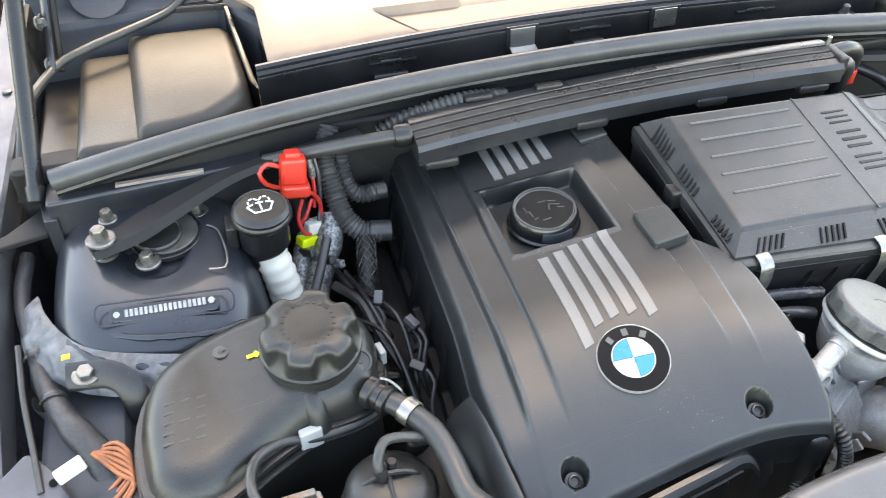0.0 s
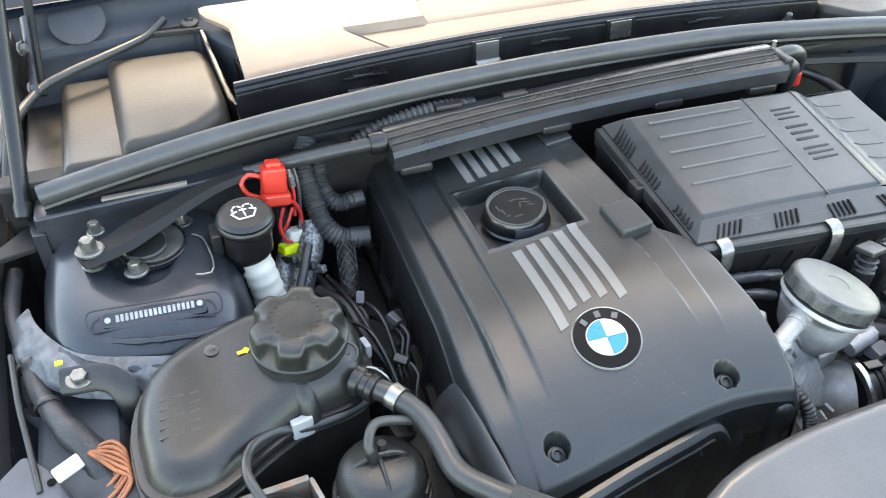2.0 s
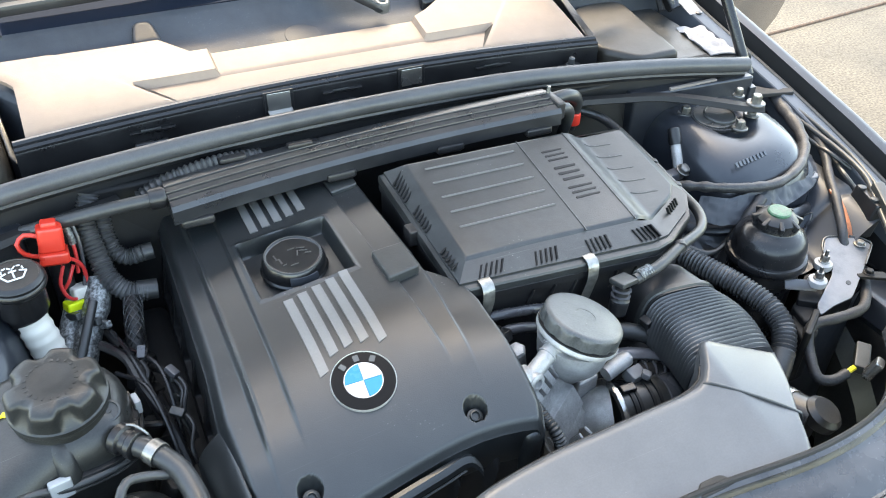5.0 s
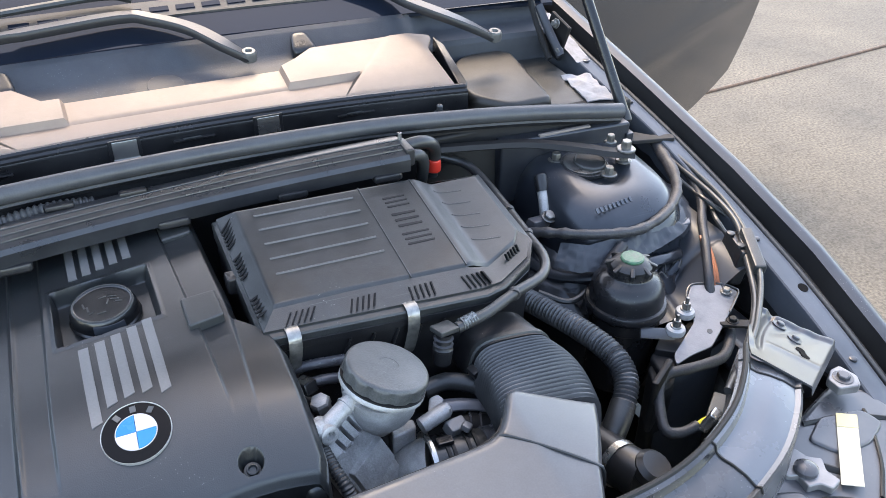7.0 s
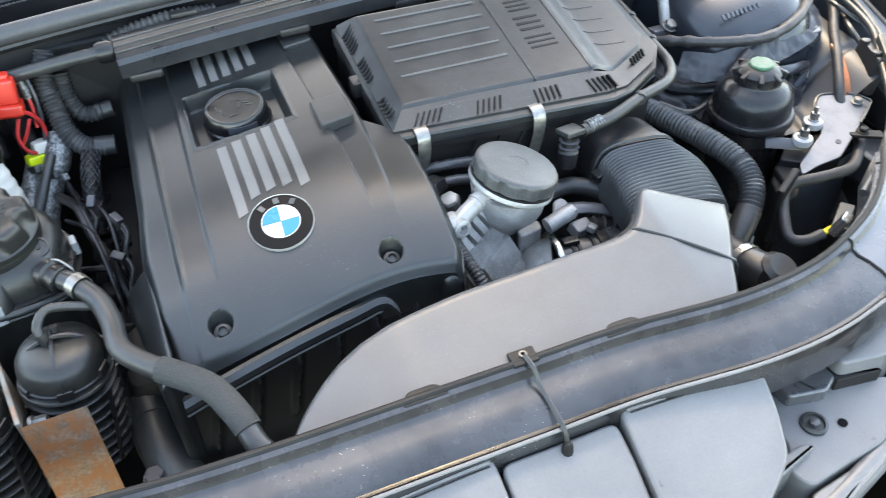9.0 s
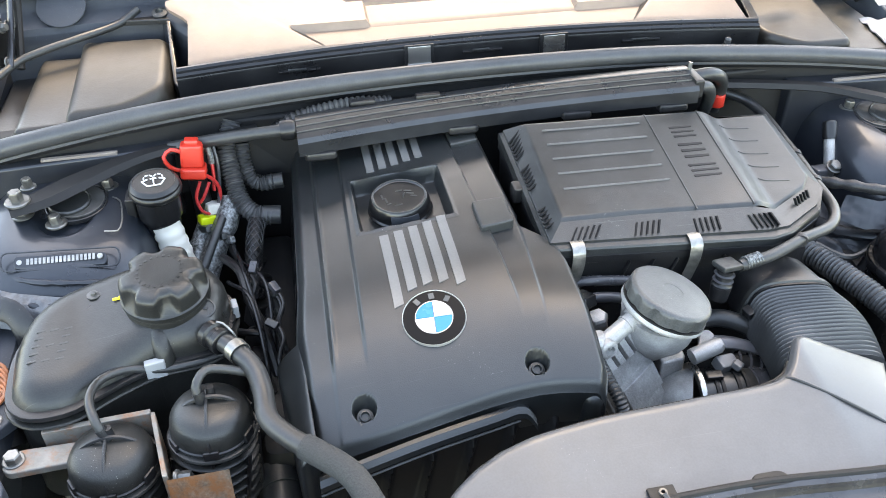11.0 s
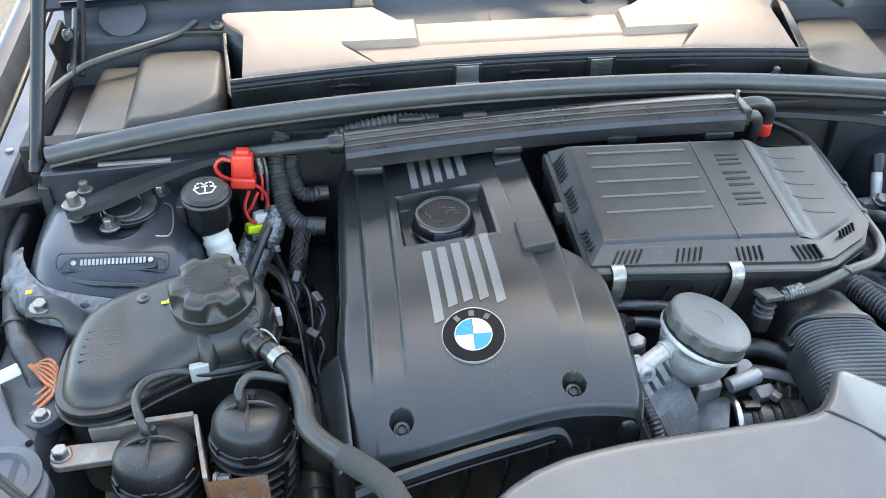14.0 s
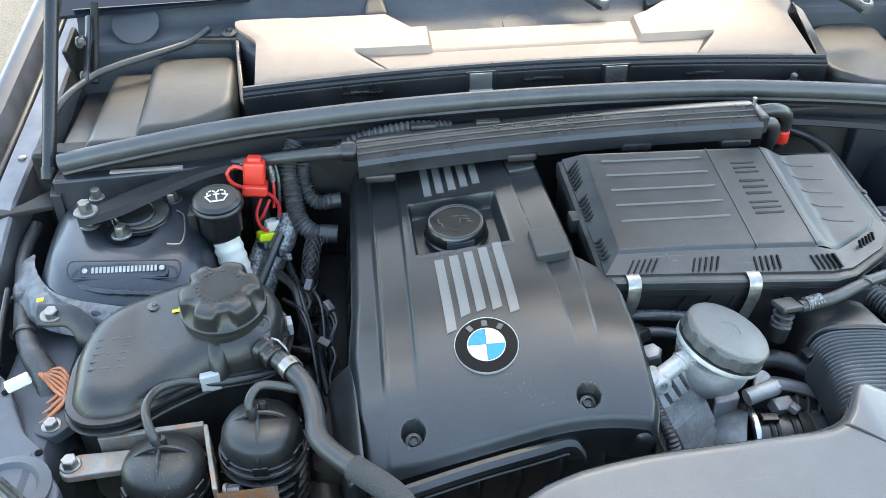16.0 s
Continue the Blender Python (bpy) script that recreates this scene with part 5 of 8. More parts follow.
# bonnet gas struts and hinges at the scuttle's ends
for s in (-1, 1):
    g = thing("gas_strut", "slim black gas strut that props the bonnet", "gas strut", (s * 0.695, 0.835, 0.87), "bonnet struts")
    foot, d = Vector((s * 0.696, 0.828, 0.865)), Vector((-s * 0.10, 0.56, 0.82)).normalized()
    part("cylinder", tube([foot, foot + d * 0.02, foot + d * 0.27], 0.0095, 14, 0.05, straight=True), GLOSS, g)
    part("rod", tube([foot + d * 0.265, foot + d * 0.50], 0.0048, 10, 0.1, straight=True), GLOSS, g)
    part("ball_socket", lathe([(0.006, -0.014), (0.010, -0.010), (0.0105, 0.004), (0.008, 0.010)], foot, d, 14), PLASTIC, g)
    br = slab(mirror_x([(0.690, 0.792), (0.765, 0.772), (0.772, 0.788), (0.735, 0.800), (0.700, 0.838), (0.684, 0.83)], s), 0.828, 0.834, 0.004, 0.002)
    part("strut_bracket", br, DEEP, car, "dark folded bracket at the foot of the gas strut")
    part("bracket_web", slab(mirror_x([(0.676, 0.79), (0.69, 0.79), (0.70, 0.85), (0.682, 0.85)], s), 0.78, 0.85, 0.002, 0.001), PAINT, car)
    h = thing("bonnet_hinge", "", "", (s * 0.68, 1.04, 0.9), parent=car)
    part("hinge_plate", box(s * 0.688, 1.045, 0.935, 0.008, 0.055, 0.075, 0.004, (20, 0, s * 8)), DEEP, h)
    part("hinge_arm", tube([(s * 0.672, 1.00, 0.915), (s * 0.670, 1.05, 0.955), (s * 0.668, 1.08, 0.985)], 0.008, 8, squash=0.5), PAINT, h)
    part("hinge_link", tube([(s * 0.668, 1.03, 0.90), (s * 0.664, 1.08, 0.96), (s * 0.660, 1.10, 1.00)], 0.006, 8), DEEP, h)
    for y, z in ((1.01, 0.92), (1.06, 0.955), (1.03, 0.965)):
        bolt((s * 0.676, y, z), 0.006, 0.009, (-s, -0.3, 0.2), parent=h, name="hinge_bolt", mat=LETTER)
    # brace stay from tower to bulkhead
    st = thing("tower_stay", "flat black steel stay from strut tower to bulkhead", "brace", (s * 0.6, 0.74, 0.85), "strut tower stays")
    sp = spline([(s * 0.640, 0.724, 0.852), (s * 0.605, 0.738, 0.856), (s * 0.56, 0.762, 0.862), (s * 0.49, 0.794, 0.869), (s * 0.41, 0.814, 0.872), (s * 0.335, 0.829, 0.874)], 0.012)
    rings = []
    for i, p in enumerate(sp):
        t = (sp[min(i + 1, len(sp) - 1)] - sp[max(i - 1, 0)]).normalized()
        wd = 0.010 + (0.013 if s < 0 else 0.004) * (1 - ease(0.15, 0.65, i / len(sp))) * ease(-0.12, 0.2, i / len(sp))
        sd = Vector((-t.y, t.x, 0)).normalized() * wd
        rings.append([p - sd - Vector((0, 0, 0.003)), p - sd * 0.6 + Vector((0, 0, 0.004)), p + sd * 0.6 + Vector((0, 0, 0.004)), p + sd - Vector((0, 0, 0.003)), p + sd * 0.6 - Vector((0, 0, 0.006)), p - sd * 0.6 - Vector((0, 0, 0.006))])
    part("stay", loft(rings), DEEP, st, smooth=30)
    bolt((s * 0.629, 0.731, 0.858), 0.0085, 0.016, parent=st, name="stay_bolt", flange=1.8)
    bolt((s * 0.622, 0.763, 0.858), 0.0065, 0.014, parent=st, name="stay_bolt", flange=1.5)

# raised bonnet, unseen but implied by its struts: upright behind the scuttle above the windscreen, sized to shade the
# bay
def worn(u, v):
    y = 1.00 + 0.15 * v
    x = 0.709 + 0.030 * u + 0.006 * noise.noise(Vector((3 * u, 30 * y, 0)))
    return (x, y, fender_z(y) - 0.0125)


part("worn_primer", sheet(6, 30, worn, 0.0015), LINER, car, "pale bare primer along the wing's rear flange")
bon = thing("bonnet", "raised bonnet with a dark felt lining, out of view", "", (0, 1.16, 1.2), parent=car)
part("lining", sheet(24, 20, lambda u, v: (-0.76 + 1.52 * u, 1.115 + 0.10 * v + 0.02 * math.cos(math.pi * (u - 0.5)), 1.205 + 0.95 * v)), FELT, bon)
part("outer_skin", sheet(24, 20, lambda u, v: (-0.78 + 1.56 * u, 1.150 + 0.10 * v + 0.03 * math.cos(math.pi * (u - 0.5)), 1.19 + 0.99 * v)), PAINT, bon)

# open door beyond the wing
door = thing("door", "open car door in glossy dark grey paint", "", (0.9, 1.38, 0.25), parent=car)
HX, HY, UX, UY = 0.85, 1.35, 0.8796, 0.4757
def door_pt(a, z, off=0.0):
    return (HX + UX * a + UY * off, HY + UY * a - UX * off, z)


def door_skin(u, v):
    z = 0.25 + 0.65 * v
    a1 = lerp([(0.25, 1.15), (0.29, 1.44), (0.55, 1.53), (0.9, 1.56)], z)
    a = -0.02 + (a1 + 0.02) * u
    return door_pt(a, z, 0.05 * math.sin(math.pi * v * 0.9) + 0.012 * math.exp(-((z - 0.62) / 0.04) ** 2))


dm = sheet(24, 24, door_skin)
sheet(24, 24, lambda u, v: tuple(Vector(door_skin(u, v)) + Vector((-UY, UX, 0)) * 0.12), bm=dm)
part("skin", dm, DOORPAINT, door)
part("window_glass", sheet(4, 4, lambda u, v: door_pt(0.05 + 1.4 * u * (1 - 0.25 * v), 0.90 + 0.42 * v, -0.04 - 0.05 * v), 0.004), SCREEN, door)

# ---- intake scoop and bellows ----
scoop = thing("intake_scoop", "smooth grey plastic air intake scoop behind the slam panel", "air intake", (0.05, 0.26, 0.74))
def scoop_z(x, y):
    return 0.800 + 0.20 * (y - 0.204) - 0.22 * max(0.0, x - 0.20) * (0.4 + 1.4 * max(0, y - 0.2) / 0.15) - 0.10 * max(0.0, -x - 0.10)
SCO = [(-0.226, 0.196), (-0.215, 0.222), (-0.197, 0.243), (-0.157, 0.275), (-0.105, 0.292), (-0.03, 0.302), (0.09, 0.306), (0.150, 0.308), (0.180, 0.318), (0.196, 0.345), (0.214, 0.362),
       (0.315, 0.338), (0.285, 0.285), (0.252, 0.236), (0.232, 0.198)]
ring = rounded(SCO, [0.01, 0.02, 0.02, 0.03, 0.03, 0.03, 0.02, 0.02, 0.02, 0.01, 0.006, 0.008, 0.02, 0.01, 0.008], 3)
BACK = [(-0.226, 0.1975), (-0.222, 0.209), (-0.213, 0.226), (-0.197, 0.243), (-0.178, 0.260), (-0.157, 0.274), (-0.132, 0.285), (-0.105, 0.2915), (-0.07, 0.297), (-0.03, 0.3015), (0.03, 0.304), (0.09, 0.306), (0.140, 0.3075), (0.160, 0.310), (0.176, 0.317), (0.188, 0.331), (0.199, 0.348), (0.210, 0.360), (0.216, 0.362), (0.315, 0.338)]
FRONT = [(-0.226, 0.1965), (0.228, 0.1975), (0.236, 0.205), (0.252, 0.236), (0.285, 0.285), (0.3155, 0.337)]


def scoop_top(u, v):
    x = -0.2255 + 0.540 * (u ** 1.25 if u < 0.3 else 0.3 ** 1.25 + (1 - 0.3 ** 1.25) * (u - 0.3) / 0.7)
    yf, yb = lerp(FRONT, x), lerp(BACK, x)
    q = 0.5 - 0.5 * math.cos(math.pi * v)
    y = yf + (yb - yf) * q
    d = min(yb - y, 0.4 * (x + 0.2255) + (yb - y))
    if x > 0.23:
        d = min(d, y - yf)
    return (x, y, scoop_z(x, y) - 0.014 * (1 - ease(-0.004, 0.012, d)) ** 1.5)


bm = sheet(90, 24, scoop_top)
loft([[(p.x, p.y, 0.70) for p in ring], [(p.x, p.y, scoop_z(p.x, p.y) - 0.012) for p in ring]], bm, caps=False)
part("scoop_shell", bm, SCOOP, scoop, smooth=70)
part("scoop_bead", tube([(p.x, p.y, scoop_z(p.x, p.y) - 0.013) for p in ring[4:36]], 0.0022, 8, straight=True), DEEP, scoop)
seam = spline([(0.168, 0.306, scoop_z(0.168, 0.306) - 0.004), (0.176, 0.302, scoop_z(0.176, 0.302) + 0.0005), (0.21, 0.277, scoop_z(0.21, 0.277) + 0.0005), (0.248, 0.248, scoop_z(0.248, 0.248)), (0.257, 0.240, scoop_z(0.257, 0.240) - 0.008), (0.258, 0.238, 0.74)], 0.01)
part("seam_band", tube(seam, 0.0020, 8, straight=True), RUBBER, scoop)
for x in (-0.099, 0.103):
    part("snap_tab", slab([(x - 0.024, 0.198), (x + 0.024, 0.198), (x + 0.014, 0.214), (x - 0.014, 0.214)], 0.79, scoop_z(x, 0.205) + 0.003, 0.006, 0.002), DEEP, scoop)
tab = part("strap_tab", box(-0.001, 0.208, 0.8040, 0.026, 0.018, 0.004, 0.002), DEEP, scoop)
part("tab_eyelet", lathe([(0.004, 0), (0.004, 0.002), (0.002, 0.002), (0.0018, 0.0)], (-0.001, 0.209, 0.806), (0, 0, 1), 12), LETTER, tab)
strap = thing("rubber_strap", "thin black rubber strap across the slam panel", "strap", (0, 0.17, 0.79))
part("strap_band", tube([(-0.001, 0.206, 0.8085), (0.001, 0.190, 0.8075), (0.002, 0.182, 0.796), (0.004, 0.160, 0.7885), (0.005, 0.142, 0.7845), (0.006, 0.134, 0.776), (0.006, 0.131, 0.765)], 0.0024, 8, squash=0.6), RUBBER, strap)
part("strap_end", lathe([(0.003, -0.012), (0.006, -0.008), (0.005, 0.002), (0.003, 0.006)], (0.006, 0.130, 0.764), (0, 0, 1), 10), DEEP, strap)

bel = thing("intake_bellows", "ribbed black rubber intake elbow", "air duct", (0.27, 0.42, 0.72))
BEL0 = [Vector(p) for p in ((0.212, 0.455, 0.730), (0.325, 0.440, 0.730), (0.319, 0.450, 0.798), (0.230, 0.463, 0.794))]
BEL1 = [Vector(p) for p in ((0.202, 0.352, 0.735), (0.335, 0.345, 0.715), (0.327, 0.349, 0.778), (0.194, 0.342, 0.807))]


def duct_ring(f, grow, corners=None):
    """A rounded four-cornered section of the elbow, f of the way from its collar to the scoop."""
    c = corners or [a.lerp(b, f) + Vector((0.010, 0.004, 0.004)) * math.sin(math.pi * f) * (1 if i in (1, 2) else 0.3) for i, (a, b) in enumerate(zip(BEL0, BEL1))]
    m = sum(c, Vector()) / 4
    out = []
    for j in range(44):
        a = 2 * math.pi * j / 44
        s, t = (math.copysign(abs(q) ** 0.50, q) for q in (math.cos(a), math.sin(a)))
        p = (c[0] * (1 - s) * (1 - t) + c[1] * (1 + s) * (1 - t) + c[2] * (1 + s) * (1 + t) + c[3] * (1 - s) * (1 + t)) / 4
        out.append(p + (p - m).normalized() * grow)
    return out


RIBS = 19
bm = loft([duct_ring(k / (RIBS * 8), 0.0024 * math.cos(2 * math.pi * k / 8)) for k in range(RIBS * 8 + 1)])
part("elbow", bm, RIBBED, bel, smooth=70)
COLL = [Vector(p) for p in ((0.215, 0.510, 0.735), (0.325, 0.500, 0.735), (0.308, 0.492, 0.799), (0.238, 0.512, 0.796))]
part("mouth_collar", loft([duct_ring(0, 0.003, [a.lerp(b, k) for a, b in zip(BEL0, COLL)]) for k in (0.04, 0.4, 0.8, 1.2)]), PLASTIC, bel, smooth=50)
part("collar_band", loft([duct_ring(0, g, [a.lerp(b, k) for a, b in zip(BEL0, COLL)]) for k, g in ((0.10, 0.003), (0.12, 0.0055), (0.26, 0.0055), (0.28, 0.003))], caps=False), DULL, bel)
part("band_buckle", box(0.221, 0.455, 0.762, 0.010, 0.016, 0.022, 0.002, (0, -20, 10)), PLASTIC, bel)
# black cable round the filter box and its sensor plug
cab = thing("sensor_cable", "black sheathed sensor cable round the filter box", "cable", (0.37, 0.6, 0.82))
part("sheath", tube([(0.33, 0.845, 0.855), (0.365, 0.835, 0.850), (0.392, 0.80, 0.842), (0.392, 0.70, 0.832), (0.385, 0.615, 0.826), (0.380, 0.565, 0.822), (0.355, 0.530, 0.822), (0.300, 0.506, 0.826), (0.248, 0.484, 0.826), (0.205, 0.476, 0.824)], 0.0072, 12), RUBBER, cab)
for p in ((0.300, 0.506, 0.826), (0.386, 0.62, 0.8265), (0.390, 0.68, 0.831)):
    part("cable_band", lathe([(0.0085, -0.004), (0.0085, 0.004)], p, (0.5, 0.85, 0), 12), TAPE, cab)
part("plug", box(0.190, 0.478, 0.826, 0.028, 0.024, 0.008, 0.0025, (-8, 6, 12)), DULL, cab)
part("plug_socket", lathe([(0.011, -0.034), (0.0125, -0.014), (0.0095, -0.010), (0.0095, 0.006)], (0.188, 0.476, 0.815), (0.1, 0.1, 1), 18), PLASTIC, cab)
for h in (-0.016, -0.008, 0.0):
    part("socket_ring", lathe([(0.0095, -0.0012), (0.0125, 0), (0.0095, 0.0012)], Vector((0.188, 0.476, 0.815)) + Vector((0.1, 0.1, 1)) * h, (0.1, 0.1, 1), 18, ring=True), LENS, cab)
part("foil_wrap", tube([(0.232, 0.482, 0.826), (0.212, 0.478, 0.825)], 0.0082, 10, ribs=0.0008, pitch=0.004), SLEEVE, cab)

# ---- oil filter housing ----
oil = thing("oil_filter_housing", "cast aluminium oil filter housing under a black screw lid", "oil filter housing", (0.10, 0.44, 0.68))
OC, OA = Vector((0.0882, 0.4303, 0.8108)), Vector((0.34, -0.01, 1)).normalized()
def facet(a, r, h):
    return r * (1 - 0.045 * (0.5 - 0.5 * math.cos(12 * a)) ** 3 * (1 - ease(0.022, 0.030, h)))
part("screw_lid", lathe([(0.0440, 0.0135), (0.0478, 0.0145), (0.0480, 0.0255), (0.0474, 0.0292), (0.0455, 0.0315), (0.0425, 0.0326), (0.022, 0.0335), (0.012, 0.0335), (0.0115, 0.0330), (0.001, 0.0330)], OC, OA, 120, wave=facet), LIDGREY, oil, "dull grey ribbed screw lid", smooth=35)
part("lid_seal", lathe([(0.0440, 0.0115), (0.0488, 0.0118), (0.0488, 0.0136), (0.0450, 0.0140)], OC, OA, 60, ring=True), DEEP, oil)
part("collar", lathe([(0.0400, 0.002), (0.0475, 0.0045), (0.0492, 0.0065), (0.0492, 0.0100), (0.0480, 0.0116), (0.0400, 0.0116)], OC, OA, 60, ring=True), ALU, oil, "grey collar under the screw lid")
part("bowl", lathe([(0.016, -0.064), (0.028, -0.047), (0.0365, -0.037), (0.0400, -0.029), (0.0425, -0.015), (0.0445, -0.002), (0.03, 0.0)], OC + OA * 0.006, (0.10, -0.01, 1), 48), ALU, oil, smooth=50)
# cooler casting that leans to the front: cross tube, toothed plate and a raised pad
TU = Vector((0.86, 0.42, 0.27)).normalized()
TV = Vector((0.43, -0.27, -0.86))
TV = (TV - TU * TV.dot(TU)).normalized()
TN = -TU.cross(TV).normalized()
T0 = Vector((0.030, 0.413, 0.808))
TM = Matrix(((TU.x, TV.x, TN.x, T0.x), (TU.y, TV.y, TN.y, T0.y), (TU.z, TV.z, TN.z, T0.z), (0, 0, 0, 1)))


def casting(u, v):
    a, b = -0.032 + 0.062 * u, 0.002 + 0.128 * v
    n = -0.006
    n += 0.007 * (1 - ease(0.036, 0.042, b))
    slot = max(math.exp(-((a - c - 0.12 * (b - 0.02)) / 0.0017) ** 4) for c in (-0.016, -0.003, 0.010))
    n -= 0.013 * slot * ease(0.008, 0.012, b) * (1 - ease(0.034, 0.044, b))
    n += 0.007 * ease(0.062, 0.065, b + 0.10 * a) * ease(-0.026, -0.023, a) * (1 - ease(0.026, 0.0285, a)) * (1 - ease(0.099, 0.103, b + 0.25 * a))
    n -= 0.008 * (ease(0.93, 1.0, u) + 1 - ease(0.0, 0.06, u) + ease(0.97, 1.0, v))
    return TM @ Vector((a, b, n + 0.0004 * noise.noise(Vector((a, b, 0)) * 170) + 0.0003 * noise.noise(Vector((a, b, 1)) * 420)))


part("cooler_casting", sheet(110, 150, casting, 0.030), ALU, oil, "rough grey cast plate with teeth and a raised pad", smooth=45)
part("cross_tube", tube([TM @ Vector((-0.020, -0.001, 0.003)), TM @ Vector((0.0, -0.001, 0.003)), TM @ Vector((0.030, -0.001, 0.003))], 0.0098, 18, wobble=0.04), ALU, oil)
part("tube_end", lathe([(0.0098, -0.004), (0.0125, -0.003), (0.0130, 0.001), (0.0120, 0.004), (0.0098, 0.005)], TM @ Vector((0.027, -0.001, 0.003)), TU, 24, ring=True), ALU, oil)
part("tube_band", lathe([(0.0098, -0.0015), (0.0112, -0.001), (0.0112, 0.001), (0.0098, 0.0015)], TM @ Vector((0.015, -0.001, 0.003)), TU, 24, ring=True), ALU, oil)
part("tube_eye", lathe([(0.0110, -0.022), (0.0115, -0.002), (0.0108, 0.003), (0.0085, 0.0045), (0.0055, 0.0045), (0.0045, -0.002), (0.001, -0.002)], TM @ Vector((-0.021, 0.003, 0.010)), TN + TV * 0.25 - TU * 0.15, 24), ALU, oil)
part("tube_elbow", lathe([(0.009, -0.014), (0.0105, -0.002), (0.0100, 0.006), (0.006, 0.010), (0.001, 0.011)], TM @ Vector((-0.025, -0.006, 0.002)), -TU + TN * 0.5 - TV * 0.5, 20), ALU, oil)
for a, b, k in ((-0.012, 0.118, 12), (0.006, 0.121, -20)):
    q = TM @ Vector((a, b, 0.002))
    part("cast_web", box(q.x, q.y, q.z, 0.004, 0.012, 0.026, 0.0015, (30, k, 20)), ALU, oil)
part("threaded_stub", tube([(0.130, 0.413, 0.751), (0.146, 0.416, 0.754), (0.165, 0.420, 0.757)], 0.0098, 16, wobble=0.04), ALU, oil)
part("stub_end", lathe([(0.0085, 0.0), (0.0085, 0.004), (0.006, 0.006), (0.001, 0.006)], (0.164, 0.4198, 0.757), (0.95, 0.15, 0.15), 6), ALU, oil)
part("lug", slab([(0.145, 0.428), (0.160, 0.426), (0.176, 0.446), (0.172, 0.458), (0.160, 0.456)], 0.735, 0.748, 0.005, 0.003), ALU, oil)
part("sensor_stub", lathe([(0.0095, -0.030), (0.0100, -0.004), (0.0100, 0.002)], (0.027, 0.452, 0.790), (-0.25, -0.10, 0.9), 20), ALU, oil)
part("hex_nut", lathe([(0.0118, 0.0), (0.0120, 0.009), (0.0100, 0.012), (0.005, 0.0135), (0.001, 0.0135)], (0.027, 0.452, 0.790), (-0.25, -0.10, 0.9), 6), ALU, oil, smooth=20)
part("sensor_plug", box(0.016, 0.474, 0.806, 0.018, 0.026, 0.016, 0.003, (-20, 0, 20)), PLASTIC, oil)
part("elbow_pipe", tube([(0.098, 0.414, 0.682), (0.110, 0.408, 0.690), (0.122, 0.401, 0.697), (0.134, 0.395, 0.700)], lambda f: 0.026 + 0.011 * f, 28), ALU, oil)
part("elbow_web", slab([(0.096, 0.416), (0.128, 0.420), (0.130, 0.436), (0.100, 0.440)], 0.70, 0.744, 0.005, 0.003), ALU, oil)
part("flange_ring", lathe([(0.034, -0.003), (0.043, -0.003), (0.0438, 0.0), (0.043, 0.003), (0.034, 0.003)], (0.1345, 0.394, 0.700), (0.98, -0.10, 0.06), 40, ring=True), STEEL, oil, "bright machined flange")
hose = thing("charge_hose", "black rubber hose with a clamp below the oil filter", "hose", (0.19, 0.39, 0.64))
part("hose", tube([(0.136, 0.394, 0.700), (0.165, 0.391, 0.700), (0.20, 0.388, 0.697), (0.25, 0.386, 0.690)], 0.0345, 28), RUBBER, hose)
for x in (0.150, 0.157, 0.176, 0.186):
    part("clamp", lathe([(0.0345, -0.0022), (0.0368, -0.002), (0.0368, 0.002), (0.0345, 0.0022)], (x, 0.3915, 0.6995), (1, -0.08, -0.03), 32, ring=True), DEEP, hose)
part("pale_collar", lathe([(0.0345, -0.008), (0.0362, -0.007), (0.0362, 0.007), (0.0345, 0.008)], (0.205, 0.3878, 0.6965), (1, -0.06, -0.1), 32, ring=True), LENS, hose)
part("clamp_screw", box(0.150, 0.392, 0.738, 0.020, 0.012, 0.007, 0.002, (0, 0, -5)), GLOSS, hose)
part("connector", box(0.172, 0.408, 0.737, 0.026, 0.018, 0.016, 0.003, (12, 8, 12)), PANEL, hose, "grey plug connector")
part("connector_latch", box(0.181, 0.398, 0.742, 0.012, 0.012, 0.010, 0.003, (12, 8, 40)), PANEL, hose)
part("corrugated_core", tube([(0.184, 0.418, 0.722), (0.205, 0.416, 0.718), (0.228, 0.410, 0.712), (0.250, 0.402, 0.702)], 0.0145, 16), DEEP, hose)
for i in range(4):
    part("spring_coil", lathe([(0.0145, -0.0015), (0.0172, 0), (0.0145, 0.0015)], (0.194 + 0.0125 * i, 0.4185 - 0.0028 * i, 0.7205 - 0.0028 * i), (0.93, -0.25 - 0.04 * i, -0.2), 24, ring=True), LENS, hose, "pale corrugation")
part("guard", sheet(16, 6, lambda u, v: (0.165 + 0.085 * u, 0.452 - 0.028 * u ** 2 - 0.022 * v, 0.742 + 0.006 * math.sin(math.pi * v) - 0.020 * u ** 2), 0.002), FLANGE, hose, "grey sheet guard over the hose")
part("inner_hose", tube([(0.160, 0.470, 0.748), (0.19, 0.468, 0.752), (0.222, 0.452, 0.746), (0.250, 0.430, 0.732)], 0.011, 12), RUBBER, hose)
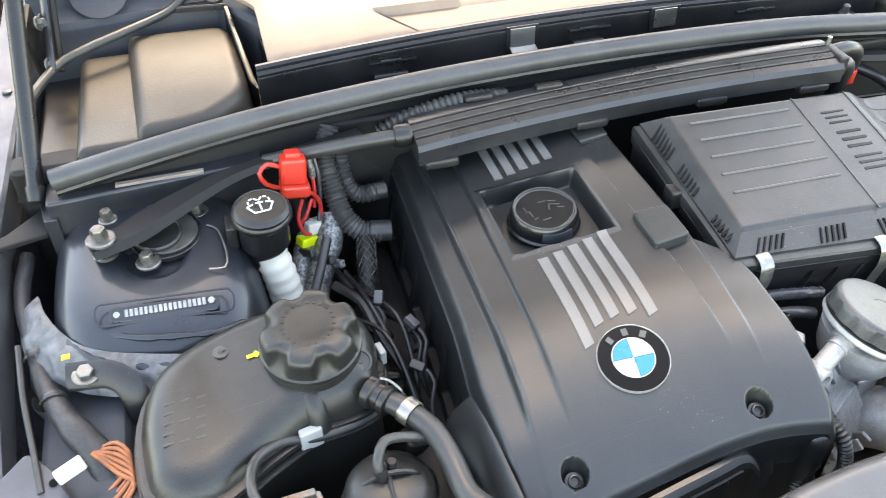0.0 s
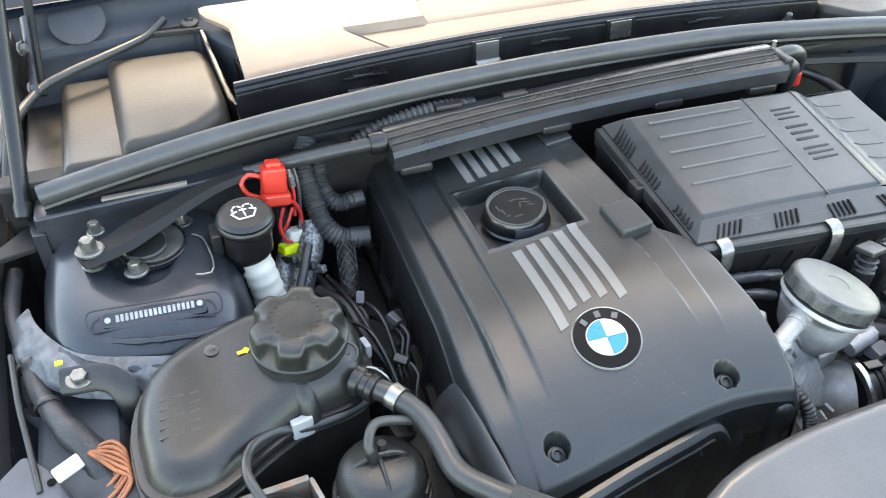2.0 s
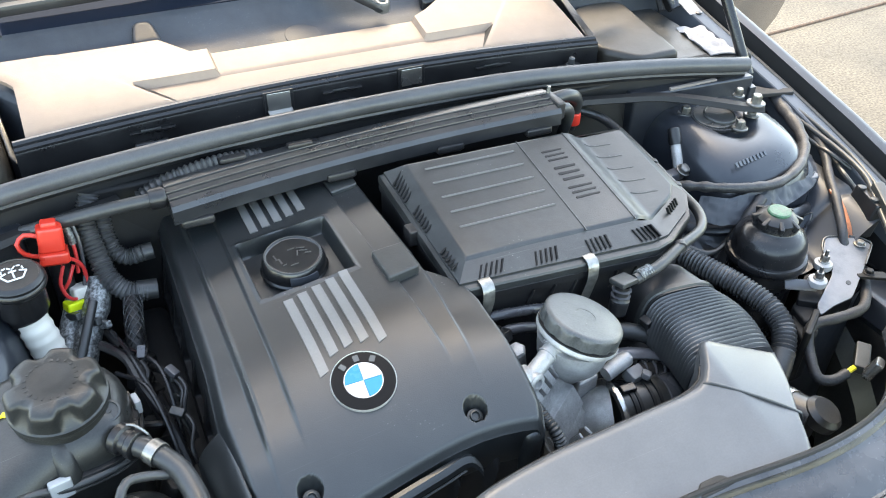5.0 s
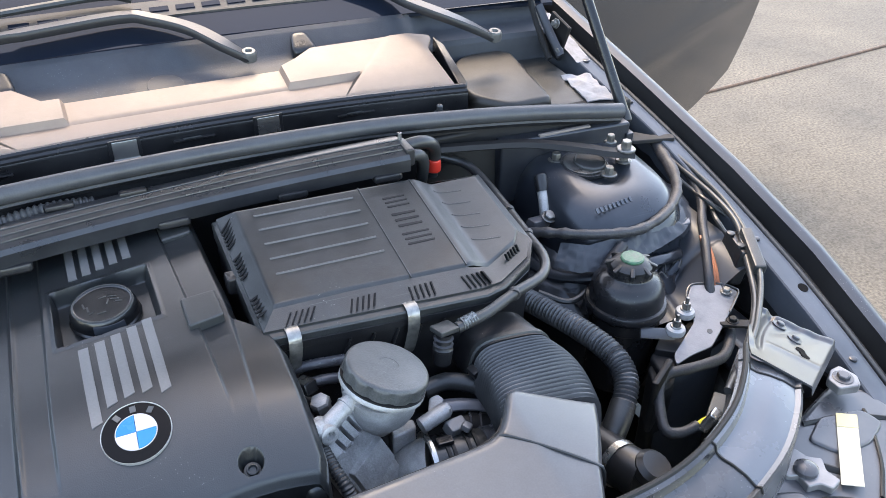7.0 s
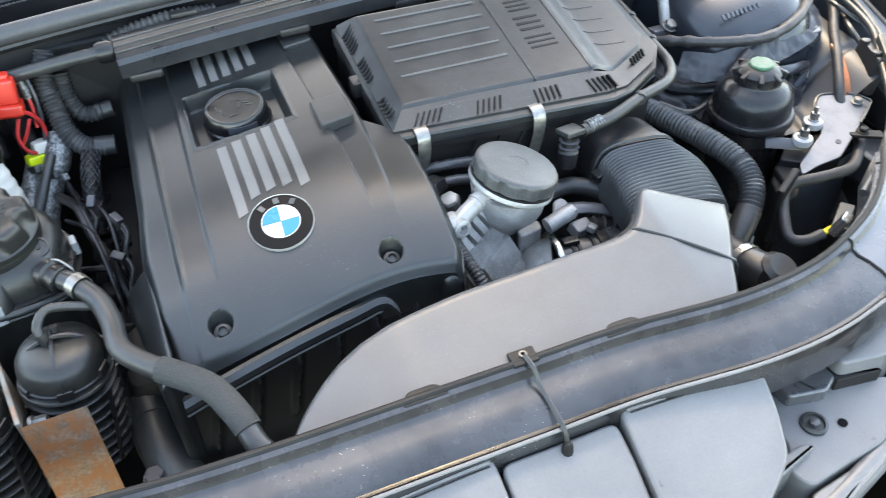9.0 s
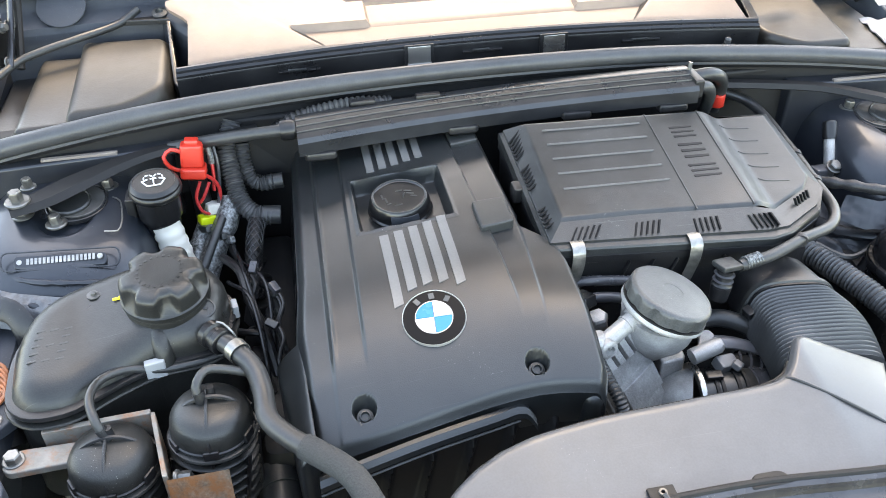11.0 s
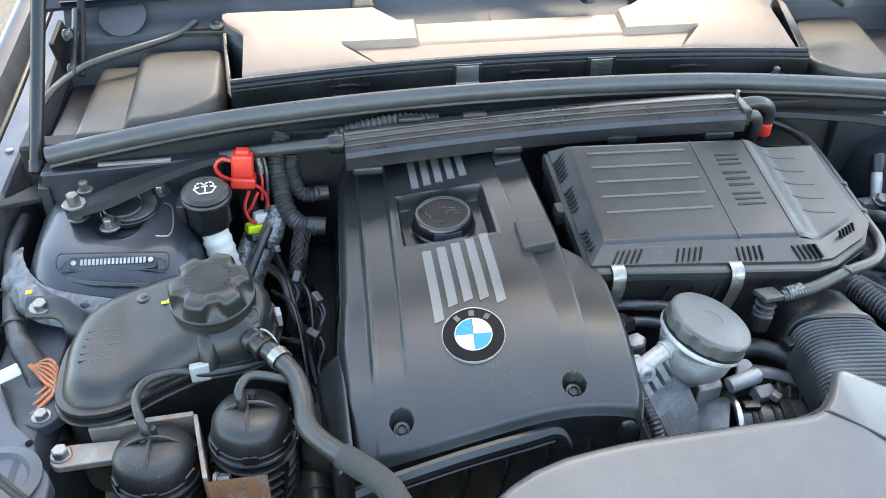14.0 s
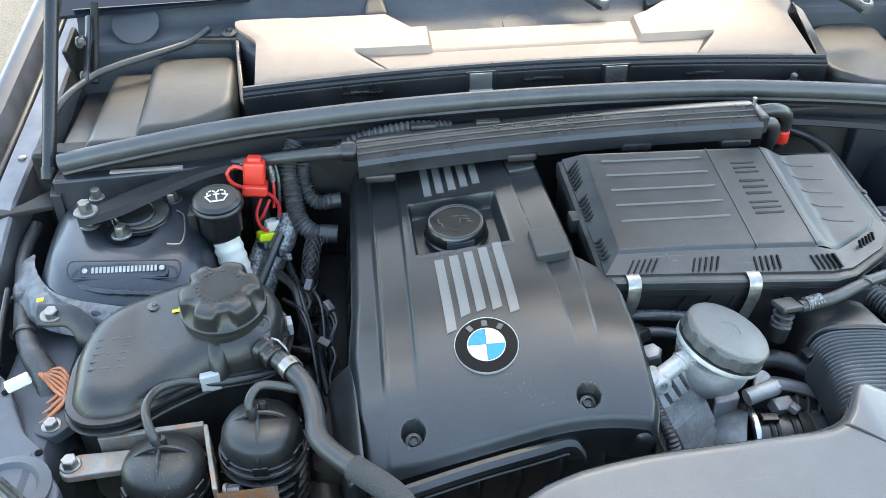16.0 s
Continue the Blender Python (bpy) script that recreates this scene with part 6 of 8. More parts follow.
# small coolant pipes beside the cover
for k, pts in enumerate(([(-0.004, 0.520, 0.790), (0.030, 0.512, 0.800), (0.070, 0.506, 0.800), (0.10, 0.51, 0.79)], [(0.000, 0.505, 0.778), (0.035, 0.495, 0.788), (0.062, 0.494, 0.785), (0.09, 0.50, 0.77)], [(0.012, 0.492, 0.770), (0.028, 0.470, 0.775), (0.032, 0.450, 0.765), (0.030, 0.42, 0.74)])):
    o = thing("small_hose", "thin grey rubber hose beside the engine cover", "hose", pts[0], "small coolant hoses")
    part("hose_run", tube(pts, 0.0065, 10), LENS if k < 2 else RUBBER, o)
lm = thing("engine_loom", "thin black corrugated loom beside the engine cover", "cable loom", (0.012, 0.39, 0.75))
part("sheath", tube([(0.008, 0.445, 0.786), (0.009, 0.40, 0.784), (0.012, 0.37, 0.779), (0.017, 0.350, 0.770), (0.021, 0.340, 0.750), (0.02, 0.33, 0.715)], 0.0068, 10, ribs=0.0007, pitch=0.004), RUBBER, lm)


# ---- coolant reservoir ----
res = thing("coolant_reservoir", "dark grey plastic coolant expansion tank with a lobed cap", "coolant tank", (-0.5, 0.53, 0.70))
RESO = [(-0.606, 0.455), (-0.612, 0.525), (-0.598, 0.575), (-0.560, 0.606), (-0.500, 0.618), (-0.410, 0.612), (-0.380, 0.570), (-0.392, 0.502), (-0.420, 0.490), (-0.458, 0.488), (-0.508, 0.462), (-0.545, 0.434), (-0.585, 0.434)]
RR = [0.02, 0.03, 0.03, 0.03, 0.03, 0.025, 0.025, 0.02, 0.02, 0.02, 0.03, 0.02, 0.02]
def res_z(x, y):
    hump = 0.014 * ease(-0.550, -0.445, x + 0.25 * (y - 0.55))
    return 0.815 + 0.10 * (y - 0.50) + hump
ring = rounded(RESO, RR, 3)
part("tank", domed(RESO, RR, 0.66, res_z, 0.032, 0.034, 96, 72, 3), TANK, res, smooth=70)
part("weld_seam", loft([[(p.x, p.y, z) for p in inset(ring, d)] for d, z in ((0.001, 0.782), (-0.0055, 0.783), (-0.0065, 0.786), (-0.0055, 0.789), (0.001, 0.790))]), PLASTIC, res)
part("weld_flange", loft([[(p.x, p.y, z) for p in inset(ring, d)] for d, z in ((0.0, 0.774), (-0.0085, 0.7745), (-0.0095, 0.7765), (-0.0085, 0.7785), (0.0, 0.779))]), TANK, res)
RC, RA = Vector((-0.4455, 0.546, 0.836)), Vector((-0.02, -0.10, 1)).normalized()
def lobes(a, r, h):
    # six rounded finger notches
    d = (math.degrees(a) - 40 + 30) % 60 - 30
    deep = 0.19 * math.exp(-(d / 12.5) ** 4) * ease(0.007, 0.020, h) * ease(0.020, 0.036, r)
    return r * (1 - deep)
part("neck", lathe([(0.046, -0.04), (0.047, -0.004), (0.044, 0.002)], RC, RA, 36), TANK, res)
capr = part("cap", lathe([(0.0455, 0.0), (0.0475, 0.001), (0.0480, 0.003), (0.0478, 0.007), (0.0462, 0.0085), (0.0460, 0.014), (0.0457, 0.022), (0.0450, 0.0265), (0.0430, 0.0300), (0.0395, 0.0322), (0.0345, 0.0333), (0.0300, 0.0338), (0.0230, 0.0338), (0.0180, 0.0338), (0.0172, 0.0333), (0.009, 0.0332), (0.001, 0.0332)], RC, RA, 144, wave=lobes), TANK, res, "black lobed pressure cap", smooth=35)
mt = Matrix.Translation(RC + RA * 0.0336) @ Vector((0, 0, 1)).rotation_difference(RA).to_matrix().to_4x4()
for i in range(22):
    a = 2 * math.pi * i / 22
    v = mt @ Vector((0.0238 * math.cos(a), 0.0238 * math.sin(a), 0.0004))
    part("relief_bar", box(v.x, v.y, v.z, 0.0016 + 0.0010 * (i % 3), 0.0034, 0.0006, 0.0002, (-5.5, -1, math.degrees(a) - 90)), PLASTIC, capr)
# relief marks on the tank
for i in range(3):
    for j in range(5):
        x, y = -0.583 + 0.014 * i + 0.001 * j, 0.487 + 0.0105 * j
        if (i + 2 * j) % 4 != 3:
            part("relief_bar", box(x, y, res_z(x, y) - 0.0005, 0.0095, 0.0030, 0.0016, 0.0007, (5, 0, 8)), DULL, res)
part("level_pin", lathe([(0.008, 0), (0.008, 0.001), (0.0035, 0.0015), (0.003, 0.004)], (-0.528, 0.572, res_z(-0.528, 0.572)), (0, 0, 1), 14), LETTER, res)
ar = bmesh.new()
box(-0.5015, 0.5555, res_z(-0.50, 0.556) + 0.0012, 0.008, 0.0042, 0.001, 0.0003, (6, 0, 8), ar)
box(-0.4965, 0.5562, res_z(-0.497, 0.556) + 0.0012, 0.006, 0.006, 0.001, 0.0003, (6, 0, 53), ar)
part("paint_mark", ar, MARKER, res, "small yellow arrow mark")
part("moulded_post", tube([(-0.457, 0.520, 0.812), (-0.455, 0.503, 0.813), (-0.453, 0.493, 0.802), (-0.452, 0.4885, 0.785)], 0.0115, 14), TANK, res)
part("star_boss", lathe([(0.0115, 0), (0.0115, 0.0025), (0.0095, 0.003), (0.009, 0.0015), (0.003, 0.0015), (0.0025, 0.003), (0.0005, 0.003)], (-0.405, 0.522, 0.826), (0.1, -0.45, 0.9), 24), DULL, res)
part("white_clip", slab([(-0.472, 0.473), (-0.451, 0.477), (-0.452, 0.486), (-0.473, 0.482)], 0.777, 0.799, 0.002, 0.0015), CLIPGREY, res, "pale grey retaining clip")
part("side_clip", box(-0.378, 0.558, 0.790, 0.007, 0.017, 0.018, 0.002, (0, 0, 10)), CLIPGREY, res, "pale grey retaining clip")
# coolant hose from the tank to the front
ch = thing("coolant_hose", "black rubber coolant hose with a clamp and foam sleeve", "hose", (-0.33, 0.36, 0.79))
HOSE = [(-0.402, 0.496, 0.812), (-0.388, 0.480, 0.813), (-0.374, 0.464, 0.812), (-0.357, 0.440, 0.806), (-0.349, 0.410, 0.800), (-0.345, 0.375, 0.798), (-0.326, 0.347, 0.798), (-0.300, 0.320, 0.799), (-0.272, 0.290, 0.799), (-0.256, 0.258, 0.790), (-0.246, 0.228, 0.778), (-0.226, 0.205, 0.762)]
part("hose", tube(HOSE, 0.0108, 16), RUBBER, ch, smooth=60)
part("foam_sleeve", tube([(-0.312, 0.331, 0.800), (-0.300, 0.320, 0.8), (-0.272, 0.290, 0.8), (-0.256, 0.258, 0.791), (-0.251, 0.244, 0.785)], 0.0128, 16), FOAM, ch, "black foam sleeve", smooth=60)
part("clamp", lathe([(0.0118, -0.006), (0.0128, -0.006), (0.0128, 0.006), (0.0118, 0.006)], (-0.373, 0.463, 0.8118), (0.55, -0.83, -0.06), 24, ring=True), CLIPSTEEL, ch, "bright steel clamp")
part("quick_coupling", lathe([(0.0125, 0), (0.0155, 0.002), (0.0155, 0.010), (0.0125, 0.012), (0.0125, 0.018), (0.0145, 0.020), (0.0145, 0.026), (0.012, 0.028)], (-0.404, 0.499, 0.812), (0.62, -0.76, 0.0), 20), PLASTIC, ch)
part("wire_bail", tube([(-0.392, 0.494, 0.829), (-0.385, 0.490, 0.829), (-0.376, 0.482, 0.822), (-0.372, 0.478, 0.81)], 0.0012, 6), CLIPSTEEL, ch)
part("sleeve_tie", box(-0.318, 0.340, 0.795, 0.014, 0.02, 0.02, 0.003, (0, 0, 40)), DULL, ch)
# tank holding brackets
tb = thing("tank_bracket", "dark steel strap that bolts the coolant tank down", "bracket", (-0.645, 0.6, 0.78))
part("strap", tube([(-0.676, 0.612, 0.792), (-0.656, 0.606, 0.796), (-0.636, 0.598, 0.800), (-0.622, 0.588, 0.796), (-0.613, 0.575, 0.780), (-0.61, 0.57, 0.75)], 0.014, 8, squash=0.25), PLASTIC, tb)
bolt((-0.657, 0.606, 0.7975), 0.0085, 0.008, (0, -0.1, 1), parent=tb, flange=1.6)
tb2 = thing("tank_bracket", "dark steel lug with a bolt under the tank", "bracket", (-0.63, 0.48, 0.74))
part("lug", slab([(-0.648, 0.446), (-0.624, 0.434), (-0.596, 0.462), (-0.600, 0.505), (-0.618, 0.500)], 0.757, 0.770, 0.010, 0.002), SCUTTLE, tb2)
bolt((-0.628, 0.453, 0.7695), 0.0075, 0.007, parent=tb2, flange=1.4)
part("yellow_tag", box(-0.676, 0.632, 0.797, 0.008, 0.006, 0.010, 0.001), MARKER, tb, "yellow tag")

# ---- damper canisters and their bracket ----
def canister(name, x, y, top, tilt):
    c = thing(name, "ribbed black plastic vacuum canister with a domed top", "vacuum canister", (x, y, top - 0.16), "vacuum canisters")
    ax = Vector(tilt).normalized()
    o = Vector((x, y, top - 0.16))
    prof = [(0.036, 0.0)]
    for i in range(8):
        h = 0.010 + 0.0135 * i
        prof += [(0.0350, h - 0.0045), (0.0450, h - 0.0016), (0.0460, h), (0.0450, h + 0.0016), (0.0350, h + 0.0045)]
    prof += [(0.0400, 0.1125), (0.0455, 0.1145), (0.0465, 0.1165), (0.0455, 0.1185), (0.0405, 0.1200), (0.0418, 0.1235), (0.0420, 0.134), (0.0405, 0.143), (0.0365, 0.150), (0.029, 0.1545), (0.018, 0.1570), (0.001, 0.1575)]
    part("shell", lathe(prof, o, ax, 48), TANK, c, smooth=45)
    e = o + ax * 0.118
    sp = [e + Vector((0, -0.0425, -0.11)), e + Vector((0, -0.0425, 0.0)), e + Vector((0, -0.036, 0.028)), e + Vector((0, -0.016, 0.042)), e + Vector((0, 0.016, 0.043))]
    part("mould_rib", tube(sp, 0.0018, 6), PLASTIC, c)
    sp = [e + Vector((-0.043, 0.0, 0.0)), e + Vector((-0.034, 0.002, 0.027)), e + Vector((-0.012, 0.004, 0.0425)), e + Vector((0.014, 0.004, 0.0425)), e + Vector((0.036, 0.002, 0.025)), e + Vector((0.043, 0, 0))]
    part("mould_rib", tube(sp, 0.0025, 6), PLASTIC, c)
    # slanting fins down the body
    for k in range(9):
        a0 = radians(-175 + 40 * k)
        pts = [o + ax * (0.010 + 0.094 * f) + Vector((0.0452 * math.cos(a0 + 0.30 * f), 0.0452 * math.sin(a0 + 0.30 * f), 0)) for f in np.linspace(0, 1, 6)]
        part("fin", tube(pts, 0.0024, 6, 0.02), PLASTIC, c)
    # flat side pads with raised borders, and a notched band under the dome
    for a in (-150, -90, -30, 30, 90):
        ca, sa = math.cos(radians(a)), math.sin(radians(a))
        q = o + ax * 0.126 + Vector((0.0425 * ca, 0.0425 * sa, 0))
        part("band_lug", box(q.x, q.y, q.z, 0.004, 0.016, 0.012, 0.002, (0, 0, a)), PLASTIC, c)
    for k, h in ((0.72, 0.1490), (1.0, 0.1250)):
        part("dome_ring", lathe([(0.0405 * k, h - 0.001), (0.0425 * k + 0.001, h), (0.0405 * k, h + 0.002)], o, ax, 40, ring=True), PLASTIC, c)
    part("nipple", lathe([(0.0050, 0), (0.0045, 0.008), (0.0040, 0.012)], o + ax * 0.158 + Vector((0.002, 0.008, 0)), ax, 12), PLASTIC, c)
    return c


canister("vacuum_canister", -0.508, 0.385, 0.782, (0.02, 0.04, 1))
canister("vacuum_canister", -0.413, 0.402, 0.800, (0.06, 0.05, 1))
for nm, pts in (("vacuum_line", [(-0.506, 0.398, 0.782), (-0.512, 0.402, 0.798), (-0.520, 0.430, 0.806), (-0.512, 0.458, 0.803), (-0.487, 0.476, 0.795), (-0.456, 0.4795, 0.785), (-0.42, 0.486, 0.782), (-0.385, 0.50, 0.78)]),
                ("vacuum_line", [(-0.411, 0.412, 0.800), (-0.414, 0.416, 0.814), (-0.404, 0.432, 0.820), (-0.385, 0.438, 0.812), (-0.362, 0.440, 0.800)])):
    v = thing(nm, "thin black rubber vacuum line from a canister", "hose", pts[0], "vacuum lines")
    part("line", tube(pts, 0.0047, 12), RUBBER, v)
    part("line_sleeve", tube([Vector(pts[0]) - Vector((0, 0, 0.010)), Vector(pts[0]), Vector(pts[0]).lerp(Vector(pts[1]), 0.6)], 0.0062, 12, straight=True), PLASTIC, v)
br = thing("canister_bracket", "folded steel bracket, rusted brown on its front", "bracket", (-0.42, 0.35, 0.68))
def rust_face(u, v):
    return (-0.448 + 0.060 * u + 0.002 * v, 0.346 - 0.028 * v, 0.764 + 0.002 * u - 0.12 * v)
part("rusted_plate", sheet(10, 14, rust_face, 0.003), RUST, br, "brown rusted front plate")
part("rim_plate", sheet(6, 6, lambda u, v: (-0.449 - 0.018 * u, 0.346 + 0.088 * u, 0.768 - 0.05 * v), 0.0), RUSTSPOT, br)
bm = slab([(-0.451, 0.346), (-0.446, 0.346), (-0.464, 0.434), (-0.469, 0.434)], 0.71, 0.770, 0.002, 0.001)
part("side_plate", bm, RUSTSPOT, br)
bm = slab([(-0.575, 0.424), (-0.468, 0.430), (-0.468, 0.437), (-0.575, 0.431)], 0.74, 0.772, 0.002, 0.001)
part("back_plate", bm, RUSTSPOT, br)
bolt((-0.442, 0.356, 0.752), 0.007, 0.016, (0.9, -0.1, 0.1), parent=br, flange=1.3)
lk = thing("link_arm", "zinc link arm spotted with rust", "bracket", (-0.57, 0.40, 0.75))
part("arm", slab([(-0.612, 0.398), (-0.604, 0.388), (-0.53, 0.392), (-0.525, 0.418), (-0.60, 0.418)], 0.752, 0.760, 0.009, 0.002), RUSTSPOT, lk)
bolt((-0.600, 0.404, 0.760), 0.0085, 0.010, parent=lk, flange=1.3)
part("post_bolt", lathe([(0.012, -0.03), (0.012, 0.0), (0.010, 0.006)], (-0.355, 0.318, 0.665), (0, 0, 1), 6), LENS, br)
bh = thing("bottom_hose", "thick black hose low beside the engine", "hose", (-0.33, 0.33, 0.6))
part("hose", tube([(-0.35, 0.42, 0.66), (-0.345, 0.36, 0.655), (-0.32, 0.30, 0.645), (-0.27, 0.26, 0.63), (-0.2, 0.24, 0.62)], 0.024, 16), RUBBER, bh)
part("clamp", lathe([(0.0242, -0.004), (0.0256, -0.004), (0.0256, 0.004), (0.0242, 0.004)], (-0.348, 0.395, 0.6585), (0.1, -1, -0.08), 24, ring=True), DULL, bh)
# lower front plate with holes beside the headlamp, bay's other side
lp = thing("corner_plate", "grey-blue pressed corner plate with bolt holes", "panel", (-0.66, 0.42, 0.76))
part("plate", slab([(-0.715, 0.55), (-0.692, 0.525), (-0.680, 0.500), (-0.655, 0.448), (-0.630, 0.424), (-0.622, 0.400), (-0.602, 0.372), (-0.60, 0.32), (-0.74, 0.32), (-0.76, 0.50)], 0.745, lambda x, y: 0.766 + 0.04 * (y - 0.4), 0.008, 0.003), SILVERPAINT, lp)
for x, y in ((-0.690, 0.508), (-0.633, 0.418)):
    part("hole", lathe([(0.004, 0), (0.004, 0.0012), (0.0005, 0.0012)], (x, y, 0.7665 + 0.04 * (y - 0.4)), (0, 0, 1), 12), MESHBLACK, lp)
part("strike_cup", lathe([(0.045, 0), (0.045, 0.003), (0.034, 0.006), (0.030, 0.001), (0.001, 0.001)], (-0.655, 0.372, 0.765), (0, 0, 1), 28), SILVERPAINT, lp)

# ---- washer filler ----
wf = thing("washer_filler", "black washer fluid filler with a printed cap on a white neck", "washer filler", (-0.463, 0.725, 0.77))
WA = Vector((0.02, -0.08, 1)).normalized()
WC = Vector((-0.465, 0.726, 0.852))
part("cap", lathe([(0.024, 0.0), (0.0305, 0.003), (0.0325, 0.007), (0.0325, 0.010), (0.0305, 0.0125), (0.0310, 0.016), (0.028, 0.020), (0.026, 0.0205), (0.0255, 0.0195), (0.001, 0.0195)], WC, WA, 40), PLASTIC, wf, smooth=40)
part("funnel", lathe([(0.018, -0.062), (0.0215, -0.056), (0.024, -0.035), (0.0275, -0.030), (0.0275, 0.0), (0.024, 0.002)], WC, WA, 36), GLOSS, wf)
part("neck", tube([(-0.463, 0.723, 0.808), (-0.459, 0.718, 0.790), (-0.455, 0.714, 0.768), (-0.452, 0.710, 0.735)], 0.0190, 20, ribs=0.0008, pitch=0.014), CREAM, wf, "white ribbed neck")
part("holder", box(-0.499, 0.735, 0.835, 0.012, 0.028, 0.03, 0.003), PLASTIC, wf)
mt = Matrix.Translation(WC + WA * 0.0198) @ Vector((0, 0, 1)).rotation_difference(WA).to_matrix().to_4x4() @ Matrix.Rotation(radians(8), 4, "Z")
sym = bmesh.new()
def mark(pts):
    tube([mt @ Vector((x, y, 0.0003)) for x, y in pts], 0.0010, 6, straight=True, bm=sym)
mark([(-0.014, 0.002), (-0.008, -0.009)]); mark([(-0.008, -0.009), (0.008, -0.009)]); mark([(0.008, -0.009), (0.014, 0.002)])
mark([(-0.014, 0.002), (-0.007, 0.005)]); mark([(-0.004, 0.0055), (0.004, 0.0055)]); mark([(0.007, 0.005), (0.014, 0.002)])
mark([(0.0, -0.006), (0.0, 0.008)])
for s in (-1, 1):
    mark([(s * 0.001, 0.010), (s * 0.004, 0.0135)]); mark([(s * 0.006, 0.0138), (s * 0.0095, 0.0125)]); mark([(s * 0.011, 0.010), (s * 0.0115, 0.006)])
part("washer_symbol", sym, WHITE, wf, "white screen-wash symbol")
part("wire_hook", tube([(-0.524, 0.752, 0.838), (-0.514, 0.742, 0.838), (-0.509, 0.715, 0.837), (-0.508, 0.697, 0.835), (-0.512, 0.684, 0.832), (-0.528, 0.686, 0.832)], 0.0010, 6), CLIPSTEEL, wf)

# ---- positive terminal and nearby wiring ----
rt = thing("jump_terminal", "bright red plastic cap over the positive terminal", "terminal cap", (-0.42, 0.785, 0.80))
bm = box(-0.421, 0.786, 0.868, 0.029, 0.024, 0.034, 0.005, (-8, 6, 0))
box(-0.422, 0.780, 0.847, 0.033, 0.030, 0.016, 0.004, (-8, 6, 0), bm)
box(-0.419, 0.790, 0.886, 0.018, 0.016, 0.008, 0.003, (-8, 6, 0), bm)
part("cap", bm, RED, rt, smooth=40)
part("strap_loop", tube([(-0.438, 0.785, 0.846), (-0.452, 0.788, 0.852), (-0.458, 0.792, 0.865), (-0.448, 0.798, 0.872), (-0.434, 0.795, 0.868)], 0.0028, 8), RED, rt)
part("stem", lathe([(0.013, -0.10), (0.012, 0.0)], (-0.421, 0.790, 0.842), (0.0, -0.05, 1), 14), PLASTIC, rt)
cn = thing("plug_connector", "white and fluorescent yellow plug on a red wire", "connector", (-0.415, 0.775, 0.77))
part("white_half", box(-0.405, 0.782, 0.785, 0.026, 0.020, 0.016, 0.003, (-10, 10, 20)), CREAM, cn)
part("yellow_half", box(-0.416, 0.770, 0.775, 0.024, 0.018, 0.013, 0.003, (-10, 10, 20)), YELLOW, cn, "fluorescent yellow half")
part("red_wire", tube([(-0.412, 0.772, 0.846), (-0.402, 0.778, 0.835), (-0.395, 0.785, 0.815), (-0.396, 0.784, 0.79)], 0.0025, 8), REDWIRE, cn)
part("red_wire", tube([(-0.424, 0.770, 0.800), (-0.415, 0.768, 0.812), (-0.405, 0.776, 0.83)], 0.0022, 8), REDWIRE, cn)
sl = thing("foil_sleeved_hose", "air-conditioning hose in a crinkled foil sleeve", "hose", (-0.43, 0.73, 0.72))
part("sleeve", tube([(-0.382, 0.790, 0.790), (-0.392, 0.765, 0.770), (-0.412, 0.735, 0.745), (-0.43, 0.70, 0.71)], 0.016, 14, wobble=0.14), SLEEVE, sl)
part("sleeve", tube([(-0.410, 0.785, 0.775), (-0.425, 0.760, 0.755), (-0.44, 0.73, 0.73)], 0.015, 14, wobble=0.14), SLEEVE, sl)
part("black_hose", tube([(-0.395, 0.755, 0.785), (-0.408, 0.728, 0.770), (-0.425, 0.70, 0.745)], 0.006, 10), RUBBER, sl)
for nm, pts, r in (("corrugated_hose", [(-0.368, 0.845, 0.880), (-0.380, 0.825, 0.850), (-0.376, 0.800, 0.820), (-0.370, 0.778, 0.797), (-0.354, 0.764, 0.781), (-0.330, 0.760, 0.776)], 0.0125),
                   ("corrugated_hose", [(-0.360, 0.835, 0.850), (-0.360, 0.822, 0.825), (-0.352, 0.812, 0.805), (-0.338, 0.810, 0.798), (-0.322, 0.81, 0.80)], 0.0105)):
    h = thing(nm, "black corrugated rubber hose beside the engine cover", "hose", pts[0], "corrugated hoses")
    part("hose", tube(pts, r, 16, ribs=0.0013, pitch=0.0052), RIBBED, h, smooth=60)
    part("end_cuff", tube([Vector(pts[-2]) * 0.5 + Vector(pts[-1]) * 0.5, Vector(pts[-1]) + Vector((0.012, 0, 0))], r + 0.0005, 14, straight=True), RUBBER, h)
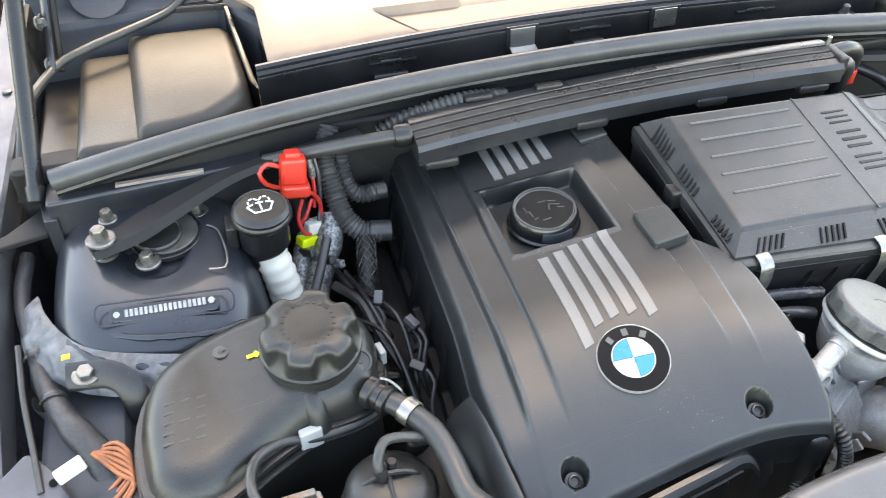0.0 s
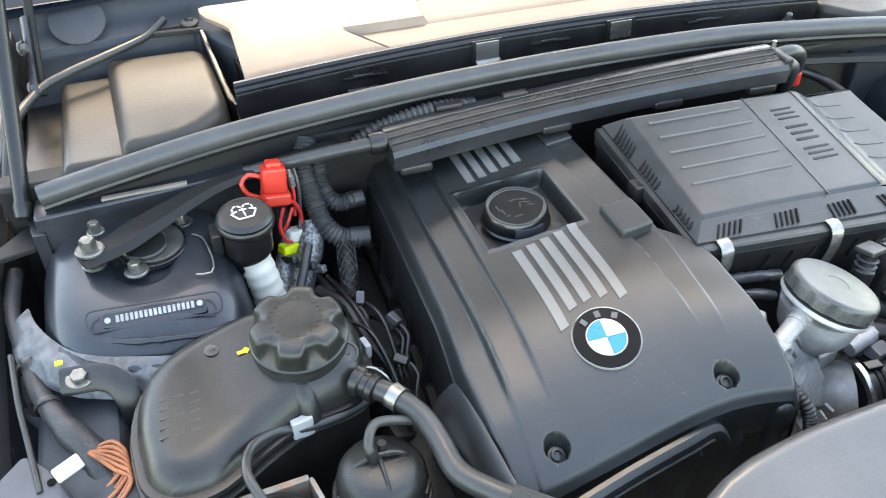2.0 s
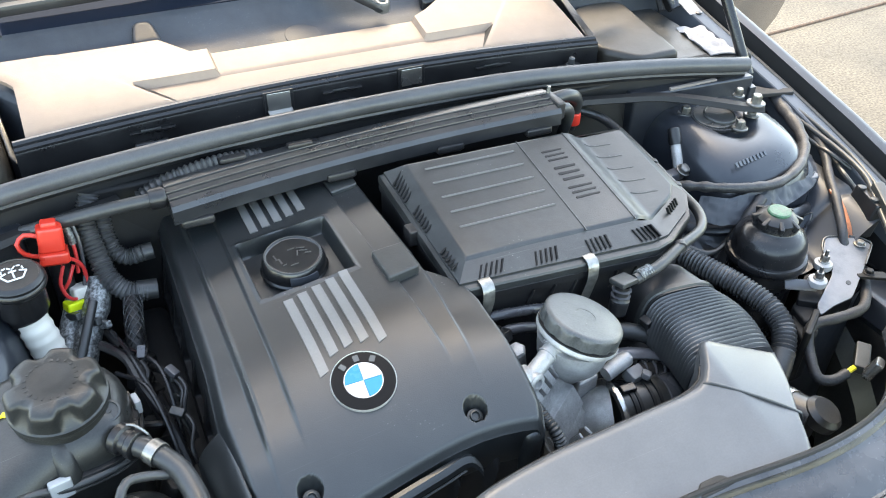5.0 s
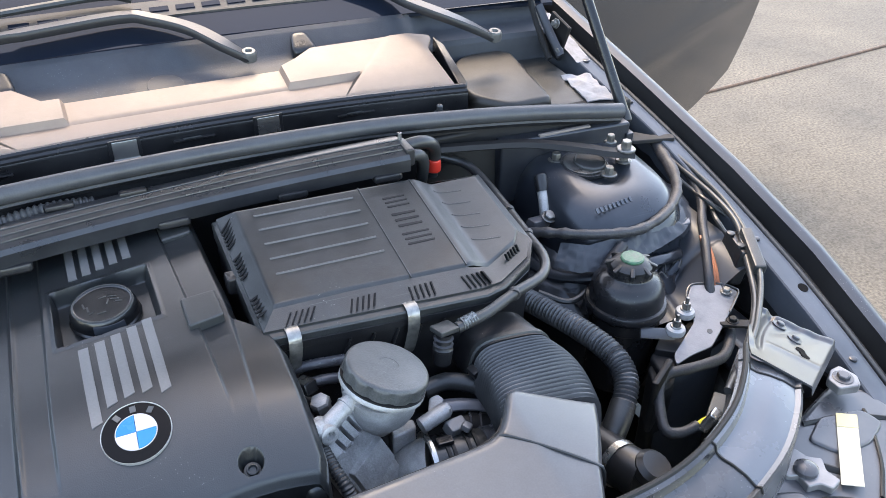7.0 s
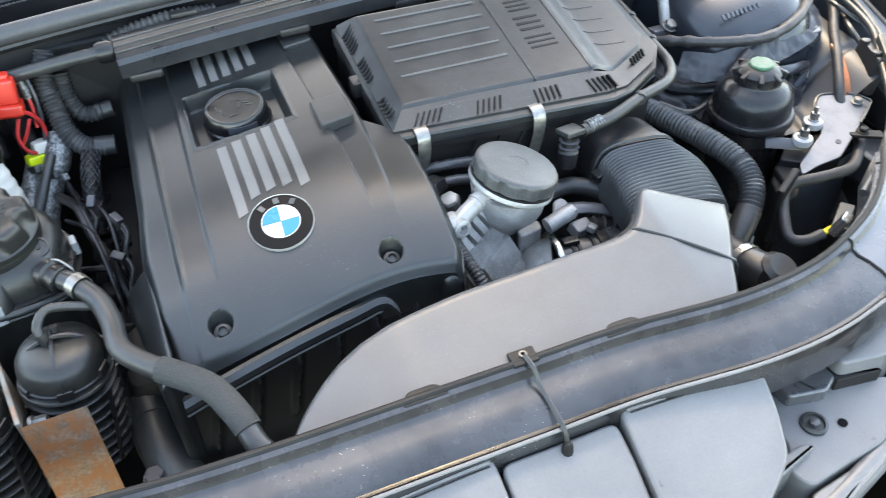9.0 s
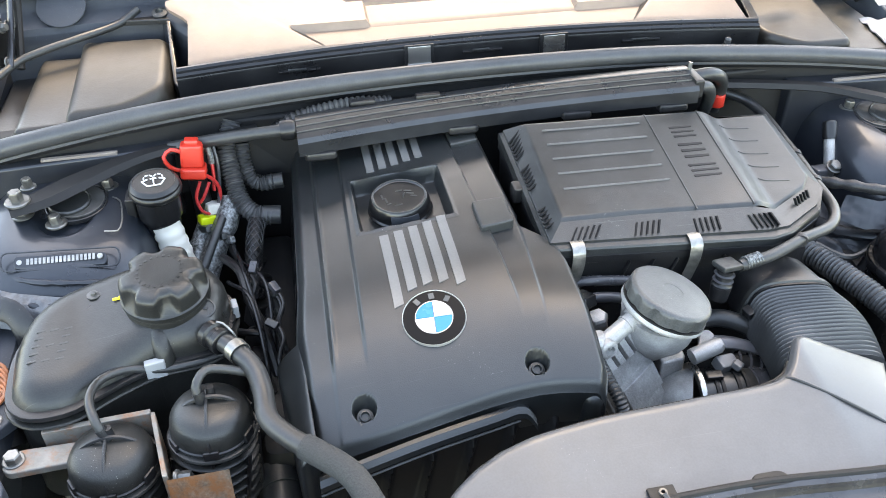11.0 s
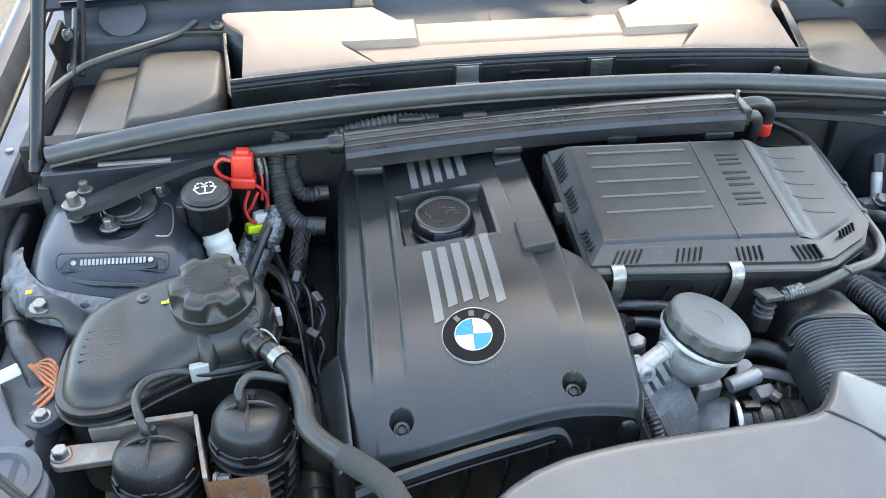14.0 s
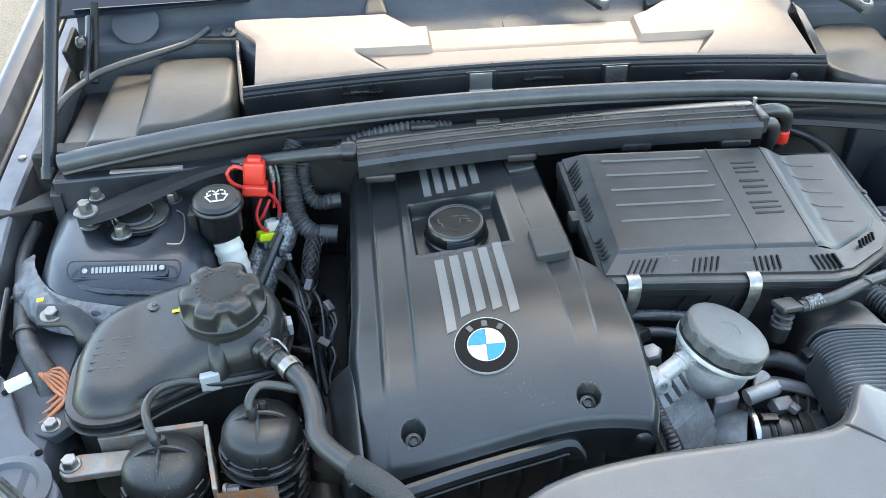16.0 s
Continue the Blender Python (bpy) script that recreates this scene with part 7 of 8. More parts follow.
for k, pts in enumerate(([(-0.398, 0.70, 0.76), (-0.376, 0.66, 0.765), (-0.366, 0.615, 0.755), (-0.350, 0.57, 0.735), (-0.34, 0.53, 0.70)], [(-0.392, 0.745, 0.745), (-0.372, 0.69, 0.742), (-0.362, 0.655, 0.745), (-0.365, 0.62, 0.735), (-0.345, 0.60, 0.72)], [(-0.37, 0.73, 0.70), (-0.352, 0.67, 0.70), (-0.345, 0.60, 0.70), (-0.35, 0.52, 0.68)], [(-0.35, 0.66, 0.74), (-0.338, 0.63, 0.752), (-0.332, 0.60, 0.74)], [(-0.395, 0.60, 0.72), (-0.37, 0.575, 0.735), (-0.347, 0.575, 0.73), (-0.335, 0.60, 0.72)])):
    c = thing("engine_cable", "thin black cable in the gap beside the engine", "cable", pts[0], "cables beside the engine")
    part("cable", tube(pts, 0.0045 if k else 0.006, 8), DEEP if k % 2 else PLASTIC, c)
    if k in (1, 3):
        p = pts[2]
        part("cable_plug", box(p[0], p[1], p[2], 0.012, 0.010, 0.010, 0.003, (10, 20, 30)), DULL, c)
# filler beside and below the engine, coloured near-black to carry the shade there
blk = thing("engine_flank", "cluttered flank of the engine, shade put into its near-black colour", "engine block", (-0.34, 0.62, 0.5))
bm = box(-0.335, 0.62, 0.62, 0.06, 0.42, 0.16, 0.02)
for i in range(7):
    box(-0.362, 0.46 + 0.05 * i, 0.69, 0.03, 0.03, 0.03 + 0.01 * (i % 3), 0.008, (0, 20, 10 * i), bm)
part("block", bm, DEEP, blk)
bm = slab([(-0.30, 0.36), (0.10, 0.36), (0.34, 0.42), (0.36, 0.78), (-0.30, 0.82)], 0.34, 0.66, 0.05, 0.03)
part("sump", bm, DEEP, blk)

# ---- looms along the wing ----
lw = thing("wing_loom", "thick cloth-taped cable loom along the wing", "cable loom", (-0.7, 0.65, 0.75))
part("loom", tube([(-0.722, 0.800, 0.800), (-0.726, 0.745, 0.792), (-0.715, 0.680, 0.785), (-0.700, 0.620, 0.778), (-0.678, 0.570, 0.775), (-0.655, 0.535, 0.765), (-0.640, 0.500, 0.745), (-0.63, 0.47, 0.71)], lambda f: 0.0085 + 0.007 * ease(0.4, 0.8, f), 12, wobble=0.12), TAPE, lw, smooth=60)
for i in range(6):
    a = 0.006 * i
    part("orange_wire", tube([(-0.655, 0.532 - a * 0.3, 0.772 + a * 0.3), (-0.634, 0.530 - a, 0.780 - a * 0.2), (-0.623 + a * 0.1, 0.514 - a, 0.774), (-0.636, 0.503 - 1.3 * a, 0.765 + 0.003 * (i % 2)), (-0.655, 0.488 - 0.9 * a, 0.756), (-0.662, 0.462 - 0.6 * a, 0.735)], 0.0021, 8), COPPER, lw, "orange-brown wire")
part("white_plug", box(-0.672, 0.506, 0.786, 0.026, 0.011, 0.012, 0.002, (-10, -8, 24)), CREAM, lw, "white plug")
for pts in ([(-0.715, 0.72, 0.79), (-0.700, 0.69, 0.80), (-0.690, 0.66, 0.79), (-0.682, 0.63, 0.775)], [(-0.722, 0.66, 0.80), (-0.716, 0.60, 0.79), (-0.708, 0.55, 0.78), (-0.700, 0.50, 0.77)]):
    part("thin_wire", tube(pts, 0.003, 8), RUBBER, lw)
for y, x, z in ((0.655, -0.708, 0.790), (0.60, -0.692, 0.783)):
    part("loom_tie", lathe([(0.0125, -0.003), (0.0135, 0), (0.0125, 0.003)], (x, y, z - 0.006), (0.2, -1, -0.1), 12, ring=True), RUBBER, lw)
part("member_hole", lathe([(0.012, 0), (0.012, 0.002), (0.0005, 0.002)], (-0.700, 0.604, 0.772), (0.25, 0, 1), 18), MESHBLACK, car)

# clutter in the dark gap: braided sleeve, clips, sockets and thin leads
gap = thing("braided_loom", "grey braided cable sleeve down beside the engine", "cable loom", (-0.357, 0.70, 0.74))
SLV = spline([(-0.350, 0.752, 0.775), (-0.356, 0.720, 0.765), (-0.360, 0.690, 0.745), (-0.362, 0.66, 0.715)], 0.004)
part("braid_core", tube(SLV, 0.0105, 14, straight=True), DEEP, gap)
for k in range(8):
    for d in (-1, 1):
        pts = []
        for i, p in enumerate(SLV):
            t = (SLV[min(i + 1, len(SLV) - 1)] - SLV[max(i - 1, 0)]).normalized()
            sd = t.cross(Vector((1, 0, 0))).normalized()
            a = 2 * math.pi * k / 8 + d * i * 0.30
            pts.append(p + 0.0112 * (math.cos(a) * sd + math.sin(a) * t.cross(sd)))
        part("braid_strand", tube(pts, 0.0009, 5, straight=True), PLASTIC, gap)
for nm, at, rot, mt_, lab in (("lead_socket", (-0.333, 0.606, 0.775), (20, 10, 35), LENS, "small pale grey cable socket beside the engine"),
                              ("lead_socket", (-0.334, 0.616, 0.757), (-15, 20, 10), DULL, "small dark grey cable socket beside the engine"),
                              ("lead_socket", (-0.340, 0.560, 0.757), (10, -20, 50), DULL, "small dark cable socket low beside the engine"),
                              ("lead_socket", (-0.358, 0.655, 0.772), (30, 0, -20), LENS, "small pale socket with a ridged body")):
    o = thing(nm, lab, "connector", at, "sockets beside the engine")
    part("socket_body", box(at[0], at[1], at[2], 0.010, 0.016, 0.008, 0.002, rot), mt_, o)
    for i in range(3):
        v = pose(*at, *rot) @ Vector((0, -0.004 + 0.004 * i, 0.0036))
        part("socket_ridge", box(v.x, v.y, v.z, 0.008, 0.0012, 0.0010, 0.0003, rot), mt_, o)
    v = pose(*at, *rot) @ Vector((0, -0.011, 0))
    part("lead", tube([v, v + Vector((0.004, -0.015, -0.004)), v + Vector((-0.004, -0.035, -0.018)), v + Vector((0.002, -0.055, -0.045))], 0.0024, 8), PLASTIC, o)
for i, (a, b, c) in enumerate((((-0.383, 0.715, 0.765), (-0.368, 0.640, 0.775), (-0.352, 0.560, 0.745)), ((-0.378, 0.690, 0.76), (-0.345, 0.630, 0.768), (-0.340, 0.570, 0.74)), ((-0.390, 0.64, 0.765), (-0.362, 0.59, 0.775), (-0.350, 0.52, 0.74)))):
    o = thing("thin_lead", "thin glossy black lead beside the engine", "cable", a, "thin leads")
    part("lead", tube([a, b, c, (c[0], c[1] - 0.02, c[2] - 0.05)], 0.0026, 8), GLOSS, o)
# wires behind the red terminal cap
tw = thing("terminal_wires", "red and grey wires with clear sleeves behind the terminal", "cable", (-0.40, 0.80, 0.80))
part("red_wire", tube([(-0.408, 0.806, 0.880), (-0.402, 0.800, 0.865), (-0.399, 0.792, 0.840), (-0.402, 0.786, 0.81)], 0.0022, 8), REDWIRE, tw, "red wire")
part("red_wire", tube([(-0.416, 0.772, 0.835), (-0.424, 0.764, 0.815), (-0.420, 0.762, 0.795), (-0.412, 0.768, 0.785)], 0.0022, 8), REDWIRE, tw, "red wire")
part("clear_sleeve", tube([(-0.404, 0.802, 0.878), (-0.400, 0.797, 0.862), (-0.399, 0.793, 0.848)], 0.0042, 10), SLEEVE, tw, "pale clear sleeve")
part("grey_wire", tube([(-0.396, 0.808, 0.875), (-0.392, 0.796, 0.845), (-0.396, 0.786, 0.805), (-0.405, 0.775, 0.775)], 0.0024, 8), LENS, tw)
part("white_collar", box(-0.412, 0.806, 0.868, 0.012, 0.010, 0.010, 0.003, (0, 15, 10)), CREAM, tw, "white plastic collar")
for i in range(4):
    part("lever_tab", box(-0.420 + 0.010 * i, 0.752 - 0.006 * i, 0.772 - 0.003 * i, 0.008, 0.026, 0.010, 0.002, (-25, 10, 28)), SLEEVE if i % 2 else DULL, tw)


# ---- power steering reservoir and its shield ----
ps = thing("steering_fluid_reservoir", "round black power steering reservoir with a finned cap", "fluid reservoir", (0.50, 0.528, 0.66))
PC = Vector((0.503, 0.531, 0.0))
part("bowl", lathe([(0.046, 0.60), (0.0475, 0.66), (0.0485, 0.705), (0.0520, 0.708), (0.0525, 0.722), (0.0525, 0.727), (0.0565, 0.7285), (0.0585, 0.732), (0.0585, 0.738), (0.0565, 0.7415), (0.0525, 0.7425), (0.0522, 0.758), (0.0505, 0.767), (0.0455, 0.775), (0.0385, 0.780), (0.0320, 0.783), (0.0300, 0.786), (0.029, 0.795)], PC, (0, 0, 1), 44), GLOSS, ps, smooth=45)
pcap = part("cap", lathe([(0.024, 0.788), (0.029, 0.790), (0.029, 0.799), (0.024, 0.804), (0.014, 0.808), (0.001, 0.808)], PC, (0, 0, 1), 30), PLASTIC, ps)
for i in range(8):
    a = math.pi * 2 * i / 8 + 0.2
    part("fin", box(PC.x + 0.0265 * math.cos(a), PC.y + 0.0265 * math.sin(a), 0.797, 0.016, 0.0065, 0.012, 0.002, (0, 22, math.degrees(a))), PLASTIC, pcap)
part("green_disc", lathe([(0.0165, 0.804), (0.0165, 0.8095), (0.0148, 0.811), (0.001, 0.811)], PC, (0, 0, 1), 24), GREEN, pcap, "green printed disc")
part("mount_arm", tube([(0.490, 0.476, 0.722), (0.515, 0.467, 0.718), (0.538, 0.460, 0.714)], 0.008, 8, squash=0.25), LENS, ps)
sh = thing("heat_shield", "bent bright metal shield behind the reservoir", "heat shield", (0.60, 0.46, 0.70))
def shield_z(x, y):
    return 0.710 + 0.109 * (x - 0.581) + 0.273 * (y - 0.445)
SHP = [(0.615, 0.523), (0.660, 0.504), (0.672, 0.484), (0.636, 0.461), (0.600, 0.439), (0.578, 0.426), (0.543, 0.426), (0.515, 0.422), (0.521, 0.437), (0.560, 0.458), (0.581, 0.470), (0.591, 0.503)]
part("plate", slab(SHP, lambda x, y: shield_z(x, y) - 0.003, shield_z, 0.006, 0.0008), ZINCPLATE, sh, "bright stained zinc plate", smooth=40)
part("raised_rim", tube([(x, y, shield_z(x, y) + 0.0008) for x, y in ((0.583, 0.474), (0.592, 0.503), (0.602, 0.516), (0.616, 0.5225), (0.640, 0.514), (0.659, 0.504), (0.669, 0.492), (0.671, 0.485), (0.655, 0.473), (0.636, 0.461))], 0.0015, 8, 0.004), SHIELD, sh)
part("plate_hole", lathe([(0.004, 0), (0.004, 0.0006), (0.0005, 0.0006)], (0.590, 0.447, shield_z(0.590, 0.447)), (-0.1, -0.27, 1), 12), SHIELD, sh)
part("front_fold", loft([[(x, y, shield_z(x, y) - d) for x, y in ((0.515, 0.422), (0.543, 0.4255), (0.578, 0.4255))] for d in (0.001, 0.030)], caps=False, closed=False), DEEP, sh)
part("grommet_arm", slab([(0.505, 0.458), (0.530, 0.438), (0.578, 0.472), (0.580, 0.494), (0.560, 0.498), (0.525, 0.474)], 0.690, 0.7005, 0.006, 0.002), DEEP, sh)
part("dark_gusset", slab([(0.468, 0.402), (0.500, 0.405), (0.535, 0.440), (0.520, 0.462), (0.490, 0.45)], 0.60, 0.680, 0.01, 0.004), DEEP, sh)
for x, y, z in ((0.577, 0.487, 0.716), (0.540, 0.462, 0.715)):
    part("grommet", lathe([(0.013, 0), (0.014, 0.004), (0.013, 0.009), (0.008, 0.011)], (x, y, z), (0, 0, 1), 20), CLIPGREY, sh, "pale grey rubber grommet")
    bolt((x, y, z + 0.010), 0.0062, 0.012, parent=sh, flange=1.3, name="nut", mat=CLIPSTEEL)
    part("stud", lathe([(0.0028, 0), (0.0028, 0.010), (0.002, 0.011)], (x, y, z + 0.020), (0, 0, 1), 10), ZINC, sh)
bolt((0.654, 0.492, 0.7315), 0.0060, 0.006, parent=sh)
part("side_lug", slab([(0.615, 0.462), (0.655, 0.440), (0.648, 0.425), (0.61, 0.448)], 0.712, 0.716, 0.004, 0.001), DEEP, sh)
bolt((0.631, 0.448, 0.716), 0.006, 0.006, parent=sh, mat=DEEP)
tk = thing("relay_box", "plain black plastic box under the shield", "relay box", (0.55, 0.39, 0.60))
part("box_body", slab([(0.490, 0.424), (0.560, 0.428), (0.630, 0.452), (0.655, 0.475), (0.60, 0.50), (0.50, 0.46)], 0.42, 0.690, 0.008, 0.004), DEEP, tk)
part("side_panel", loft([[(0.498, 0.421, z), (0.555, 0.4245, z), (0.626, 0.447, z)] for z in (0.688, 0.44)], caps=False, closed=False), SLATE, tk, "flat slate blue side panel", smooth=60)
part("bracket_wall", box(0.475, 0.405, 0.67, 0.06, 0.010, 0.09, 0.006, (0, 0, 32)), DEEP, tk)
cl = thing("taped_cable_loop", "taped black cable loop with a yellow wire end", "cable", (0.5, 0.40, 0.67))
part("cable", tube([(0.640, 0.462, 0.700), (0.625, 0.440, 0.695), (0.585, 0.410, 0.695), (0.530, 0.405, 0.700), (0.490, 0.412, 0.696), (0.468, 0.398, 0.690), (0.452, 0.372, 0.678), (0.446, 0.350, 0.668), (0.462, 0.340, 0.666), (0.488, 0.340, 0.668)], 0.0075, 10, wobble=0.1), TAPE, cl)
part("yellow_wire", tube([(0.486, 0.340, 0.668), (0.500, 0.342, 0.670), (0.512, 0.344, 0.668)], 0.004, 8), MARKER, cl, "yellow wire end")
part("plug_strip", box(0.530, 0.352, 0.668, 0.055, 0.020, 0.016, 0.003, (0, 0, 38)), DULL, cl)
rp = thing("wing_lines", "two slim black lines along the wing and headlamp", "cable", (0.68, 0.5, 0.76), "wing lines")
part("line", tube([(0.735, 0.790, 0.820), (0.742, 0.720, 0.805), (0.742, 0.640, 0.795), (0.728, 0.570, 0.788), (0.700, 0.520, 0.778), (0.668, 0.466, 0.768), (0.632, 0.420, 0.768), (0.58, 0.372, 0.772), (0.52, 0.325, 0.778), (0.46, 0.285, 0.785)], 0.0048, 10), RUBBER, rp)
part("line", tube([(0.748, 0.775, 0.822), (0.752, 0.700, 0.808), (0.748, 0.620, 0.795), (0.722, 0.540, 0.786), (0.678, 0.462, 0.776), (0.60, 0.383, 0.776), (0.54, 0.335, 0.782)], 0.0042, 10), DULL, rp)
part("line_cover", box(0.702, 0.505, 0.782, 0.018, 0.085, 0.018, 0.004, (10, 0, -26)), DULL, rp)
# looms round the tower
tl = thing("tower_loom", "taped black loom draped round the strut tower", "cable loom", (0.6, 0.68, 0.74))
part("loom", tube([(0.742, 0.800, 0.822), (0.732, 0.762, 0.816), (0.715, 0.710, 0.810), (0.690, 0.668, 0.806), (0.655, 0.635, 0.803), (0.615, 0.612, 0.801), (0.570, 0.600, 0.799), (0.530, 0.605, 0.799), (0.490, 0.618, 0.800), (0.458, 0.640, 0.798), (0.432, 0.668, 0.790), (0.42, 0.70, 0.77)], 0.0095, 14, wobble=0.30, squash=0.8), TAPE, tl)
part("loom", tube([(0.742, 0.770, 0.818), (0.748, 0.715, 0.800), (0.735, 0.660, 0.785), (0.700, 0.610, 0.772), (0.668, 0.560, 0.760), (0.64, 0.515, 0.74), (0.632, 0.49, 0.70)], 0.0075, 10, wobble=0.15), TAPE, tl)
for i in range(3):
    part("bare_wire", tube([(0.676 + 0.004 * i, 0.585, 0.768), (0.662 + 0.004 * i, 0.550, 0.760), (0.650 + 0.004 * i, 0.52, 0.745), (0.645 + 0.003 * i, 0.50, 0.72)], 0.0024, 8), COPPER, tl, "orange-brown wire")
part("thin_hose", tube([(0.40, 0.60, 0.735), (0.435, 0.575, 0.725), (0.470, 0.580, 0.73), (0.51, 0.60, 0.745), (0.56, 0.635, 0.765)], 0.0045, 8), RUBBER, tl)
part("silver_hose", tube([(0.535, 0.592, 0.786), (0.505, 0.580, 0.770), (0.480, 0.572, 0.745), (0.465, 0.57, 0.70)], 0.009, 12, wobble=0.1), TAPE, tl)
rb = thing("loom_bracket", "small dull steel bracket with a cream tag", "bracket", (0.67, 0.63, 0.76))
part("lug", slab([(0.650, 0.612), (0.682, 0.612), (0.694, 0.640), (0.672, 0.652), (0.652, 0.640)], 0.752, 0.776, 0.008, 0.003), LENS, rb)
part("eyelet", lathe([(0.010, 0), (0.010, 0.002), (0.005, 0.0025), (0.0045, 0.0005), (0.0005, 0.0005)], (0.674, 0.632, 0.776), (0, 0, 1), 16), ZINC, rb)
part("cream_tag", box(0.650, 0.655, 0.778, 0.012, 0.040, 0.006, 0.001, (0, 0, -38)), CREAM, rb, "cream paper tag")
# air conditioning valve
av = thing("service_valve", "silver air-conditioning service valve with a black cap", "valve", (0.48, 0.73, 0.78))
part("body", tube([(0.474, 0.705, 0.775), (0.478, 0.720, 0.795), (0.484, 0.738, 0.812)], 0.0085, 12), ALU, av)
part("cap", lathe([(0.010, 0), (0.0105, 0.004), (0.010, 0.024), (0.008, 0.027)], (0.484, 0.738, 0.812), (0.12, 0.55, 0.75), 14), PLASTIC, av, "black dust cap")
part("flange", box(0.462, 0.705, 0.780, 0.045, 0.020, 0.016, 0.005, (0, 10, 15)), LENS, av)
bolt((0.474, 0.700, 0.789), 0.009, 0.008, (0.1, -0.4, 0.9), parent=av, flange=1.3)
part("pipe", tube([(0.45, 0.71, 0.775), (0.43, 0.72, 0.76), (0.41, 0.74, 0.73), (0.40, 0.75, 0.68)], 0.009, 10), DEEP, av)
# corrugated breather hose
cb = thing("breather_hose", "thick black corrugated hose beside the bellows", "hose", (0.40, 0.48, 0.70))
part("hose", tube([(0.352, 0.640, 0.735), (0.368, 0.592, 0.742), (0.388, 0.532, 0.744), (0.405, 0.480, 0.743), (0.415, 0.435, 0.738), (0.410, 0.400, 0.728), (0.390, 0.375, 0.712), (0.365, 0.358, 0.690)], 0.0150, 18, ribs=0.0016, pitch=0.0056), RIBBED, cb, smooth=60)
part("cuff", tube([(0.392, 0.377, 0.714), (0.375, 0.364, 0.700), (0.36, 0.355, 0.686)], 0.0165, 16), RUBBER, cb)
lh = thing("lower_duct", "black moulded duct with a bright clamp by the headlamp", "air duct", (0.35, 0.30, 0.66))
part("duct", tube([(0.345, 0.41, 0.66), (0.345, 0.36, 0.675), (0.348, 0.315, 0.685), (0.358, 0.285, 0.690)], 0.028, 18), PLASTIC, lh)
part("clamp", lathe([(0.0285, -0.005), (0.0298, -0.005), (0.0298, 0.005), (0.0285, 0.005)], (0.347, 0.318, 0.6845), (0.12, -0.95, 0.15), 26, ring=True), STEEL, lh, "bright clamp")
part("duct_mouth", lathe([(0.020, 0), (0.024, 0.004), (0.024, 0.016), (0.018, 0.022), (0.001, 0.022)], (0.362, 0.284, 0.694), (0.2, -0.3, 0.9), 20), PLASTIC, lh)
# small bright fitting by the headlamp
part("lamp_clip", box(0.452, 0.292, 0.735, 0.022, 0.012, 0.03, 0.004, (20, 10, 30)), STEEL, cl)

# ---- front panels before the slam panel ----
def front_panel(name, pts, z, label):
    p = thing(name, label, "panel", (sum(q[0] for q in pts) / len(pts), sum(q[1] for q in pts) / len(pts), 0.66), "front panels")
    part("cover_plate", slab(pts, lambda x, y: flat(z)(x, y) - 0.06, z, 0.010, 0.004), PANEL, p, smooth=50)
    return p


def pan_z(x, y):
    return 0.768 + 0.35 * (y - 0.14) - 0.07 * max(0.0, abs(x) - 0.08)


fp = front_panel("front_panel", [(0.0655, 0.142), (0.073, 0.1500), (0.222, 0.1490), (0.2195, 0.136), (0.213, 0.101), (0.199, 0.062), (0.180, 0.047), (0.108, 0.000), (0.058, -0.03)], pan_z, "grey moulded front panel with a raised lip")
part("raised_lip", slab([(0.070, 0.139), (0.075, 0.1495), (0.221, 0.1485), (0.219, 0.139)], 0.72, lambda x, y: pan_z(x, y) + 0.003, 0.003, 0.001), PANEL, fp)
part("lip_groove", tube([(x, 0.1378, pan_z(x, 0.1378) + 0.0004) for x in np.linspace(0.074, 0.217, 8)], 0.0008, 6), DEEP, fp)
front_panel("front_panel", [(-0.056, 0.138), (0.0605, 0.139), (0.0605, 0.100), (0.050, -0.03), (-0.056, -0.03)], lambda x, y: pan_z(x, y) - 0.006, "grey flat front panel between two lipped ones")
fp = front_panel("front_panel", [(-0.060, 0.136), (-0.062, 0.147), (-0.23, 0.149), (-0.26, 0.11), (-0.25, 0.05), (-0.19, -0.03), (-0.060, -0.03)], pan_z, "grey moulded front panel with a raised lip")
part("raised_lip", slab([(-0.064, 0.138), (-0.065, 0.1465), (-0.232, 0.148), (-0.233, 0.139)], 0.72, lambda x, y: pan_z(x, y) + 0.003, 0.003, 0.001), PANEL, fp)
part("lip_groove", tube([(x, 0.1365, pan_z(x, 0.1365) + 0.0004) for x in np.linspace(-0.230, -0.066, 8)], 0.0008, 6), DEEP, fp)
cp = thing("corner_carrier", "pale grey plastic carrier with screws beside the grille", "carrier", (0.32, 0.10, 0.62))
part("carrier_plate", slab([(0.240, 0.150), (0.300, 0.165), (0.40, 0.125), (0.385, 0.085), (0.335, 0.066), (0.287, 0.060), (0.235, 0.052), (0.225, 0.075), (0.245, 0.10)], 0.60, lambda x, y: 0.672 + 0.05 * (y - 0.1), 0.010, 0.003), PANEL, cp)
part("edge_bar", slab([(0.262, 0.083), (0.250, 0.090), (0.150, 0.075), (0.110, 0.045), (0.160, 0.052)], 0.62, 0.682, 0.005, 0.003), PANEL, cp)
part("carrier_step", slab([(0.262, 0.176), (0.330, 0.178), (0.334, 0.141), (0.311, 0.128), (0.270, 0.136)], 0.62, 0.690, 0.004, 0.003), CORNER, cp, "scuffed metallic step")
part("step_crease", tube([(0.276, 0.165, 0.6905), (0.290, 0.150, 0.6905), (0.300, 0.134, 0.6905)], 0.0010, 6), DEEP, cp)
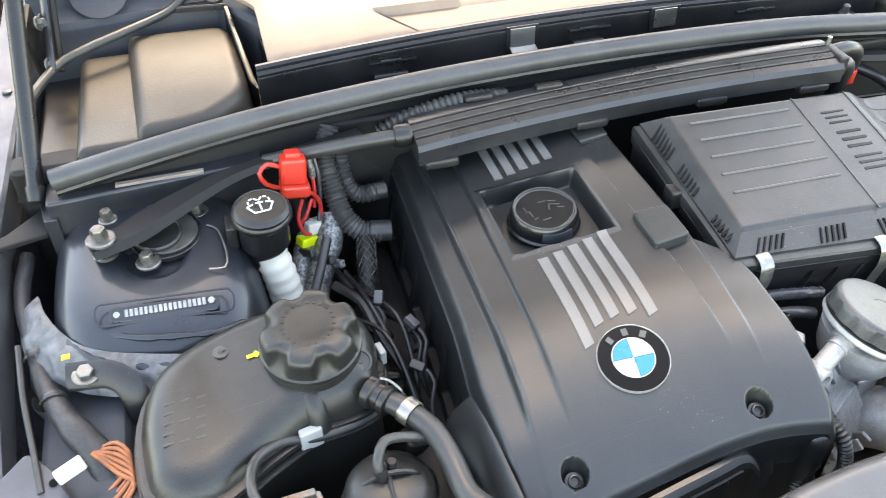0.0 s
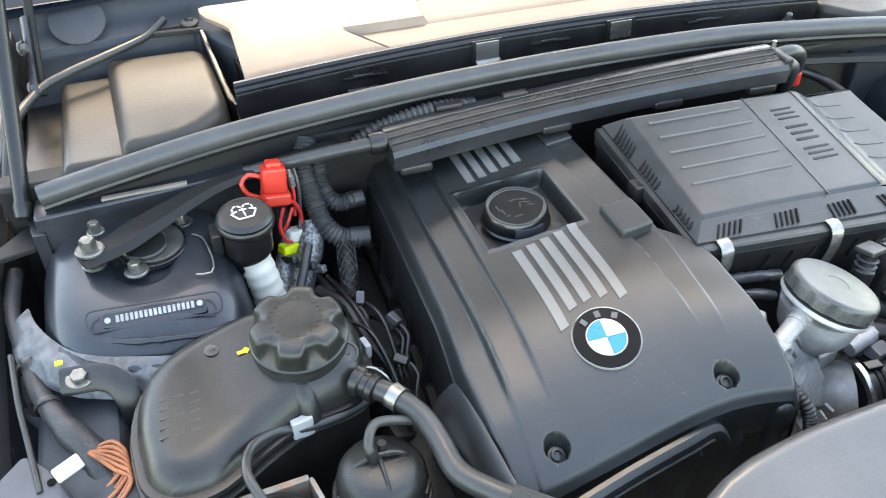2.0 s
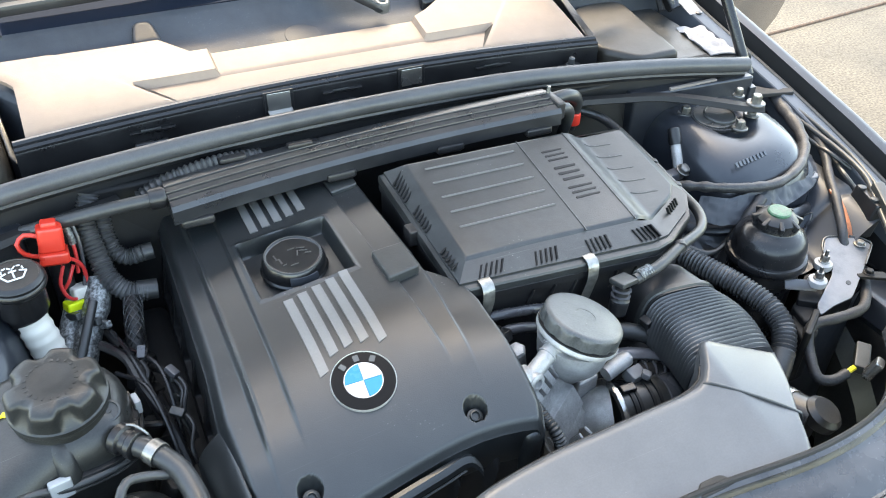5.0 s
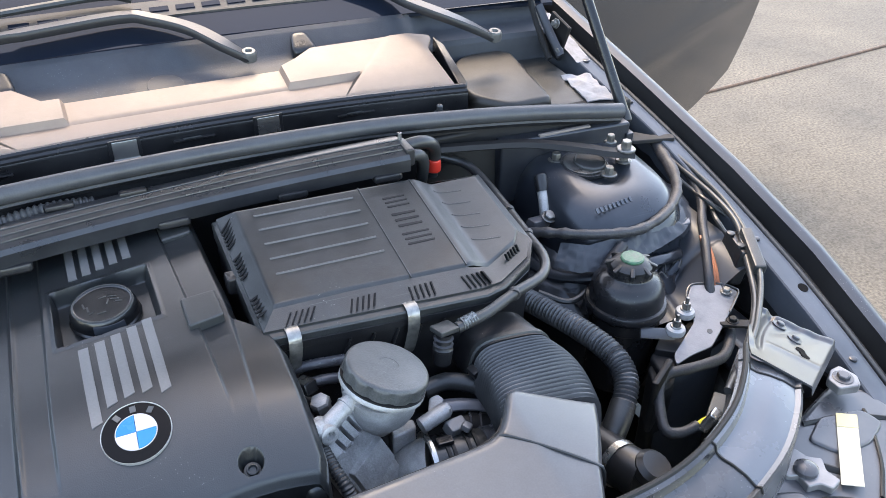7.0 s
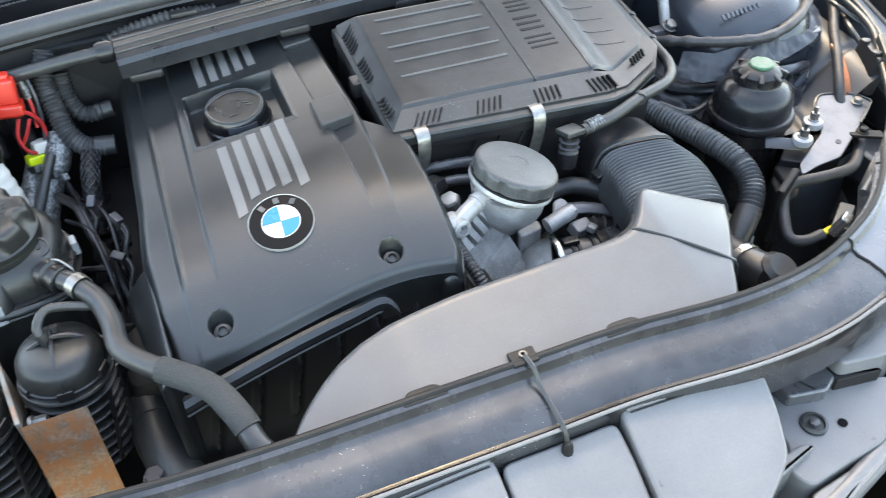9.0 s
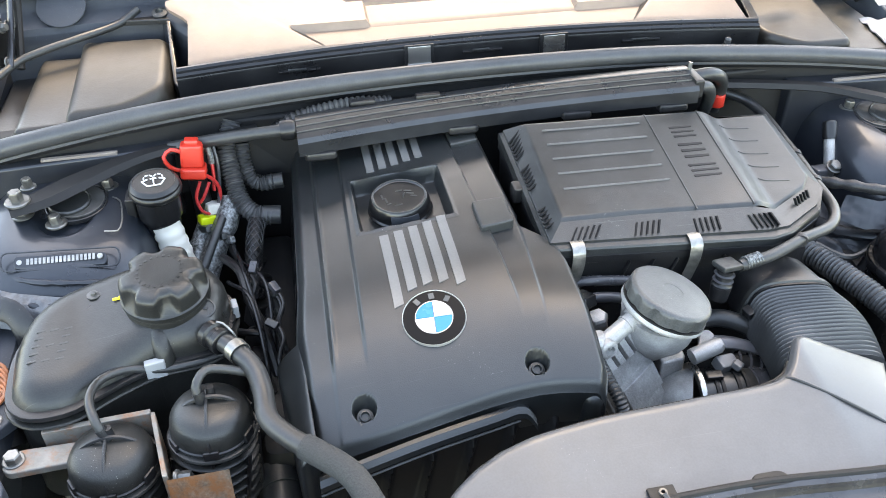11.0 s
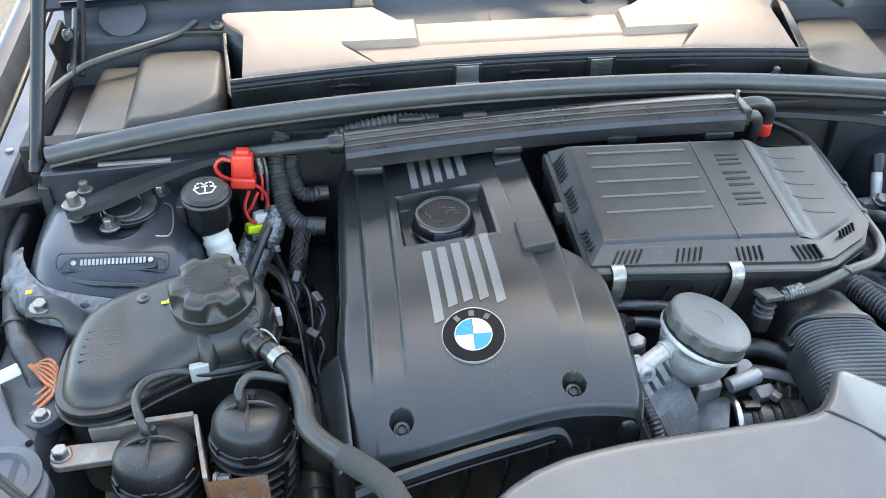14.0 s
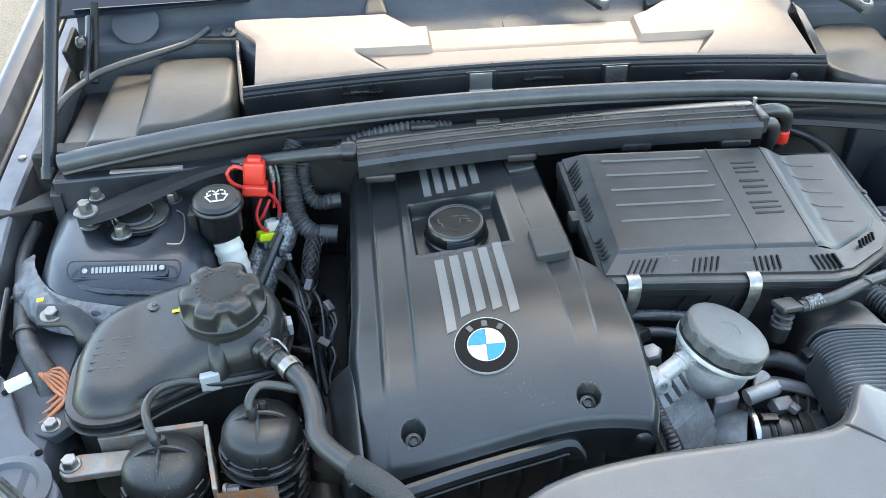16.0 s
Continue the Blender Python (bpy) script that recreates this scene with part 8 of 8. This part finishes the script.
part("raised_block", slab([(0.333, 0.180), (0.379, 0.188), (0.428, 0.185), (0.425, 0.150), (0.383, 0.132), (0.333, 0.140)], 0.655, lambda x, y: 0.709 + 0.06 * (y - 0.15), 0.007, 0.003, flare=0.004), PANEL, cp)
# near-black strip paints the shade on the block's left and front sides
part("block_side_shade", slab([(0.327, 0.182), (0.333, 0.180), (0.333, 0.140), (0.380, 0.131), (0.380, 0.127), (0.328, 0.134)], 0.655, 0.690, 0.001, 0.001), DEEP, cp)
part("screw_eye", lathe([(0.011, 0), (0.011, 0.0012), (0.0100, 0.0016), (0.0096, 0.0006), (0.0005, 0.0006)], (0.373, 0.163, 0.7098), (0, -0.06, 1), 24), LENS, cp)
part("star_screw", lathe([(0.0045, 0), (0.0045, 0.003), (0.003, 0.004)], (0.373, 0.163, 0.7100), (0, 0, 1), 6), DEEP, cp)
part("screw_eye", lathe([(0.014, 0), (0.014, 0.003), (0.011, 0.004), (0.010, 0.0015), (0.0005, 0.0015)], (0.282, 0.108, 0.6722), (0, 0, 1), 24), DULL, cp)
part("star_screw", lathe([(0.0055, 0), (0.0055, 0.005), (0.003, 0.006)], (0.282, 0.108, 0.673), (0, 0, 1), 6), LENS, cp)
part("flange_hole", lathe([(0.008, 0), (0.008, 0.001), (0.0005, 0.001)], (0.764, 0.452, fender_z(0.452) - 0.0145), (0, -0.3, 1), 16), MESHBLACK, car)
part("pin_hole", lathe([(0.005, 0), (0.005, 0.001), (0.0005, 0.001)], (0.310, 0.098, 0.6725), (0, 0, 1), 14), MESHBLACK, cp)
bp = thing("bumper_edge", "pale grey bumper edge that curves beside the grille", "bumper", (0.3, 0.05, 0.55))
part("edge_roll", tube([(0.10, -0.04, 0.64), (0.20, 0.015, 0.652), (0.28, 0.042, 0.655), (0.36, 0.070, 0.655), (0.42, 0.098, 0.660), (0.50, 0.125, 0.665), (0.62, 0.15, 0.66)], 0.013, 14, squash=0.7), PANEL, bp, smooth=60)
part("carrier_flange", slab([(0.190, 0.002), (0.235, 0.048), (0.330, 0.062), (0.378, 0.092), (0.440, 0.128), (0.500, 0.138), (0.500, 0.116), (0.420, 0.090), (0.360, 0.062), (0.280, 0.034)], 0.62, 0.664, 0.006, 0.003), PANEL, bp)
# dark paint in truth; the sky it mirrors is put into this paler colour
part("bumper_skin", sheet(20, 8, lambda u, v: (0.12 + 0.60 * u, -0.06 + 0.20 * u - 0.06 * v + 0.03 * u * u, 0.640 - 0.30 * v ** 1.5 + 0.01 * u)), CORNER, bp)
gr = thing("kidney_grille", "chrome-edged grille with upright slats", "grille", (0.38, 0.02, 0.52))
part("grille_frame", tube([(0.345, 0.035, 0.615), (0.39, 0.058, 0.622), (0.425, 0.055, 0.620), (0.436, 0.03, 0.60), (0.43, 0.0, 0.55)], 0.006, 10), CHROME, gr, "chrome frame")
for i in range(6):
    part("slat", box(0.345 + 0.0145 * i, 0.020 + 0.006 * i, 0.575 + 0.004 * i, 0.005, 0.016, 0.08, 0.002, (-16, 0, 12)), CHROME if i > 3 else LENS, gr)

# headlamp
hl = thing("headlamp", "grey headlamp housing with brackets and a paper label", "headlamp", (0.58, 0.2, 0.6))
def lamp_z(x, y):
    return 0.690 + 0.12 * (y - 0.22) - 0.10 * (x - 0.55)
part("housing", slab([(0.43, 0.145), (0.47, 0.215), (0.54, 0.262), (0.62, 0.292), (0.70, 0.320), (0.745, 0.28), (0.735, 0.19), (0.66, 0.12), (0.50, 0.085)], 0.55, lamp_z, 0.025, 0.012), LAMPGREY, hl, smooth=60)
part("label_tab", sheet(2, 6, lambda u, v: (0.560 + 0.085 * v + 0.022 * u, 0.178 + 0.088 * v - 0.014 * u, lamp_z(0.560 + 0.085 * v, 0.18 + 0.08 * v) + 0.006), 0.001), PAPER, hl, "yellowed paper label")
for i in range(4):
    v = 0.80 + 0.05 * i
    part("label_bar", box(0.568 + 0.085 * v, 0.171 + 0.088 * v, lamp_z(0.566 + 0.085 * v, 0.175 + 0.08 * v) + 0.0066, 0.010, 0.0022, 0.0008, 0.0002, (0, 0, -32)), LETTER, hl)
part("adjuster_bracket", slab([(0.500, 0.222), (0.508, 0.232), (0.518, 0.228), (0.530, 0.243), (0.544, 0.238), (0.548, 0.222), (0.562, 0.212), (0.552, 0.196), (0.556, 0.178), (0.538, 0.172), (0.530, 0.184), (0.514, 0.186), (0.516, 0.204), (0.504, 0.208)], 0.69, 0.700, 0.003, 0.002), ZINCPLATE, hl)
part("adjuster", lathe([(0.014, 0), (0.014, 0.006), (0.010, 0.009), (0.001, 0.009)], (0.529, 0.206, 0.699), (0, 0, 1), 18), LENS, hl)
part("lamp_foot", slab([(0.44, 0.150), (0.468, 0.205), (0.51, 0.190), (0.505, 0.140), (0.47, 0.12)], 0.66, 0.696, 0.012, 0.008, flare=0.008), LAMPGREY, hl)
part("foot_screw", lathe([(0.007, 0), (0.006, 0.002), (0.001, 0.002)], (0.475, 0.165, 0.6965), (0, 0, 1), 14), DEEP, hl)
for p in ((0.448, 0.128, 0.680), (0.470, 0.120, 0.682), (0.49, 0.112, 0.68)):
    part("lamp_post", lathe([(0.010, -0.02), (0.010, 0.008), (0.006, 0.010)], p, (0.3, -0.4, 0.85), 12), LENS if p[0] > 0.46 else DULL, hl)
part("side_foot", slab([(0.465, 0.098), (0.53, 0.128), (0.545, 0.100), (0.49, 0.075)], 0.66, 0.682, 0.006, 0.003), LAMPGREY, hl)
part("rear_bracket", slab([(0.664, 0.304), (0.681, 0.316), (0.699, 0.317), (0.705, 0.292), (0.694, 0.276), (0.664, 0.283)], 0.700, 0.712, 0.004, 0.002), ZINCPLATE, hl)
bolt((0.684, 0.297, 0.712), 0.0085, 0.006, parent=hl, flange=1.6, mat=LENS)
# pressed end plate of the slam panel
ep = thing("slam_panel_end", "metallic grey pressed plate where slam panel meets the wing", "panel", (0.65, 0.34, 0.73))
def end_plate(u, v):
    # u from the inner edge outwards, v from the beam towards the wing; a rounded far corner and pressed folds
    a = Vector((0.520, 0.3145, 0.7975)).lerp(Vector((0.648, 0.420, 0.748)), v) + Vector((-0.006, 0.008, 0)) * math.sin(math.pi * v)
    b = Vector((0.5685, 0.2545, 0.7735)).lerp(Vector((0.722, 0.345, 0.722)), v)
    p = a.lerp(b, u)
    w = ease(0.12, 0.30, v)
    z = 0.0045 * (1 - ease(0.07, 0.13, u)) * w + 0.0045 * ease(0.90, 0.95, v)
    z -= 0.0035 * w * math.exp(-((u - 0.16) / 0.035) ** 2)
    z -= 0.0022 * ease(0.50, 0.75, v) * math.exp(-((u - 0.36 - 0.6 * (v - 0.7)) / 0.09) ** 2)
    z -= 0.0020 * ease(0.46, 0.70, v) * math.exp(-((u - 0.66 - 0.3 * (v - 0.7)) / 0.10) ** 2)
    z += 0.0018 * math.exp(-((v - 0.36) / 0.04) ** 2) * ease(0.15, 0.35, u)
    z -= 0.012 * ease(0.95, 1.0, u) ** 2 + 0.010 * ease(0.97, 1.0, v) ** 2
    return Vector((p.x, p.y, p.z + z))


part("plate", sheet(70, 70, end_plate, 0.003), ENDPLATE, ep, "satin grey plate with pressed folds", smooth=60)
for u, v in ((0.30, 0.84), (0.54, 0.69)):
    part("press_bolt", lathe([(0.010, 0), (0.010, 0.002), (0.0055, 0.003), (0.005, 0.006), (0.003, 0.007)], end_plate(u, v) - Vector((0, 0, 0.0005)), (0.38, -0.1, 1), 16), ENDPLATE, ep)
bm = bmesh.new()
for u, v, r in ((0.66, 0.52, 0.0065), (0.70, 0.48, 0.0050), (0.74, 0.44, 0.0060)):
    lathe([(r, -0.001), (r, 0.0010), (0.0003, 0.0010)], end_plate(u, v), (0.38, -0.1, 1), 14, bm)
part("slot_hole", bm, MESHBLACK, ep)

# crumpled sheathing, caps and press marks in the bay between tower and wing
sc = thing("loose_sheathing", "crumpled clear sheathing lying behind the reservoir", "sheathing", (0.57, 0.57, 0.735))
for i in range(14):
    a, r = 2.4 * i, 0.010 + 0.0026 * i
    x, y = 0.572 + r * math.cos(a) * 1.2, 0.568 + r * math.sin(a) * 0.6
    part("curl", tube([(x, y, 0.738), (x + 0.010 * math.cos(a * 2), y + 0.008, 0.744 + 0.002 * (i % 3)), (x + 0.018 * math.sin(a), y + 0.012 * math.cos(a), 0.740)], 0.0022, 6, squash=0.5, wobble=0.3), LENS if i % 3 == 0 else DULL, sc)
bay = thing("bay_floor", "", "", (0.60, 0.60, 0.72), parent=car)
def bay_sheet(u, v):
    x, y = 0.46 + 0.26 * u, 0.50 + 0.20 * v
    z = 0.700 + 0.06 * ease(0.60, 0.70, x) + 0.05 * (y - 0.5)
    z += 0.006 * math.exp(-((x - 0.60 - 0.2 * (y - 0.6)) / 0.008) ** 2) - 0.005 * math.exp(-((y - 0.575) / 0.006) ** 2) * ease(0.55, 0.6, x)
    return (x, y, z)
part("pressed_floor", sheet(60, 50, bay_sheet), SLATE, bay, "dark painted pressed panel", smooth=60)
rl = thing("side_relay", "black box with pins beside the wing", "relay box", (0.70, 0.52, 0.74))
part("case", box(0.700, 0.535, 0.752, 0.020, 0.065, 0.060, 0.005, (0, 10, -20)), PLASTIC, rl)
for y in (0.552, 0.520):
    part("case_pin", lathe([(0.006, 0), (0.006, 0.003), (0.003, 0.004)], (0.698 - 0.3 * (0.535 - y), y, 0.783), (0, 0, 1), 12), DULL, rl)
for p, q in (((0.722, 0.705, 0.800), (0.742, 0.605, 0.778)), ((0.735, 0.66, 0.79), (0.715, 0.56, 0.765))):
    p, q = Vector(p), Vector(q)
    o = thing("wing_lead", "thin wavy black lead along the inner wing", "cable", p, "wing leads")
    part("lead", tube([p, p.lerp(q, 0.3) + Vector((0.006, 0, -0.006)), p.lerp(q, 0.6) + Vector((-0.005, 0, 0.004)), q], 0.0036, 8, wobble=0.2), RUBBER, o)

# headlamp details: label patch, black trim lines, moulded steps
part("label_patch", sheet(2, 3, lambda u, v: (0.560 + 0.085 * (0.80 + 0.20 * v) + 0.022 * u, 0.178 + 0.088 * (0.80 + 0.20 * v) - 0.014 * u, lamp_z(0.560 + 0.085 * (0.8 + 0.2 * v), 0.18 + 0.08 * (0.8 + 0.2 * v)) + 0.0066), 0.0006), PALEYELLOW, hl, "pale yellow band of the label")
for pts, r in (([(0.510, 0.236), (0.545, 0.222), (0.575, 0.198), (0.600, 0.180)], 0.0050), ([(0.590, 0.268), (0.640, 0.262), (0.690, 0.250), (0.730, 0.232)], 0.0035), ([(0.600, 0.150), (0.640, 0.185), (0.672, 0.225), (0.695, 0.262)], 0.0030), ([(0.475, 0.150), (0.505, 0.170), (0.545, 0.165), (0.590, 0.140)], 0.0040)):
    part("trim_line", tube([(x, y, lamp_z(x, y) + 0.001) for x, y in pts], r, 8, squash=0.6), DEEP, hl)
part("moulded_step", domed([(0.575, 0.245), (0.620, 0.270), (0.690, 0.262), (0.700, 0.235), (0.655, 0.215), (0.600, 0.215)], 0.010, 0.66, lambda x, y: lamp_z(x, y) + 0.004, 0.004, 0.004, 30, 24), LAMPGREY, hl, smooth=60)
part("moulded_step", domed([(0.565, 0.115), (0.600, 0.150), (0.650, 0.150), (0.655, 0.125), (0.60, 0.10)], 0.010, 0.66, lambda x, y: lamp_z(x, y) + 0.008, 0.007, 0.008, 30, 24), LAMPGREY, hl, smooth=60)
